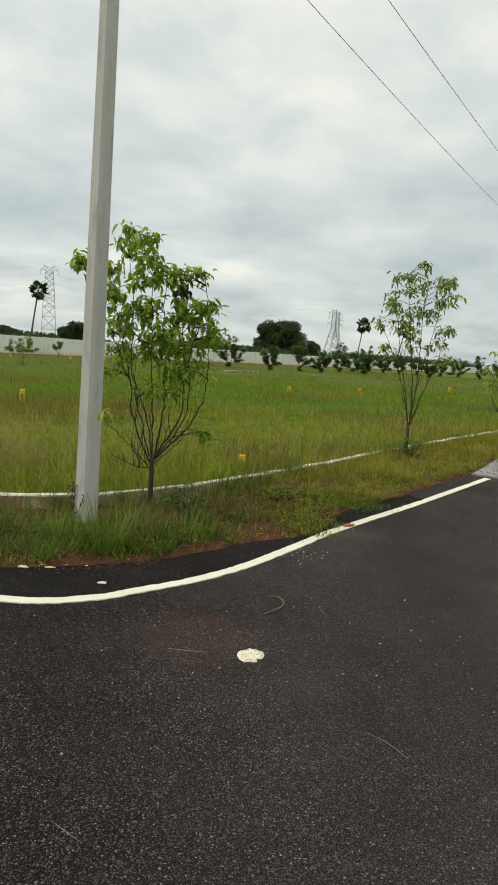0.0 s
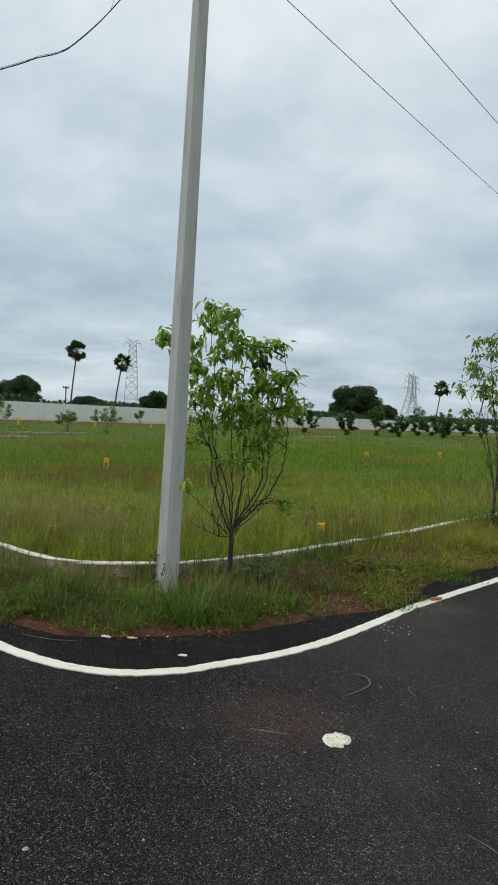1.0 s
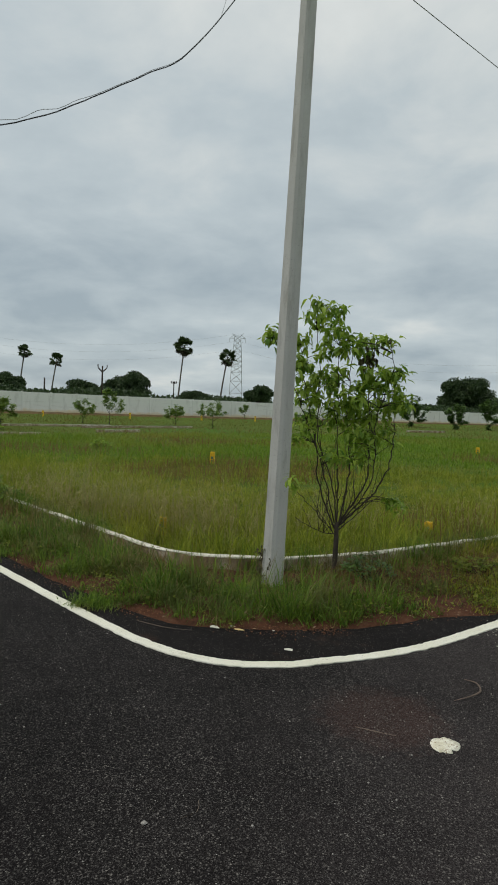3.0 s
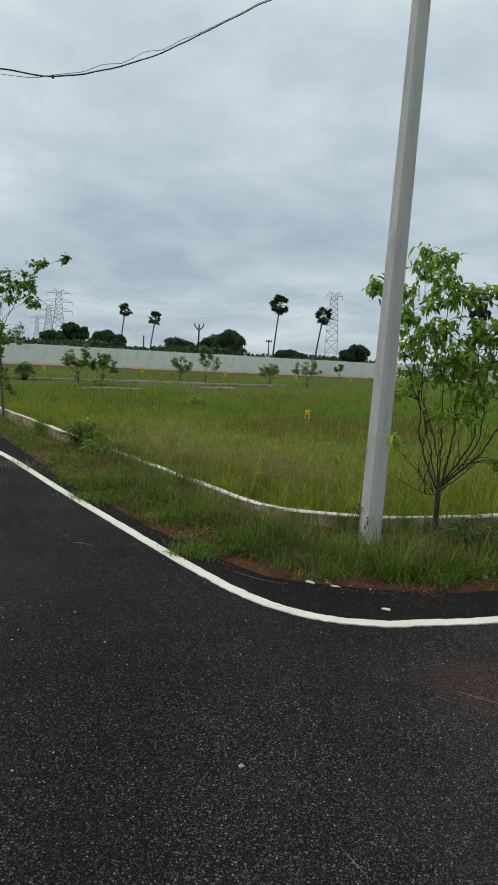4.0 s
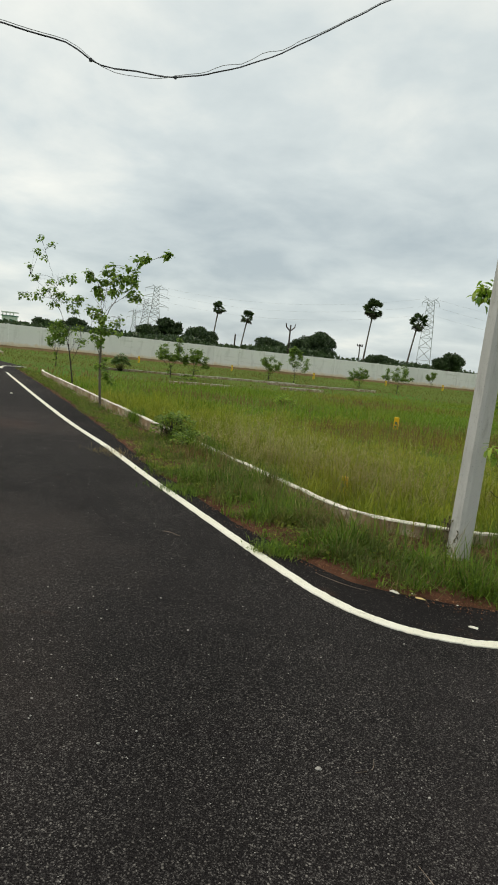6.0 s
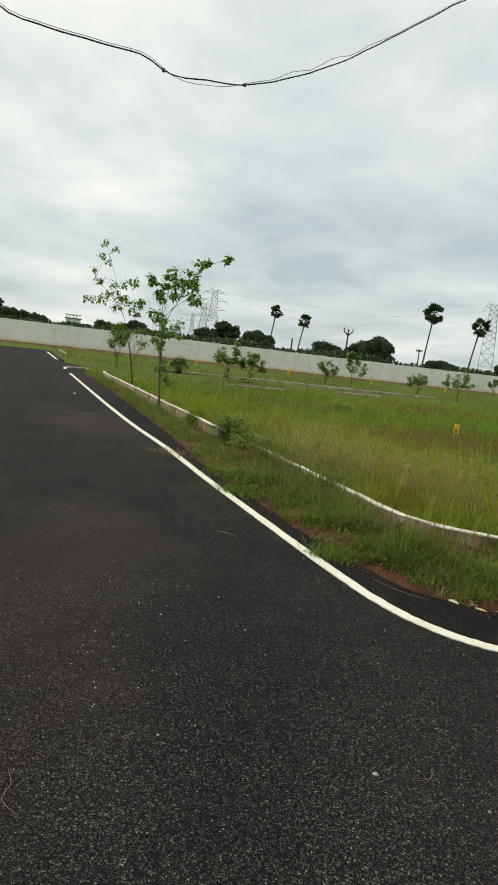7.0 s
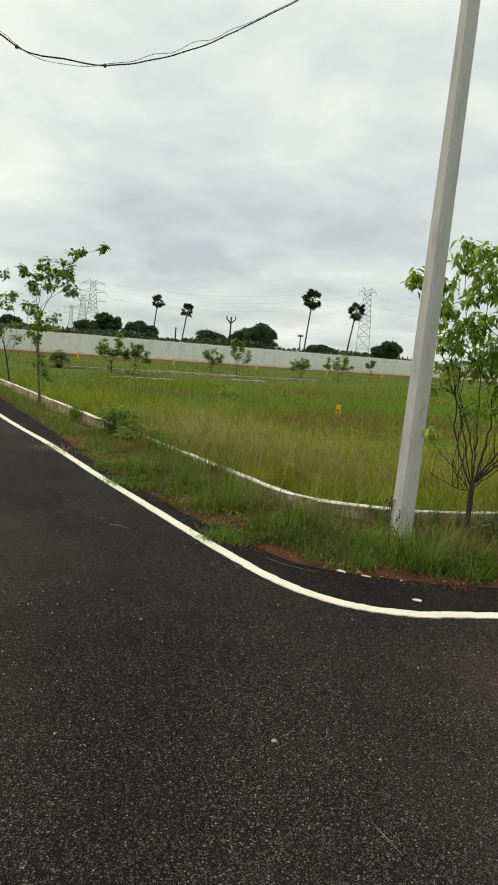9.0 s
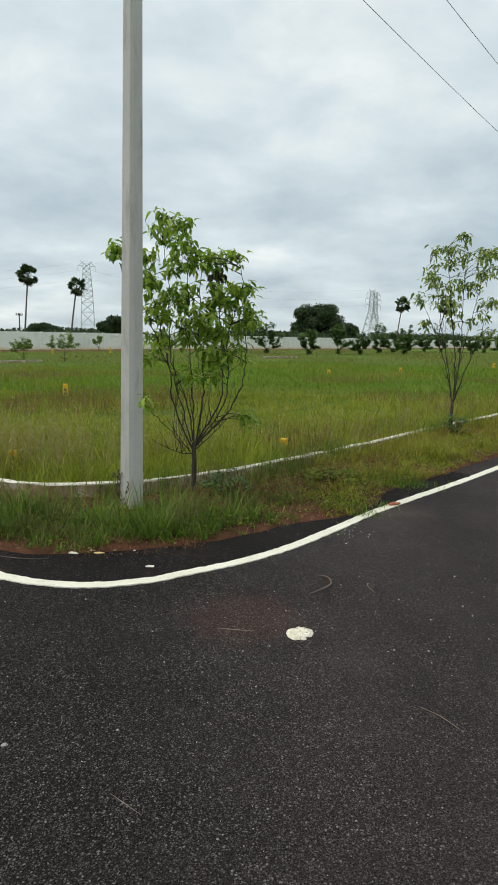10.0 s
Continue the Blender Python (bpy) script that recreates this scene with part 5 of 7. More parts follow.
bush((0.35, 7.2, 0.02), 0.38, 0.16, 67, "creeping bright green weeds on the verge", M_LEAF_WEED, (0.06, 0.04, 0.5), 300)


# ---- plot stones ----
def plot_stone(at, turn, seed, h=0.34, w=0.17):
    ob = thing("plot_stone", "yellow-painted plot marker stone standing in grass", "marker stone", "plot marker stones", at=at, turn=turn)
    bm = bevelled_box((w, 0.09, h + 0.15), 0.014, 2, 0.002, seed)
    for v in bm.verts:
        v.co.z -= 0.15
        if v.co.z > h * 0.8:
            v.co.x *= 0.9
    part("stone", bm_mesh("stone", bm, M_YELLOW), ob)
    b = Boxes().box((-w * 0.22, -0.049, h * 0.42), (w * 0.22, -0.0455, h * 0.62)).box((-w * 0.22, -0.049, h * 0.2), (w * 0.10, -0.0455, h * 0.32))
    part("painted_mark", b.mesh("painted_mark", M_TRIM), ob, "dark unreadable painted marks")
    return ob


STONES = [(-6.95, 17.6, 0.36), (-0.33, 9.58, 0.20), (-3.72, 7.72, 0.23), (0.84, 31.0, 0.31), (4.75, 34.8, 0.31), (12.2, 44.5, 0.34), (16.0, 47.5, 0.34), (-41.1, 41.5, 0.55), (-36.2, 49.0, 0.55), (-30.6, 55.0, 0.6), (-22.8, 70.6, 0.6), (-26.4, 63.0, 0.5)]
for i, (x, y, h) in enumerate(STONES):
    plot_stone((x, y, -0.05), random.Random(i).uniform(-15, 15), i, h, 0.12 if h < 0.29 else 0.17 if h < 0.35 else 0.15 if h < 0.42 else 0.18)


# ---- beyond the wall ----
def palm(top, base_xy, r, seed, dry):
    """A toddy palm: bare trunk, a ball of stiff fans, a skirt of dead ones."""
    rnd = random.Random(seed)
    ob = thing("palm_tree", "tall toddy palm with a ball of stiff fan leaves", "palm tree", "toddy palms", at=(base_xy[0], base_xy[1], -0.07))
    off = Vector((top.x - base_xy[0], top.y - base_xy[1], top.z - r * 0.85))
    path = [Vector((off.x * max(0, t) ** 1.3, off.y * max(0, t) ** 1.3, off.z * t)) for t in (-0.02, 0.03, 0.25, 0.5, 0.75, 1.0)] 
    part("trunk", Tubes().add(path, [0.38, 0.32, 0.22, 0.18, 0.17, 0.20], 9).mesh("trunk", M_PALM_BARK), ob)
    for name, mat, n, lo, hi in (("crown", M_PALM, 32, -40, 88), ("dead_skirt", M_PALM_DRY, dry // 2, -75, -20)):
        v, tr = [], []
        for _ in range(n):
            az, el = rnd.uniform(0, 360), rnd.uniform(lo, hi)
            m = Matrix.Translation(off) @ pose(0, 0, 0, 0, -el, az) @ pose(0, 0, 0, rnd.uniform(-40, 40), 0, 0)
            stalk, rad = r * rnd.uniform(0.45, 0.72), r * rnd.uniform(0.40, 0.56)
            if mat == M_PALM_DRY:
                stalk, rad = stalk * 0.95, rad * 0.9
            b = len(v)
            v += [m @ Vector((0, -0.03, 0)), m @ Vector((0, 0.03, 0)), m @ Vector((stalk, 0, 0))]
            tr.append((b, b + 1, b + 2))
            seg = 13
            for k in range(seg):
                a0, a1, am = (radians(-115 + 230 * (k + e) / seg) for e in (0, 1, 0.5))
                i = len(v)
                v += [m @ Vector((stalk, 0, 0)), m @ Vector((stalk + 0.68 * rad * math.cos(a0), 0.68 * rad * math.sin(a0), -0.10 * rad)),
                      m @ Vector((stalk + rad * math.cos(am), rad * math.sin(am), -0.28 * rad)), m @ Vector((stalk + 0.68 * rad * math.cos(a1), 0.68 * rad * math.sin(a1), -0.10 * rad))]
                tr += [(i, i + 1, i + 2), (i, i + 2, i + 3)]
        if n:
            part(name, tri_mesh(name, np.array([tuple(p) for p in v]), np.array(tr), mat), ob)
    return ob


PALMS = [((-35.3, 77.4, 10.3), (-35.9, 77.1), 1.15, 22), ((-28.2, 74.9, 8.6), (-29.0, 74.6), 1.0, 16), ((15.1, 114.1, 9.2), (14.3, 114.2), 1.25, 10), ((-58.6, 74.8, 8.85), (-59.2, 74.4), 0.85, 10), ((-55.1, 77.4, 7.95), (-55.8, 77.0), 0.9, 8), ((22.2, 112.9, 8.6), (21.0, 112.9), 1.15, 10), ((-68.8, 37.0, 4.6), (-69.0, 36.8), 0.7, 0)]
for i, (top, base, r, dry) in enumerate(PALMS):
    k = 1.9
    palm(beyond(top, k), (base[0] * k, base[1] * k), r * 1.2 * k, 70 + i, dry)


def crown_tree(top, width, seed, label, squash=0.75, leaf=0.55, mat=None):
    """An old tree: trunk, limbs, and a crown of leafy clumps with gaps."""
    rnd = random.Random(seed)
    ob = thing("tree", label, "tree", "trees beyond the wall", at=(top.x, top.y, -0.07))
    r, h = width / 2, top.z
    mid = h - r * squash
    t = Tubes().add([(0, 0, -0.3), (0, 0, 0.3), (0.1, 0, mid * 0.5), (0, 0.1, mid)], [0.5, 0.4, 0.3, 0.2], 8)
    turns = []
    lobes = [Vector((rnd.uniform(-0.75, 0.75), rnd.uniform(-0.6, 0.6), rnd.uniform(-0.1, 0.72))) for _ in range(7)] + [Vector((0, 0, 0.1)), Vector((-0.55, 0.1, -0.32)), Vector((0.55, -0.1, -0.32)), Vector((0.1, 0.3, -0.35))]
    for n in range(72):
        d = lobes[n % len(lobes)] + Vector((rnd.gauss(0, 0.17), rnd.gauss(0, 0.17), rnd.gauss(0, 0.14)))
        if d.length > 0.92:
            d *= 0.92 / d.length
        if d.z < -0.45:
            d.z *= 0.4
        c = Vector((d.x * r, d.y * r, mid + d.z * r * squash))
        t.add([(0, 0, mid * 0.6), c * 0.5 + Vector((0, 0, mid * 0.35)), c], [0.14, 0.08, 0.03], 4)
        size = r * rnd.uniform(0.18, 0.34)
        for _ in range(int(180 + 26 * width)):
            v = Vector((rnd.gauss(0, 1), rnd.gauss(0, 1), rnd.gauss(0, 1))).normalized() * rnd.random() ** 0.4 * size
            q = c + Vector((v.x, v.y, v.z * 0.75))
            turns.append(pose(q.x, q.y, q.z, rnd.uniform(0, 360), rnd.uniform(0, 360), rnd.uniform(0, 360)) @ Matrix.Scale(rnd.uniform(0.6, 1.3), 4))
    part("trunk", t.mesh("trunk", M_BARK_DARK), ob)
    part("crown", leaves_mesh("crown", turns, clump_leaf(leaf, leaf * 0.8), mat or M_LEAF_TREE), ob)
    return ob


K_TREE = 1.6
TREES = [((0.3, 140, 9.9), 11.6, 0.85), ((7.0, 150, 5.4), 6.0, 0.6), ((-43.1, 76.8, 5.4), 6.4, 0.55), ((-25.8, 81, 4.2), 3.6, 0.6), ((-36.2, 82.4, 3.35), 3.6, 0.5), ((-40.6, 71.3, 5.0), 5.6, 0.6), ((-56, 68, 4.9), 5.4, 0.6),
         ((-62, 68, 5.4), 3.9, 0.7), ((-63.5, 66.7, 4.2), 5.0, 0.5), ((-47.3, 71.9, 4.0), 4.8, 0.5), ((-34.8, 80.9, 3.1), 5.0, 0.4), ((-61.6, 51.2, 3.7), 3.2, 0.5), ((-62.2, 47.3, 3.3), 3.2, 0.5), ((-70, 34.0, 4.3), 3.2, 0.7), ((-68.1, 38.6, 3.5), 3.4, 0.5), ((-68.4, 41.7, 3.0), 4.4, 0.4)]
for i, (top, w, q) in enumerate(TREES):
    crown_tree(beyond(top, K_TREE), w * K_TREE, 90 + i, "dark broad-crowned old tree beyond the boundary wall", q, 0.0025 * K_TREE * math.hypot(top[0], top[1]))


def build_hedge():
    """The low unbroken belt of far scrub along the skyline."""
    rnd = random.Random(5)
    turns = []
    side = Vector((-WALL_DIR.y, WALL_DIR.x, 0))
    for i in range(80000):
        s = rnd.uniform(-90, 330)
        o = rnd.uniform(40, 60)
        p = WALL_AT + WALL_DIR * s + side * o
        far = math.hypot(p.x, p.y)
        top = 1.66 + far * (0.0115 - 0.0055 * min(1.0, max(0.0, (s - 10) / 50)) + 0.011 * noise.noise(Vector((s * 0.06, 0.5, 0))) + 0.006 * noise.noise(Vector((s * 0.25, 2.5, 0))))
        z = rnd.uniform(0.2, 1.0) ** 0.5 * top
        turns.append(pose(p.x, p.y, z, rnd.uniform(0, 360), rnd.uniform(0, 360), rnd.uniform(0, 360)) @ Matrix.Scale(rnd.uniform(0.8, 1.8), 4))
    me = leaves_mesh("scrub_belt", turns, clump_leaf(0.40, 0.32), M_LEAF_TREE)
    tagged(new("scrub_belt", me), "far belt of dark scrub along the skyline", "scrub", kind="stuff")


build_hedge()


def lattice_tower(top, base_w, arms, seed, group="lattice towers", turn=0.0, waist=0.22):
    """A steel transmission tower of four legs, braces and cross arms."""
    h = top.z
    ob = thing("transmission_tower", "grey steel lattice transmission tower far beyond the wall", "transmission tower", group, at=(top.x, top.y, -0.07), turn=turn)
    w = 0.18

    def half(z):
        t = z / h
        return base_w / 2 * ((1 - t / 0.62) + waist * t / 0.62) if t < 0.62 else base_w / 2 * waist * (1 - 0.45 * (t - 0.62) / 0.38)

    zs = [0, 0.2, 0.36, 0.48, 0.56, 0.62, 0.69, 0.76, 0.83, 0.9, 0.96]
    for sx, sy in ((1, 1), (1, -1), (-1, -1), (-1, 1)):
        b = Boxes()
        for a, c in zip(zs, zs[1:]):
            b.bar((sx * half(a * h), sy * half(a * h), a * h - (0.4 if a == 0 else 0)), (sx * half(c * h), sy * half(c * h), c * h), w)
        part("leg", b.mesh("leg", M_GALV), ob)
    b = Boxes()
    for a, c in zip(zs, zs[1:]):
        p, q = half(a * h), half(c * h)
        for (x0, y0), (x1, y1) in (((1, 1), (1, -1)), ((1, -1), (-1, -1)), ((-1, -1), (-1, 1)), ((-1, 1), (1, 1))):
            b.bar((x0 * p, y0 * p, a * h), (x1 * q, y1 * q, c * h), w * 0.6)
            b.bar((x1 * p, y1 * p, a * h), (x0 * q, y0 * q, c * h), w * 0.6)
            b.bar((x0 * q, y0 * q, c * h), (x1 * q, y1 * q, c * h), w * 0.5)
    part("bracing", b.mesh("bracing", M_GALV), ob)
    for z, ln in arms:
        for sx in (1, -1):
            b = Boxes()
            tip = (sx * ln, 0, z * h)
            for sy in (1, -1):
                b.bar((sx * half(z * h), sy * half(z * h), z * h), tip, w * 0.7)
                b.bar((sx * half((z + 0.05) * h), sy * half((z + 0.05) * h), min(0.99, z + 0.05) * h), tip, w * 0.6)
            b.bar(tip, (sx * ln, 0, z * h - 2.2), w * 0.7)
            part("cross_arm", b.mesh("cross_arm", M_GALV), ob)
    for sx in (1, -1):
        b = Boxes().bar((sx * half(0.96 * h), 0, 0.96 * h), (sx * half(h) * 2.2, 0, h), w * 0.7)
        part("peak", b.mesh("peak", M_GALV), ob)
    return ob


K_T = 1.6
lattice_tower(beyond((-74.5, 207, 26.5), K_T), 7.6, [(0.93, 4.4)], 1, turn=20, waist=0.72)
lattice_tower(beyond((20.6, 239, 20.6), K_T), 12.5, [(0.72, 3.4), (0.82, 3.6), (0.92, 3.0)], 2, turn=0, waist=0.25)
lattice_tower(beyond((24.0, 262, 21.5), K_T), 9.0, [(0.72, 3.4), (0.82, 3.6), (0.92, 3.0)], 3, turn=5, waist=0.30)
lattice_tower(beyond((-175, 183.6, 24.8), K_T), 13.0, [(0.66, 8.0), (0.80, 8.0), (0.93, 7.0)], 4, turn=42, waist=0.36)
lattice_tower(beyond((-199, 203, 21.5), K_T), 13.0, [(0.70, 6.0), (0.84, 6.0), (0.94, 5.0)], 5, turn=42, waist=0.30)
lattice_tower(beyond((-232, 229, 18.5), K_T), 8.0, [(0.75, 6.0), (0.9, 5.0)], 6, turn=42, waist=0.30)
lattice_tower(beyond((-270, 255, 16.0), K_T), 8.0, [(0.75, 6.0), (0.9, 5.0)], 7, turn=42, waist=0.30)


def build_transmission_lines():
    a = beyond((-175, 183.6, 24.5), K_T)
    b = beyond((-74.5, 207, 26.5), K_T)
    c = beyond((20.6, 239, 20.6), K_T)
    for p, q in ((a, b), (b, c)):
        for o in (-0.5, -4.5, -9.0):
            t = Tubes().add(sagging(p + Vector((0, 0, o)), q + Vector((0, 0, o)), 7.0, 24), 0.022, 4)
            tagged(new("transmission_line", t.mesh("transmission_line", M_WIRE)), "far transmission line slung between steel towers", "power line", "transmission lines")


build_transmission_lines()


def far_pole(top, arms, label, w=0.28, fork=False):
    h = top.z
    ob = thing("distribution_pole", label, "utility pole", "poles beyond the wall", at=(top.x, top.y, -0.07), turn=45)
    part("post", Tubes().add([(0, 0, -0.3), (0, 0, h * 0.5), (0, 0, h)], [w * 0.62, w * 0.55, w * 0.45], 8).mesh("post", M_BARK_DARK), ob)
    for z, ln in arms:
        part("cross_arm", Boxes().box((-ln, -0.07, z * h - 0.07), (ln, 0.07, z * h + 0.07)).mesh("cross_arm", M_STEEL), ob)
        for x in (-ln * 0.9, -ln * 0.3, ln * 0.3, ln * 0.9):
            part("insulator", Tubes().add([(x, 0, z * h + 0.05), (x, 0, z * h + 0.2), (x, 0, z * h + 0.4)], [0.06, 0.12, 0.05], 6).mesh("insulator", M_PORCELAIN), ob)
    if fork:
        for s in (-1, 1):
            part("fork_arm", Boxes().bar((0, 0, h * 0.86), (s * 0.75, 0, h * 0.95), 0.16).bar((s * 0.75, 0, h * 0.95), (s * 0.8, 0, h * 1.03), 0.14).mesh("fork_arm", M_STEEL), ob)


far_pole(beyond((-39.3, 63.9, 5.6), 1.5), [], "dark forked power pole beyond the wall", fork=True)
far_pole(beyond((-64.8, 31.7, 6.3), 1.5), [(0.97, 0.9), (0.89, 0.9), (0.81, 0.9)], "dark power pole with three cross arms beyond the wall", 0.22)
far_pole(beyond((-36.4, 76.9, 4.5), 1.5), [(0.95, 0.6)], "slim power pole beyond the wall", 0.22)
far_pole(beyond((-52.0, 70.5, 4.3), 1.5), [], "slim post beyond the wall", 0.3)


def far_house(top):
    ob = thing("house", "small pale green house with a roof terrace beyond the wall", "house", at=(top.x, top.y, -0.07), turn=30)
    h = top.z
    part("walls", bm_mesh("walls", bevelled_box((7.2, 5.0, h * 0.78), 0.05, 1), M_BUILDING), ob)
    part("roof_slab", Boxes().box((-4.1, -3.0, h * 0.78), (4.1, 3.0, h * 0.83)).mesh("roof_slab", M_TRIM), ob)
    for x in (-3.2, -1.1, 1.1, 3.2):
        part("pillar", Boxes().box((x - 0.2, -2.3, h * 0.83), (x + 0.2, -1.9, h * 0.95)).mesh("pillar", M_BUILDING), ob)
    part("canopy", Boxes().box((-3.9, -2.8, h * 0.95), (3.9, 2.8, h)).mesh("canopy", M_BUILDING), ob)
    for x in (-2.0, 2.0):
        w = part("window", Boxes().box((x - 0.6, -2.56, h * 0.45), (x + 0.6, -2.48, h * 0.65)).mesh("window", M_TRIM), ob)


far_house(beyond((-82.5, 56.6, 4.25), 4.0))


# ---- small things on the road and the verge ----
def pebble_mesh(seed, size, mat, flat=0.6, name="stone"):
    rnd = random.Random(seed)
    bm = bmesh.new()
    bmesh.ops.create_icosphere(bm, subdivisions=2, radius=1.0)
    for v in bm.verts:
        v.co *= 1 + 0.42 * noise.noise(v.co * 1.7 + Vector((seed * 1.7, 0, 0)))
        v.co = Vector((v.co.x * size[0], v.co.y * size[1], v.co.z * size[2] * flat))
    return bm_mesh(name, bm, mat)


def build_debris():
    # a flat cream disc with a bite out of it
    v, n, rnd = [], 26, random.Random(3)
    for ring, z in ((1.0, 0.002), (0.95, 0.010), (0.5, 0.012)):
        for i in range(n):
            a = 2 * math.pi * i / n
            r = 0.076 * ring * (1 + 0.10 * math.sin(2 * a + 1) + 0.06 * math.sin(5 * a) + rnd.uniform(-0.05, 0.05))
            if abs((a - 5.5 + math.pi) % (2 * math.pi) - math.pi) < 0.16:
                r *= 0.62
            v.append((r * math.cos(a) * 0.92, r * math.sin(a) * 1.05, z + rnd.uniform(-0.002, 0.002)))
    v.append((0, 0, 0.011))
    f = []
    for k in range(2):
        for i in range(n):
            f.append((k * n + i, k * n + (i + 1) % n, (k + 1) * n + (i + 1) % n, (k + 1) * n + i))
    f += [(2 * n + i, 2 * n + (i + 1) % n, 3 * n) for i in range(n)]
    ob = tagged(new("plaster_scrap", mesh_of("plaster_scrap", v, f, M_SCRAP, True)), "flat soiled cream scrap of plaster lying on the asphalt", "scrap")
    ob.matrix_basis = pose(0.05, 3.41, 0)
    scraps = [(-1.04, 4.33, 0.036, 0.016, 12, M_PAPER, "small white plaster chip on the asphalt"), (-1.69, 4.53, 0.042, 0.018, -8, M_PAPER, "white plaster chip at the verge's edge"), (-1.50, 4.56, 0.042, 0.014, 5, M_YELLOWED, "yellowed plaster chip at the verge's edge"),
              (-1.58, 4.62, 0.012, 0.008, 40, M_PAPER, "small pale chip in the soil"), (-1.25, 4.66, 0.010, 0.008, 20, M_PAPER, "small pale chip in the soil"), (0.93, 6.37, 0.07, 0.032, 35, M_BRICK, "red brick shard lying on the white line"), (-14.79, 10.28, 0.035, 0.03, 30, M_PAPER, "pale stone lying on the far asphalt"), (-1.107, 2.278, 0.013, 0.012, 0, M_STONE, "small grey stone on the asphalt")]
    for i, (x, y, a, b, turn, mat, label) in enumerate(scraps):
        o = tagged(new("stone" if mat == M_STONE else "brick_shard" if mat == M_BRICK else "plaster_chip", pebble_mesh(i, (a, b, b), mat, 0.5)), label, "stone" if mat == M_STONE else "chip")
        o.matrix_basis = pose(x, y, b * 0.35 + (0.007 if mat == M_BRICK else 0.0), 0, 0, turn)
    twigs = [([(0.15, 4.31, 0.01), (0.22, 4.27, 0.018), (0.245, 4.17, 0.012), (0.19, 4.06, 0.016), (0.09, 3.97, 0.007)], 0.0075, "curved dry brown stick on the asphalt"),
             ([(0.50, 4.22, 0.006), (0.48, 4.14, 0.02), (0.53, 4.05, 0.006)], 0.003, "thin dry straw on the asphalt"),
             ([(0.60, 2.76, 0.004), (0.68, 2.68, 0.012), (0.76, 2.58, 0.004)], 0.0025, "thin dry straw on the asphalt"),
             ([(-0.60, 2.06, 0.004), (-0.52, 2.00, 0.012), (-0.46, 1.97, 0.004)], 0.0022, "thin dry straw on the asphalt"),
             ([(-2.08, 1.20, 0.004), (-1.99, 1.16, 0.012), (-1.95, 1.10, 0.008), (-1.83, 1.10, 0.004)], 0.0022, "thin dry straw on the asphalt"),
             ([(-3.82, 4.26, 0.004), (-3.72, 4.25, 0.02), (-3.62, 4.28, 0.004)], 0.004, "thin dry straw on the asphalt"),
             ([(-0.98, 2.36, 0.004), (-0.93, 2.42, 0.012), (-0.96, 2.50, 0.004)], 0.0022, "thin dry straw on the asphalt"),
             ([(-0.42, 3.42, 0.004), (-0.30, 3.40, 0.01), (-0.2, 3.41, 0.004)], 0.003, "thin dry straw on the asphalt"),
             ([(-2.30, 4.40, 0.012), (-2.22, 4.36, 0.02), (-2.02, 4.35, 0.012), (-1.82, 4.38, 0.01)], 0.0025, "dry stalk lying along the verge")]
    for pts, r, label in twigs:
        line = spline(pts, 0.015)
        taper = [r * (0.85 - 0.55 * abs(2 * i / (len(line) - 1) - 0.8)) for i in range(len(line))]
        tagged(new("twig", Tubes().add(line, taper, 5).mesh("twig", M_TWIG if "brown" in label else M_DRY_STRAW)), label, "twig", "twigs on the road")
    # loose grit
    rnd = random.Random(17)
    co, tris = [], []
    bm = bmesh.new()
    bmesh.ops.create_icosphere(bm, subdivisions=1, radius=1.0)
    unit = np.array([v.co[:] for v in bm.verts])
    utri = np.array([[v.index for v in q.verts] for q in bm.faces])
    bm.free()
    n = 0
    while n < 2600:
        a, b = rnd.uniform(-3, 34), rnd.uniform(-2.0, 6.0)
        p = ROAD * a + ACROSS * b
        if rnd.random() > 1.2 / (1 + 0.08 * (p.x * p.x + p.y * p.y)) + 0.02:
            continue
        if a > 4 and b > 2.5:
            continue
        if a < 4 and (p.y > 4 + max(0, 1.3 * p.x)):
            continue
        s = rnd.uniform(0.0014, 0.0038) * (1.9 if rnd.random() < 0.03 else 1)
        squash = np.array([rnd.uniform(0.7, 1.3), rnd.uniform(0.7, 1.3), rnd.uniform(0.5, 0.9)]) * s
        co.append(unit * squash + np.array([p.x, p.y, s * 0.4]))
        tris.append(utri + n * len(unit))
        n += 1
    while n < 3100:
        # larger chips in loose patches
        p = Vector((rnd.uniform(-12, 3), rnd.uniform(1.2, 8), 0))
        if p.dot(ACROSS) > 2.6 + max(0, 1.6 * (p.x + 3)) or p.y > 4.0 + max(0.0, 1.3 * p.x) + max(0.0, -0.55 * (p.x + 2.2)) or rnd.random() > max(0.0, 1.6 * wobble(p.x, p.y, 0.9) + 0.25):
            continue
        s = rnd.uniform(0.0030, 0.0062)
        squash = np.array([rnd.uniform(0.7, 1.3), rnd.uniform(0.7, 1.3), rnd.uniform(0.4, 0.7)]) * s
        co.append(unit * squash + np.array([p.x, p.y, s * 0.3]))
        tris.append(utri + n * len(unit))
        n += 1
    me = tri_mesh("loose_grit", np.concatenate(co), np.concatenate(tris), M_STONE)
    tagged(new("loose_grit", me), "loose pale grit scattered over the asphalt", "grit", kind="stuff")


build_debris()


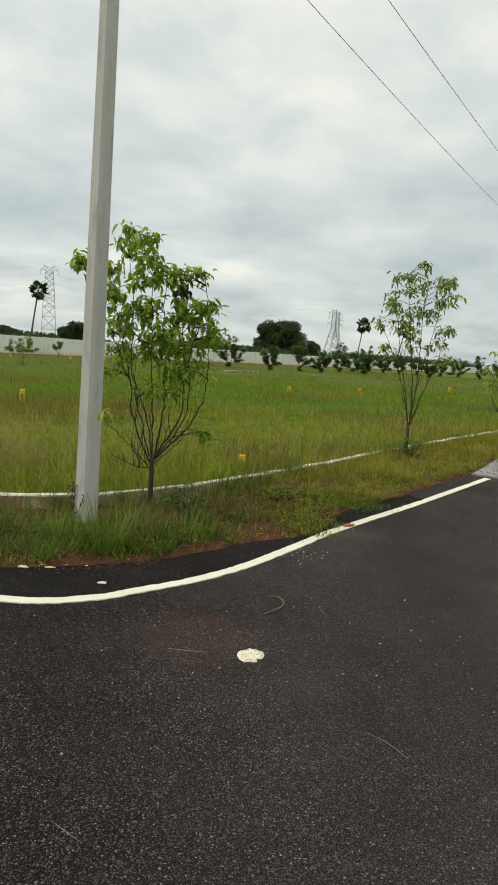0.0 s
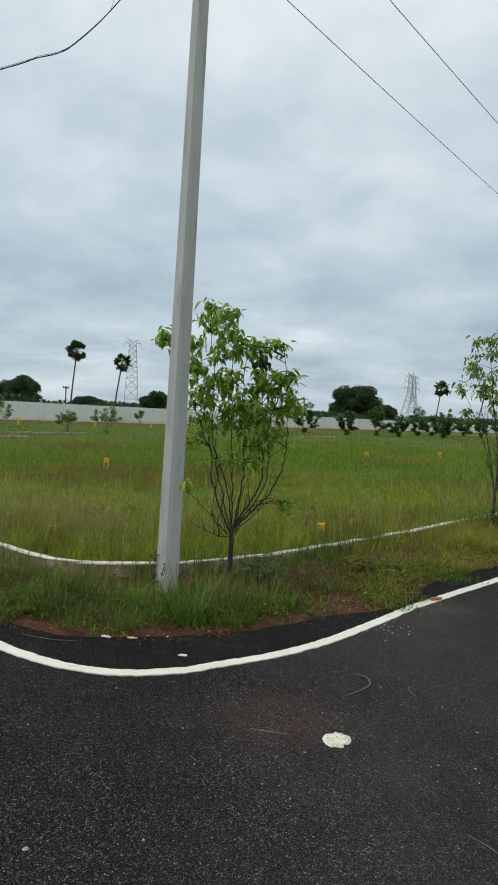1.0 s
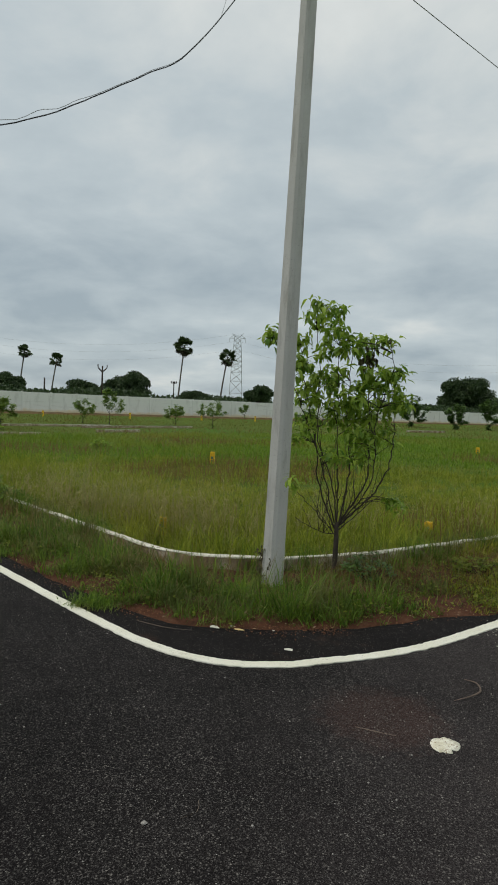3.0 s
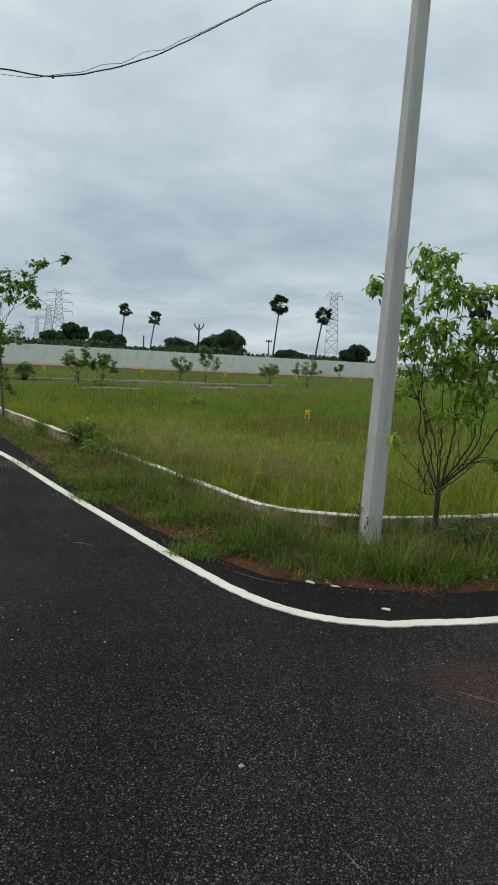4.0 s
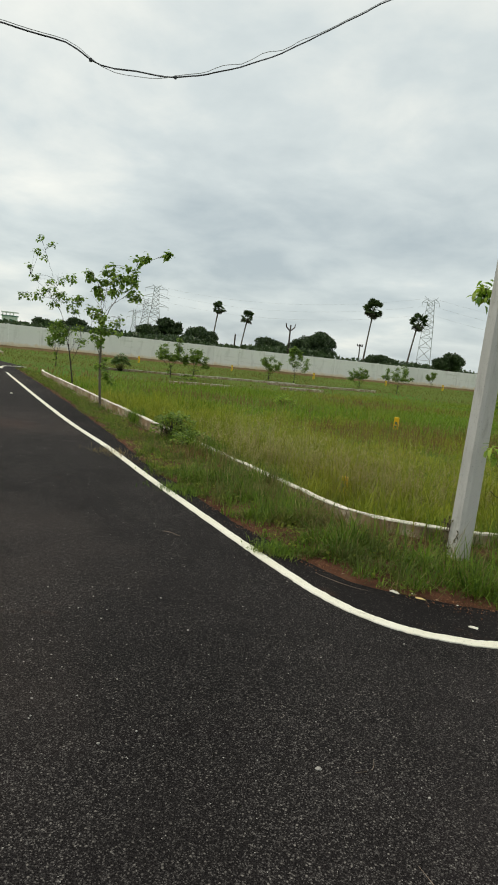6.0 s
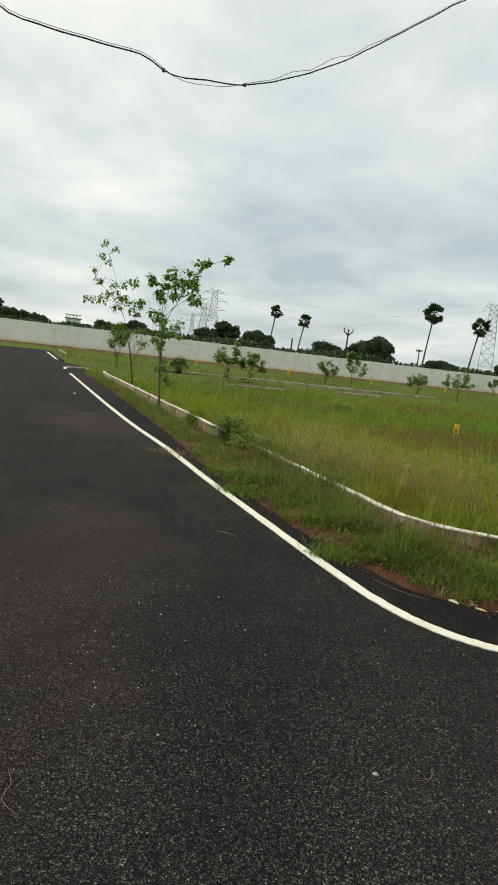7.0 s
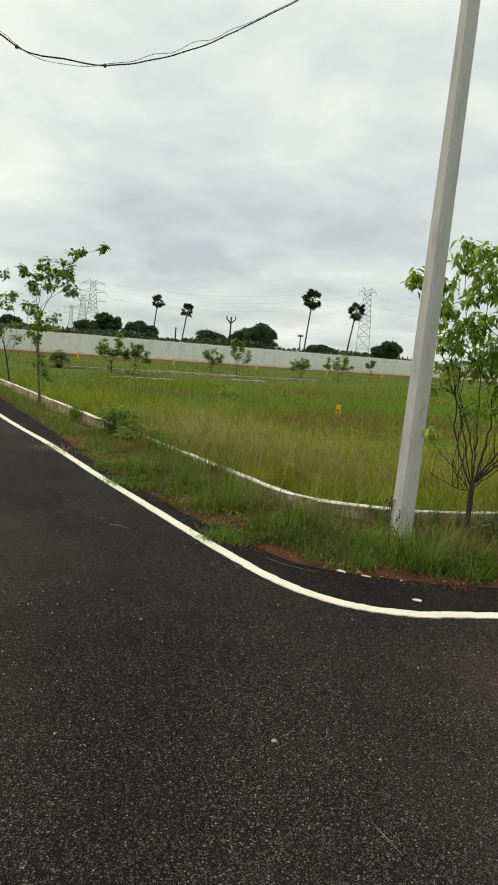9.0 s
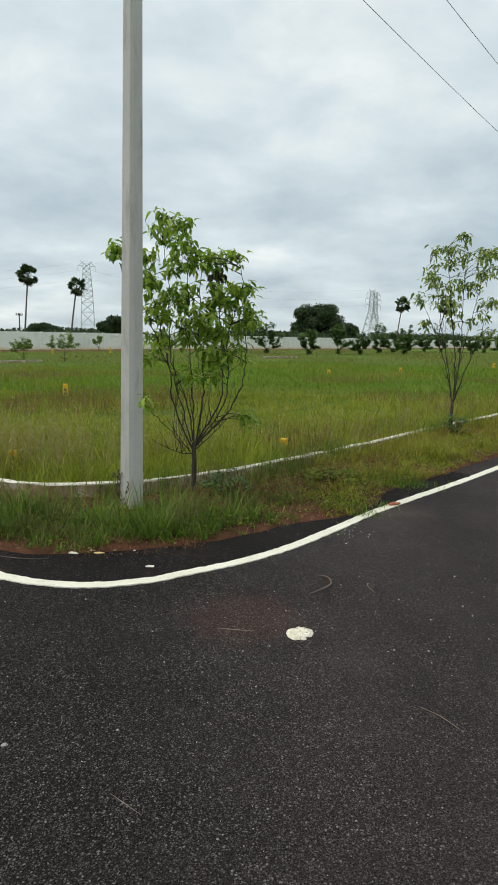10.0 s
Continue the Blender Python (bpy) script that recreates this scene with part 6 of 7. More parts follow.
def build_gravel():
    rnd = random.Random(23)
    outline = [(3.3, 10.1), (3.65, 10.7), (4.3, 11.9), (5.6, 13.9), (7.5, 16.4), (12, 22.6), (16.5, 19.0), (11, 11.3), (8.6, 7.1), (5.5, 9.0)]
    tagged(new("road", slab("road", outline, 0.02, 0.2, M_GRAVEL)), "unpaved stretch of road of grey crushed stone", "road", kind="structure")
    bm = bmesh.new()
    bmesh.ops.create_icosphere(bm, subdivisions=1, radius=1.0)
    unit = np.array([v.co[:] for v in bm.verts])
    utri = np.array([[v.index for v in q.verts] for q in bm.faces])
    bm.free()
    xy = np.random.RandomState(2).uniform((3.2, 9.5), (9.0, 17.5), (9000, 2))
    xy = xy[inside(xy, np.array(outline))][:3000]
    co = [unit * np.array([rnd.uniform(0.6, 1.3), rnd.uniform(0.6, 1.3), rnd.uniform(0.5, 1)]) * rnd.uniform(0.008, 0.022) + np.array([x, y, 0.03]) for x, y in xy]
    tris = [utri + i * len(unit) for i in range(len(xy))]
    tagged(new("gravel", tri_mesh("gravel", np.concatenate(co), np.concatenate(tris), M_GRAVEL)), "spread of grey crushed stone at the end of the asphalt", "gravel", kind="stuff")


build_gravel()


# ---- grass ----
def blades(name, xy, z0, height, width, lean, seed, mat, label, az=None):
    """Many curved blades of grass as one mesh: xy (n, 2), the other arrays (n)."""
    rs = np.random.RandomState(seed)
    n = len(xy)
    az = rs.uniform(0, 2 * np.pi, n) if az is None else az + rs.normal(0, 0.9, n)
    tilt = rs.uniform(0.0, 0.45, n) * min(lean, 1.3)
    curl = np.minimum(lean * rs.gamma(2.0, 0.42, n), 2.1)
    side = np.stack([-np.sin(az), np.cos(az)], 1)
    out = np.stack([np.cos(az), np.sin(az)], 1)
    a1, a2 = tilt + 0.25 * curl, np.minimum(tilt + 0.8 * curl, 2.2)
    r1, h1 = 0.55 * height * np.sin(a1), 0.55 * height * np.cos(a1)
    r2, h2 = r1 + 0.45 * height * np.sin(a2), np.maximum(h1 + 0.45 * height * np.cos(a2), 0.004)
    co = np.zeros((n, 5, 3))
    for k, (r, h, w) in enumerate(((0 * r1, 0 * h1, 0.8), (0 * r1, 0 * h1, -0.8), (r1, h1, 1.0), (r1, h1, -1.0), (r2, h2, 0.0))):
        co[:, k, :2] = xy + out * r[:, None] + side * (w * width / 2)[:, None]
        co[:, k, 2] = z0 + h
    tris = np.array([(0, 1, 3), (0, 3, 2), (2, 3, 4)])
    idx = (tris[None] + (np.arange(n) * 5)[:, None, None]).reshape(-1, 3)
    return tagged(new(name, tri_mesh(name, co.reshape(-1, 3), idx, mat)), label, "grass", kind="stuff")


def seed_stalks(name, xy, z0, height, seed, mat, label, thick=0.006, heads=6):
    """Upright stalks, each with short branches of seed near its tip."""
    rs = np.random.RandomState(seed)
    n = len(xy)
    az, ln = rs.uniform(0, 2 * np.pi, n), rs.gamma(2.0, 0.16, n) * height
    out = np.stack([np.cos(az), np.sin(az)], 1)
    co, tris = [], []

    def strip(p, q, w):
        """Thin triangles from p to q, widest at their foot."""
        d = (q - p)[:, :2]
        s = np.stack([-d[:, 1], d[:, 0]], 1)
        s = s / np.maximum(np.linalg.norm(s, axis=1), 1e-6)[:, None] * (w / 2)[:, None]
        a, b = p.copy(), p.copy()
        a[:, :2] += s
        b[:, :2] -= s
        base = sum(len(c) for c in co)
        co.append(np.stack([a, b, q], 1).reshape(-1, 3))
        tris.append(np.arange(len(p) * 3).reshape(-1, 3) + base)

    def at(t):
        return np.column_stack([xy + out * (ln * t * t)[:, None], z0 + height * t])

    strip(at(np.zeros(n)), at(np.full(n, 0.65)), np.full(n, thick))
    strip(at(np.full(n, 0.5)), at(np.ones(n)), np.full(n, thick * 0.8))
    for _ in range(heads):
        p = at(rs.uniform(0.55, 1.0, n))
        a, l = rs.uniform(0, 2 * np.pi, n), rs.uniform(0.03, 0.10, n)
        q = p + np.column_stack([np.cos(a) * l, np.sin(a) * l, rs.uniform(-0.2, 1.0, n) * l])
        strip(p, q, rs.uniform(0.6, 1.6, n) * thick)
    return tagged(new(name, tri_mesh(name, np.concatenate(co), np.concatenate(tris), mat)), label, "grass", kind="stuff")


def patchy(xy, scale, seed):
    """Smooth noise of 0..1 at places."""
    rs = np.random.RandomState(seed)
    out = np.zeros(len(xy))
    for k in range(5):
        a, ph = rs.uniform(0, 2 * np.pi), rs.uniform(0, 6.28, 2)
        f = scale * rs.uniform(0.6, 1.7)
        u = xy[:, 0] * np.cos(a) + xy[:, 1] * np.sin(a)
        w = -xy[:, 0] * np.sin(a) + xy[:, 1] * np.cos(a)
        out += np.sin(u * f + ph[0] + 1.3 * np.sin(w * f * 0.7 + ph[1]))
    return np.clip(0.5 + out / 6, 0, 1)


def tufts(centres, per, radius, height, seed):
    """Blades in tufts: places, heights and outward turns."""
    rs = np.random.RandomState(seed)
    n = len(centres)
    idx = np.repeat(np.arange(n), per)
    a, r = rs.uniform(0, 2 * np.pi, n * per), np.sqrt(rs.uniform(0, 1, n * per))
    xy = centres[idx] + np.stack([np.cos(a), np.sin(a)], 1) * (r * radius[idx])[:, None]
    h = height[idx] * rs.uniform(0.45, 1.1, n * per) * (1 - 0.35 * r)
    return xy, h, a


def along_verge(n, rs, f):
    u = rs.uniform(0, 1, n) * (N_VERGE - 1)
    lo = np.clip(u.astype(int), 0, N_VERGE - 2)
    fr = (u - lo)[:, None]
    e = VERGE_E[lo] * (1 - fr) + VERGE_E[lo + 1] * fr
    k = VERGE_M[lo] * (1 - fr) + VERGE_M[lo + 1] * fr
    xy = e * (1 - f[:, None]) + k * f[:, None]
    return xy, f * np.hypot(*(k - e).T)


BARE = [(-0.05, 5.95, 0.38), (-3.91, 5.32, 0.16), (-3.38, 5.06, 0.18), (-3.0, 5.0, 0.20), (-2.36, 4.66, 0.20), (-2.04, 4.70, 0.20), (-1.31, 4.68, 0.24), (-0.9, 4.82, 0.15), (0.9, 7.4, 0.15), (-14.7, 11.6, 0.4), (-9.3, 8.5, 0.3), (-22.8, 16.6, 0.9)]
CREEP = [(-4.75, 5.74, 0.26), (-2.80, 4.66, 0.16), (-5.5, 6.30, 0.22), (0.35, 6.35, 0.3), (1.1, 7.4, 0.25)]


BROWN = [(-0.3, 6.7, 0.45), (0.3, 7.5, 0.4), (0.9, 8.3, 0.35), (-6.1, 7.6, 0.5), (-2.9, 6.0, 0.26), (-4.5, 6.80, 0.22), (-5.3, 7.2, 0.25), (-1.0, 6.0, 0.42), (-0.55, 6.45, 0.35), (-2.3, 5.85, 0.32), (-3.7, 6.3, 0.25), (1.2, 9.2, 0.35)]


def near_any(xy, spots):
    out = np.zeros(len(xy))
    for x, y, r in spots:
        out = np.maximum(out, np.exp(-((np.hypot(xy[:, 0] - x, xy[:, 1] - y) / r) ** 2)))
    return out


def clear_foot(xy, f):
    """Little grows at the kerb's foot along the straight road and round the pole."""
    round_pole = np.clip((xy[:, 0] + 3.3) / 0.3, 0, 1) * np.clip((-0.9 - xy[:, 0]) / 0.3, 0, 1) * np.clip((f - 0.6) / 0.15, 0, 1)
    return (1 - 0.85 * np.clip((-7.7 - xy[:, 0]) / 0.5, 0, 1) * np.clip((f - 0.45) / 0.2, 0, 1)) * (1 - 0.75 * round_pole)


def verge_grass():
    rs = np.random.RandomState(31)
    n = 11500
    edge_f = rs.uniform(0.0, 0.97, n)
    centres, edge = along_verge(n, rs, edge_f)
    p, p2 = patchy(centres, 2.2, 1), patchy(centres, 6.0, 2)
    side_road = np.clip((centres[:, 0] + 0.3) / 0.8, 0, 1)
    bare = np.clip((edge + 0.09 - 0.24 * p) / 0.14, 0.0, 1)
    keep = rs.uniform(0, 1, n) < bare * (0.25 + 0.75 * np.clip(p2 * 2.2 - 0.45, 0, 1)) * (1 - 0.8 * near_any(centres, BARE)) * (1 - 0.65 * near_any(centres, BROWN)) * (1 + 0.15 * side_road) * clear_foot(centres, edge_f)
    centres, p, p2, edge, side_road = centres[keep], p[keep], p2[keep], edge[keep], side_road[keep]
    n = len(centres)
    lush = near_any(centres, [(-2.4, 5.5, 0.5), (-3.0, 5.7, 0.5), (-2.2, 5.1, 0.6), (-1.3, 5.15, 0.6), (-4.3, 5.95, 0.7), (-4.6, 6.2, 0.6), (-0.6, 5.45, 0.35), (1.7, 9.2, 0.5), (-3.2, 5.6, 0.5)])
    h = rs.gamma(3.0, 0.33, n) * (0.06 + 0.10 * p2 + 0.16 * lush) * np.clip(0.5 + edge / 0.5, 0.5, 1.15) * np.where(centres[:, 0] < -7.4, 0.55, 1.0)
    xy, hh, az = tufts(centres, 22, rs.uniform(0.02, 0.12, n), h, 3)
    m = len(xy)
    for mask, mat, label in ((xy[:, 0] < 0.0, M_GRASS_VERGE, "uneven tufts of green grass growing on the soil verge"), (xy[:, 0] >= 0.0, M_GRASS_SIDE, "low olive grass on the verge of the other road")):
        k = mask.sum()
        blades("verge_grass", xy[mask], np.full(k, 0.0), np.minimum(hh[mask], 0.55), rs.uniform(0.003, 0.010, k), 1.6, 1, mat, label, az=az[mask])
    pick = rs.uniform(0, 1, m) < 0.045
    blades("dry_grass", xy[pick], np.full(pick.sum(), 0.0), hh[pick] * 1.2 + 0.06, rs.uniform(0.0025, 0.006, pick.sum()), 1.6, 2, M_STRAW, "dry straw-coloured stalks among the verge grass")
    # low broad-leaved weeds that cover the soil
    rnd = random.Random(32)
    q = 6400
    edge_f = rs.uniform(0.02, 0.97, q)
    spots, edge = along_verge(q, rs, edge_f)
    cover = clear_foot(spots, edge_f) * np.clip((edge + 0.05 + 0.14 * np.clip((spots[:, 0] - 0.2) / 0.6, 0, 1) - 0.2 * patchy(spots, 2.6, 21)) / 0.12, 0, 1) * (0.22 + 0.6 * np.clip((spots[:, 0] + 0.6) / 0.8, 0, 1) + 0.4 * (patchy(spots, 3.1, 22) > 0.6)) + 0.9 * near_any(spots, CREEP)
    spots = spots[rs.uniform(0, 1, q) < cover * (1 - 0.75 * near_any(spots, BARE))]
    turns = []
    for x, y in spots:
        top = rnd.uniform(0.02, 0.14)
        for i in range(9):
            r, a = 0.07 * math.sqrt(rnd.random()), rnd.uniform(0, 360)
            z = top * rnd.uniform(0.3, 1.0)
            turns.append(pose(x + r * math.cos(a), y + r * math.sin(a), z + 0.012, rnd.uniform(-30, 30), rnd.uniform(-40, 10), rnd.uniform(0, 360)) @ Matrix.Scale(rnd.uniform(0.5, 1.3), 4))
    tagged(new("verge_weeds", leaves_mesh("verge_weeds", turns, leaf_shape(0.031, 0.019, 0.5), M_LEAF_WEED)), "low bright broad-leaved weeds over the verge soil", "weeds", kind="stuff")
    # bright creeping growth that runs out over the asphalt's edge
    xy = np.concatenate([np.stack([rs.normal(x, r * 0.7, 700), rs.normal(y - 0.05, r * 0.5, 700)], 1) for x, y, r in CREEP])
    m = len(xy)
    blades("creeping_grass", xy, np.full(m, 0.002), rs.uniform(0.03, 0.12, m), rs.uniform(0.004, 0.009, m), 1.7, 36, M_GRASS_VERGE, "creeping grass running over the asphalt's edge")
    # the stretch beside the gravel
    patch = np.array([(3.3, 10.3), (4.3, 12.1), (6.5, 15.2), (10.8, 21), (10.0, 21.7), (5.6, 15.8), (2.8, 12.0), (2.2, 11.0)])
    centres = rs.uniform((2.2, 10.0), (11, 22), (5200, 2))
    centres = centres[inside(centres, patch)]
    n = len(centres)
    xy, hh, az = tufts(centres, 30, rs.uniform(0.05, 0.16, n), rs.gamma(4.0, 0.25, n) * 0.17, 33)
    m = len(xy)
    blades("verge_grass", xy, np.full(m, 0.0), hh, rs.uniform(0.005, 0.012, m), 1.3, 34, M_GRASS_SIDE, "low olive grass on the verge beside the gravel", az=az)
    # short sparse growth
    q = 24000
    edge_f = rs.uniform(0.03, 0.99, q)
    xy, edge = along_verge(q, rs, edge_f)
    keep = rs.uniform(0, 1, q) < clear_foot(xy, edge_f) * np.clip(edge / 0.35 + 0.6 * np.clip((xy[:, 0] - 0.2) / 0.6, 0, 1), 0.06, 1) * (1 - 0.8 * near_any(xy, BARE))
    xy = xy[keep]
    for mask, mat in ((xy[:, 0] < -0.2, M_GRASS_VERGE), (xy[:, 0] >= -0.2, M_GRASS_SIDE)):
        k = mask.sum()
        blades("short_grass", xy[mask], np.full(k, 0.0), rs.uniform(0.03, 0.15, k), rs.uniform(0.003, 0.009, k), 1.4, 7, mat, "short sparse grass on the red soil verge")
    # russet seed grass in patches and along the kerb
    q = 30000
    xy, edge = along_verge(q, rs, rs.uniform(0.25, 0.98, q))
    keep = rs.uniform(0, 1, q) < 0.95 * near_any(xy, BROWN) + 0.10 * (patchy(xy, 3.5, 12) > 0.5) * (xy[:, 0] > -7.8)
    xy = xy[keep]
    m = len(xy)
    blades("reddish_grass", xy, np.full(m, 0.0), rs.uniform(0.08, 0.34, m), rs.uniform(0.002, 0.006, m), 1.2, 9, M_RUSSET, "russet seeding grass along the kerb")
    # dry grass stems leaning over the verge here and there
    xy, edge = along_verge(420, rs, rs.uniform(0.2, 0.95, 420))
    xy = xy[xy[:, 0] > -7]
    seed_stalks("verge_stalks", xy, np.full(len(xy), 0.0), rs.uniform(0.2, 0.5, len(xy)), 35, M_STALK, "dry seeding stalks standing in the verge grass", 0.004, 5)
    # growth hanging over the kerb from both its sides
    line = np.array([tuple(k)[:2] for k in KERB_NEAR])
    nrm = np.array([tuple(k)[:2] for k in sides_of(KERB_NEAR)])
    i = rs.randint(0, len(line) - 1, 60000)
    xy = line[i] + (line[i + 1] - line[i]) * rs.uniform(0, 1, len(i))[:, None]
    hide = near_any(xy, [(-6.3, 7.95, 0.95), (-7.2, 8.4, 0.5), (-5.4, 7.4, 0.3), (-4.1, 6.7, 0.25), (0.35, 8.5, 0.3), (2.2, 11.2, 0.4), (-9.6, 9.7, 0.3)])
    keep = rs.uniform(0, 1, len(i)) < 0.9 * hide + 0.30 * (patchy(xy, 2.7, 51) > 0.60) * (xy[:, 0] > -7.9)
    i, xy = i[keep], xy[keep]
    m = len(xy)
    sgn = np.where(rs.uniform(0, 1, m) < 0.5, -1.0, 1.0)
    xy = xy + nrm[i] * (sgn * rs.uniform(0.065, 0.16, m))[:, None]
    az = np.arctan2(-nrm[i][:, 1] * sgn, -nrm[i][:, 0] * sgn)
    blades("kerb_grass", xy, np.full(m, 0.0), rs.uniform(0.18, 0.42, m), rs.uniform(0.003, 0.009, m), 0.9, 52, M_GRASS_VERGE, "unkempt grass hanging over the plot kerb", az=az)


def kerb_foot():
    """Low growth that hides the kerb's face along the other road."""
    rs = np.random.RandomState(54)
    line = np.array([tuple(k)[:2] for k in KERB_NEAR])
    nrm = np.array([tuple(k)[:2] for k in sides_of(KERB_NEAR)])
    i = rs.randint(0, len(line) - 1, 40000)
    i = i[(line[i][:, 0] > -5.5) & (line[i][:, 0] < 8)]
    xy = line[i] + (line[i + 1] - line[i]) * rs.uniform(0, 1, len(i))[:, None] - nrm[i] * rs.uniform(0.06, 0.26, len(i))[:, None]
    xy = xy[(xy[:, 0] > 0.1) | ((patchy(xy, 3.0, 57) > rs.uniform(0.2, 0.8, len(xy))) & ((xy[:, 0] < -3.2) | (xy[:, 0] > -1.0)))]
    for mask, mat in ((xy[:, 0] > 0.1, M_GRASS_SIDE), (xy[:, 0] <= 0.1, M_GRASS_VERGE)):
        m = mask.sum()
        blades("kerb_grass", xy[mask], np.full(m, 0.0), rs.gamma(4.0, 0.25, m) * 0.18, rs.uniform(0.003, 0.009, m), 1.1, 55, mat, "low grass along the foot of the kerb")
    tuft = np.stack([rs.normal(-0.36, 0.10, 260), rs.normal(9.40, 0.05, 260)], 1)
    blades("meadow_grass", tuft, np.full(260, -0.08), rs.uniform(0.15, 0.27, 260), rs.uniform(0.005, 0.010, 260), 0.7, 56, M_GRASS_FIELD, "grass tuft before a marker stone")


FIELD_POLY = np.array([tuple(p)[:2] for p in KERB])


def field_points(count, lo, hi, seed, power=1.0):
    """Places in the plot, by bearing and distance from the crossing."""
    rs = np.random.RandomState(seed)
    b = rs.uniform(radians(-24), radians(68), count)
    r = lo + (hi - lo) * rs.uniform(0, 1, count) ** power
    xy = np.stack([-r * np.sin(b), r * np.cos(b)], 1)
    return xy, r


def meadow():
    rs = np.random.RandomState(41)
    # near the kerb: single blades
    xy, r = field_points(320000, 6.0, 20.0, 42, 0.85)
    keep = inside(xy, FIELD_POLY)
    xy, r = xy[keep], r[keep]
    n = len(xy)
    p, q = patchy(xy, 1.3, 4), patchy(xy, 4.5, 14)
    keep = rs.uniform(0, 1, n) < (0.45 + 0.55 * np.clip(q * 2.5 - 0.6, 0, 1)) * (1 - 0.75 * near_any(xy, [(-3.60, 7.45, 0.32)]))
    xy, r, p, q = xy[keep], r[keep], p[keep], q[keep]
    n = len(xy)
    line = np.array([tuple(k)[:2] for k in KERB_NEAR])[::3]
    inward = np.min(np.hypot(xy[:, None, 0] - line[None, :, 0], xy[:, None, 1] - line[None, :, 1]), axis=1)
    h = rs.gamma(3.0, 0.33, n) * (0.13 + 0.20 * p) * (0.45 + 1.25 * q) * np.clip(1.15 - inward / 5.5, 0.38, 1.0)
    blades("meadow_grass", xy, np.full(n, -0.08), np.minimum(h, 0.8), rs.uniform(0.004, 0.013, n), 1.3, 5, M_GRASS_FIELD, "tall uneven meadow grass behind the kerb")
    pick = (rs.uniform(0, 1, n) < 0.014) & (patchy(xy, 0.9, 61) > 0.5)
    m = pick.sum()
    seed_stalks("seed_grass", xy[pick], np.full(m, -0.08), rs.uniform(0.28, 0.62, m), 6, M_STALK, "pale seed stalks standing above the meadow grass", 0.004, 4)
    # stands of pale tall stalks
    spots = [(-6.0, 8.1, 0.4), (-5.0, 7.6, 0.35), (-4.9, 8.3, 0.45), (-4.1, 7.9, 0.35), (-5.9, 9.0, 0.5), (-3.4, 7.6, 0.35), (-7.0, 10.0, 0.6), (-2.7, 8.2, 0.5), (0.4, 9.6, 0.6), (1.7, 11.4, 0.5), (-1.8, 9.0, 0.5), (3.4, 14.4, 0.6), (-2.9, 7.2, 0.25)]
    xy = np.concatenate([np.stack([rs.normal(x, r, 95), rs.normal(y, r * 0.6, 95)], 1) for x, y, r in spots])
    xy = xy[inside(xy, FIELD_POLY)]
    m = len(xy)
    seed_stalks("tall_stalks", xy, np.full(m, -0.08), rs.uniform(0.35, 0.95, m) * rs.uniform(0.7, 1.0, m), 16, M_STALK, "stands of tall pale seeding stalks in the meadow", 0.010, 8)
    # a thin haze of russet seed heads over parts of the meadow
    xy, r = field_points(90000, 7.0, 30.0, 45, 0.9)
    xy = xy[inside(xy, FIELD_POLY)]
    xy = xy[rs.uniform(0, 1, len(xy)) < np.clip(patchy(xy, 0.45, 71) * 3 - 1.75, 0, 0.45)]
    m = len(xy)
    blades("russet_grass", xy, np.full(m, -0.08), rs.uniform(0.25, 0.5, m), rs.uniform(0.003, 0.010, m), 0.7, 46, M_RUSSET, "thin russet seed heads over the meadow grass")
    # middle distance: coarser blades
    xy, r = field_points(170000, 18.0, 48.0, 43, 0.9)
    keep = inside(xy, FIELD_POLY)
    xy, r = xy[keep], r[keep]
    n = len(xy)
    h = rs.gamma(4.0, 0.25, n) * (0.08 + 0.15 * patchy(xy, 0.5, 7))
    blades("meadow_grass", xy, np.full(n, -0.08), h, rs.uniform(0.012, 0.03, n), 1.3, 8, M_GRASS_FAR, "low green meadow grass in the middle of the plot")
    # far: tufts up to the wall
    xy, r = field_points(190000, 24.0, 125.0, 44, 0.8)
    side = (xy - np.array(WALL_AT[:2])) @ np.array([WALL_DIR.y, -WALL_DIR.x])
    keep = (side > 0.3) & ((side > 1.4) | (patchy(xy, 0.5, 88) > 0.42)) & ~(inside(xy, FIELD_POLY) & (r < 46))
    over = xy @ np.array(ACROSS[:2])
    keep &= ~((over > -2.1) & (over < 3.0))
    xy, r = xy[keep], r[keep]
    n = len(xy)
    h = rs.gamma(4.0, 0.25, n) * (0.05 + 0.10 * patchy(xy, 0.35, 9))
    blades("meadow_grass", xy, np.full(n, -0.08), h, rs.uniform(0.02, 0.05, n), 1.4, 10, M_GRASS_WASTE, "far short grass reaching to the boundary wall")
    # the verge on the other side of the straight road
    a, o = rs.uniform(8, 53, 26000), -2.0 - rs.uniform(0, 2.4, 26000)
    xy = a[:, None] * np.array(ROAD[:2]) + o[:, None] * np.array(ACROSS[:2])
    blades("verge_grass", xy, np.full(len(xy), 0.0), rs.gamma(4.0, 0.25, len(xy)) * 0.28, rs.uniform(0.01, 0.03, len(xy)), 0.7, 12, M_GRASS_VERGE, "rank green grass along the road's other verge")


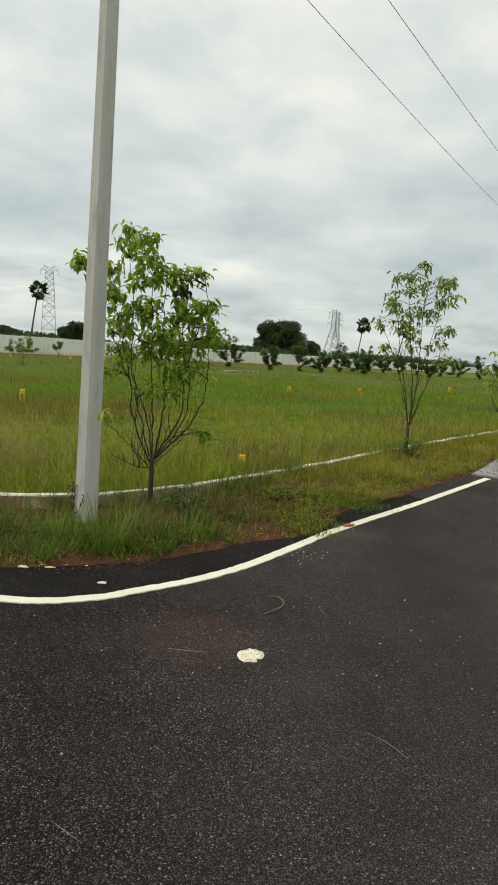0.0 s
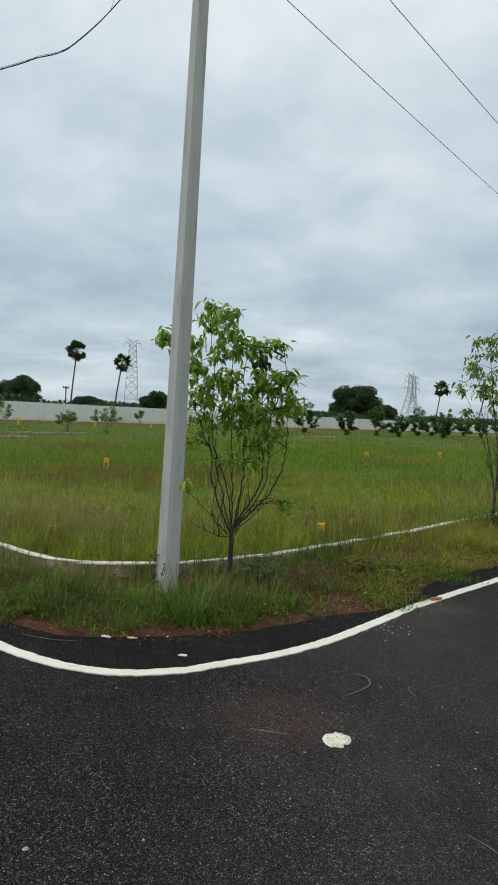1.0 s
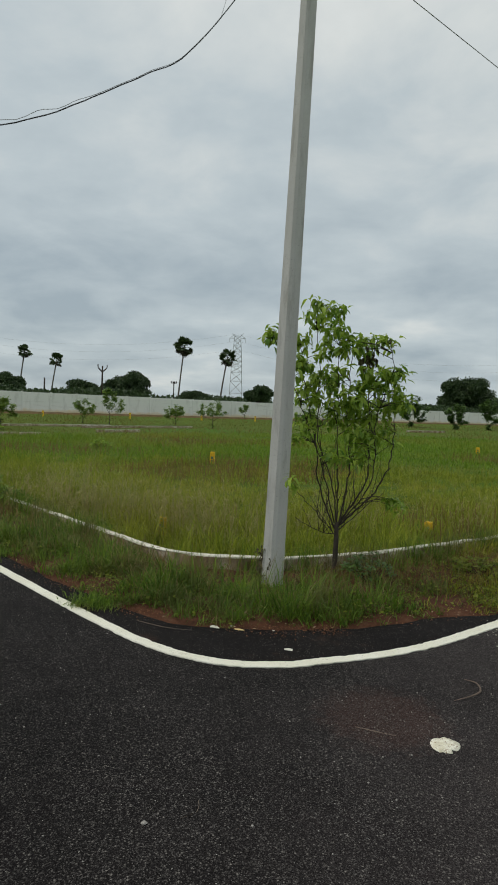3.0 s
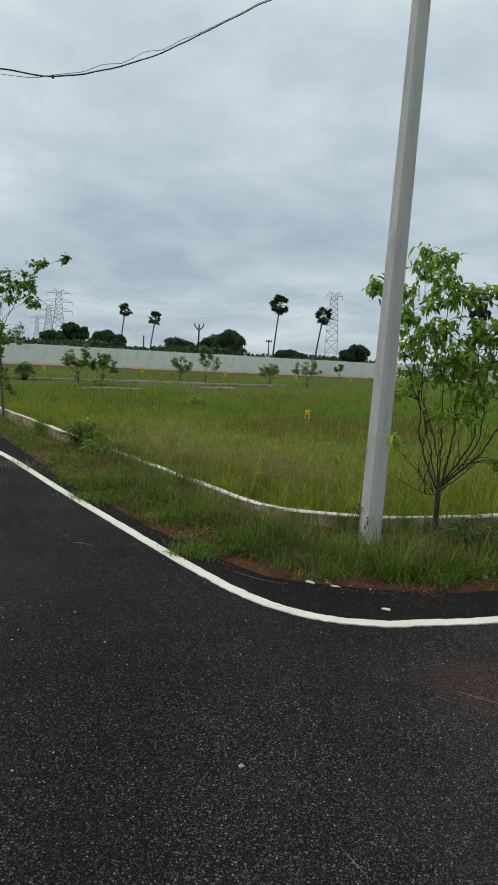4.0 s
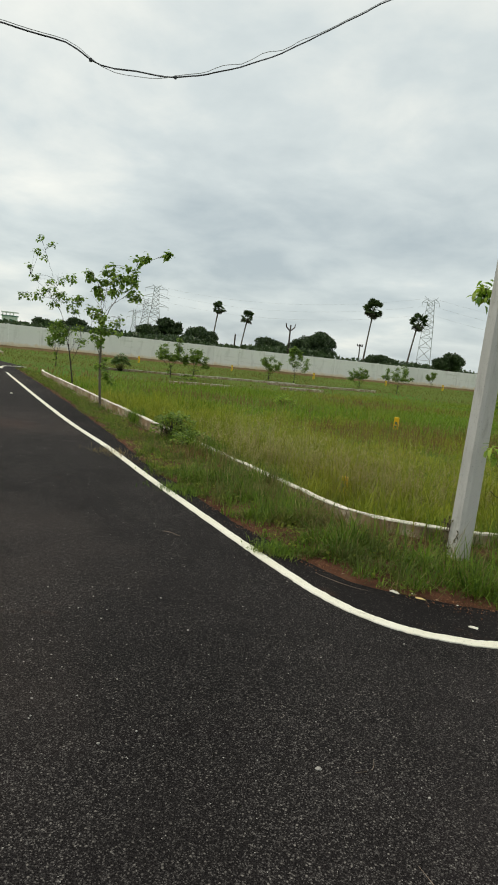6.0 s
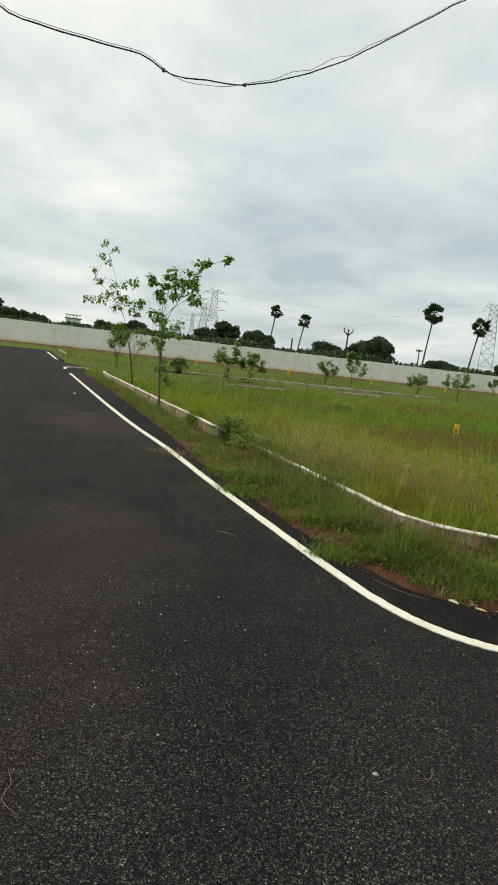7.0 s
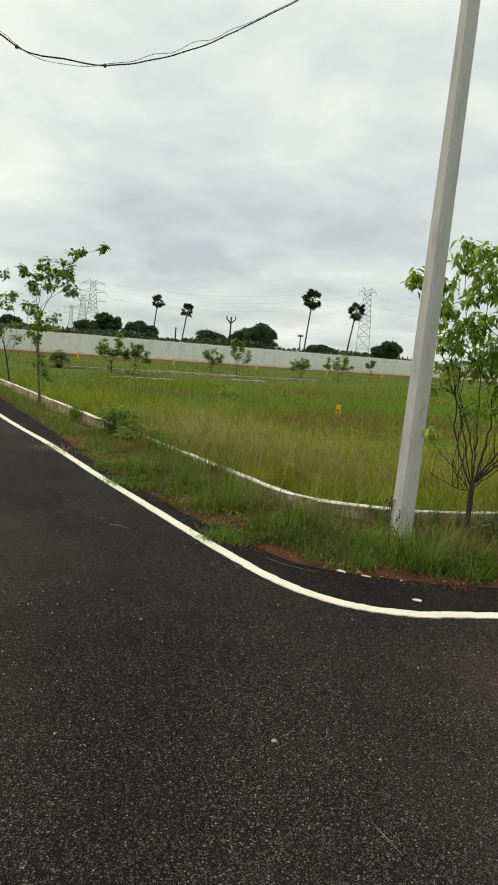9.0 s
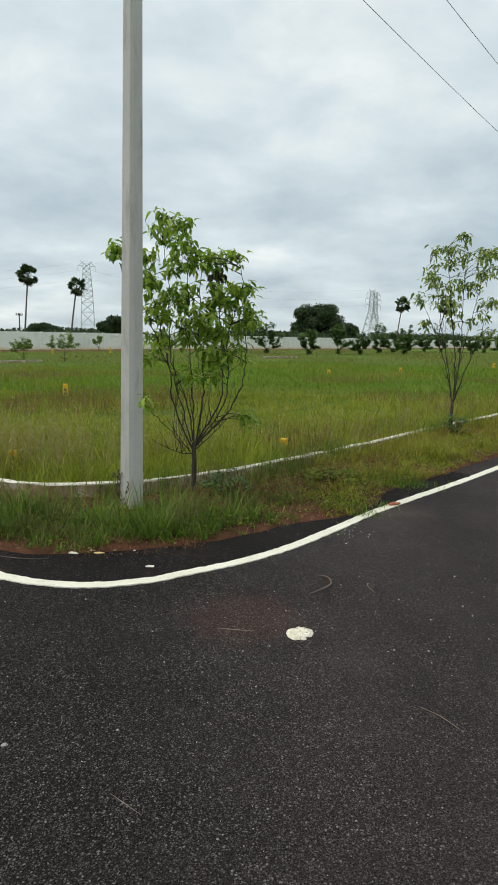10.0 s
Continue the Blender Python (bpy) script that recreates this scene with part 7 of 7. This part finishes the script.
def build_litter():
    """Dead leaves and straw on the soil's edge, grass spilling over the paint, flecks of paint."""
    rs = np.random.RandomState(77)
    rnd = random.Random(77)
    q = 3600
    xy, edge = along_verge(q, rs, rs.uniform(0.0, 0.5, q))
    keep = rs.uniform(0, 1, q) < np.clip(0.9 - edge / 0.45, 0.03, 0.9)
    xy = xy[keep]
    turns = [pose(x, y, 0.016 + rnd.uniform(0, 0.008), rnd.uniform(-20, 20), rnd.uniform(-20, 20), rnd.uniform(0, 360)) @ Matrix.Scale(rnd.uniform(0.35, 1.2), 4) for x, y in xy]
    tagged(new("leaf_litter", leaves_mesh("leaf_litter", turns, leaf_shape(0.032, 0.013, 0.2), M_LITTER)), "dead leaves and chaff on the soil's edge", "leaf litter", kind="stuff")
    # crumbs of red soil washed onto the asphalt's edge
    q = 5200
    xy, edge = along_verge(q, rs, rs.uniform(-0.05, 0.10, q))
    xy = xy[patchy(xy, 3.3, 66) > rs.uniform(0.3, 0.75, q)]
    xy = np.concatenate([xy] + [np.stack([rs.normal(x, r * 0.6, 260), rs.normal(y, r * 0.40, 260)], 1) for x, y, r in BARE[:8]])
    turns = [pose(x, y, 0.006 + rnd.uniform(0, 0.014), rnd.uniform(-40, 40), rnd.uniform(-40, 40), rnd.uniform(0, 360)) @ Matrix.Scale(rnd.uniform(0.4, 1.3), 4) for x, y in xy]
    tagged(new("soil_crumbs", leaves_mesh("soil_crumbs", turns, clump_leaf(0.013, 0.010), M_CRUMB)), "crumbs of red soil along the asphalt's edge", "soil", kind="stuff")
    spots = [ (0.60, 5.95, 0.11, 150), (-2.93, 4.50, 0.05, 70)]
    xy = np.concatenate([np.stack([rs.normal(x, r, n), rs.normal(y, r * 0.55, n)], 1) for x, y, r, n in spots])
    n = len(xy)
    blades("stray_grass", xy, np.full(n, 0.002), rs.uniform(0.02, 0.08, n), rs.uniform(0.003, 0.008, n), 2.6, 78, M_GRASS_VERGE, "stray grass creeping over the edge line")
    xy = np.stack([rs.normal(-6.95, 0.26, 130), rs.normal(6.62, 0.13, 130)], 1)
    blades("dry_wisps", xy, np.full(130, 0.004), rs.uniform(0.05, 0.16, 130), rs.uniform(0.003, 0.008, 130), 3.0, 79, M_STRAW, "dry grass wisps flattened across the edge line")
    co, tris = [], []
    for i in range(46):
        x, y = rnd.gauss(0.42, 0.12), rnd.gauss(5.42, 0.16)
        s, a = rnd.uniform(0.003, 0.009), rnd.uniform(0, 6.28)
        ring = [(x + s * math.cos(a + k * 1.57) * rnd.uniform(0.6, 1.2), y + s * math.sin(a + k * 1.57) * rnd.uniform(0.6, 1.2), 0.003) for k in range(4)]
        b = len(co)
        co += ring + [(x, y, 0.006)]
        tris += [(b + k, b + (k + 1) % 4, b + 4) for k in range(4)]
    tagged(new("paint_flecks", tri_mesh("paint_flecks", np.array(co), np.array(tris), M_LINE)), "small spilled flecks of white road paint", "paint flecks", kind="stuff")
    # a dark dry creeper on the pole's foot
    weed = thing("creeper", "dry dark creeper clinging to the foot of the concrete pole", "weed", at=tuple(POLE_AT), turn=POLE_TURN)
    turns = []
    for i in range(9):
        x, y = (rnd.uniform(-0.10, 0.06), -0.104) if i % 3 else (-0.098, rnd.uniform(-0.09, 0.05))
        pts, z = [(x, y - 0.02, 0.0)], 0.0
        for _ in range(4):
            z += rnd.uniform(0.05, 0.12)
            x, y = (x + rnd.uniform(-0.035, 0.035), y) if i % 3 else (x, y + rnd.uniform(-0.035, 0.035))
            pts.append((x, y, z))
        line = spline(pts, 0.03)
        part("stem", Tubes().add(line, 0.0024, 4).mesh("stem", M_TWIG), weed)
        for p in line[3::2]:
            for _ in range(2):
                turns.append(pose(p.x, p.y, p.z, rnd.uniform(0, 360), rnd.uniform(0, 360), rnd.uniform(0, 360)) @ Matrix.Scale(rnd.uniform(0.6, 1.3), 4))
    part("foliage", leaves_mesh("foliage", turns, leaf_shape(0.030, 0.014, 0.5), M_LEAF_CREEPER), weed)


verge_grass()
kerb_foot()
meadow()
build_litter()
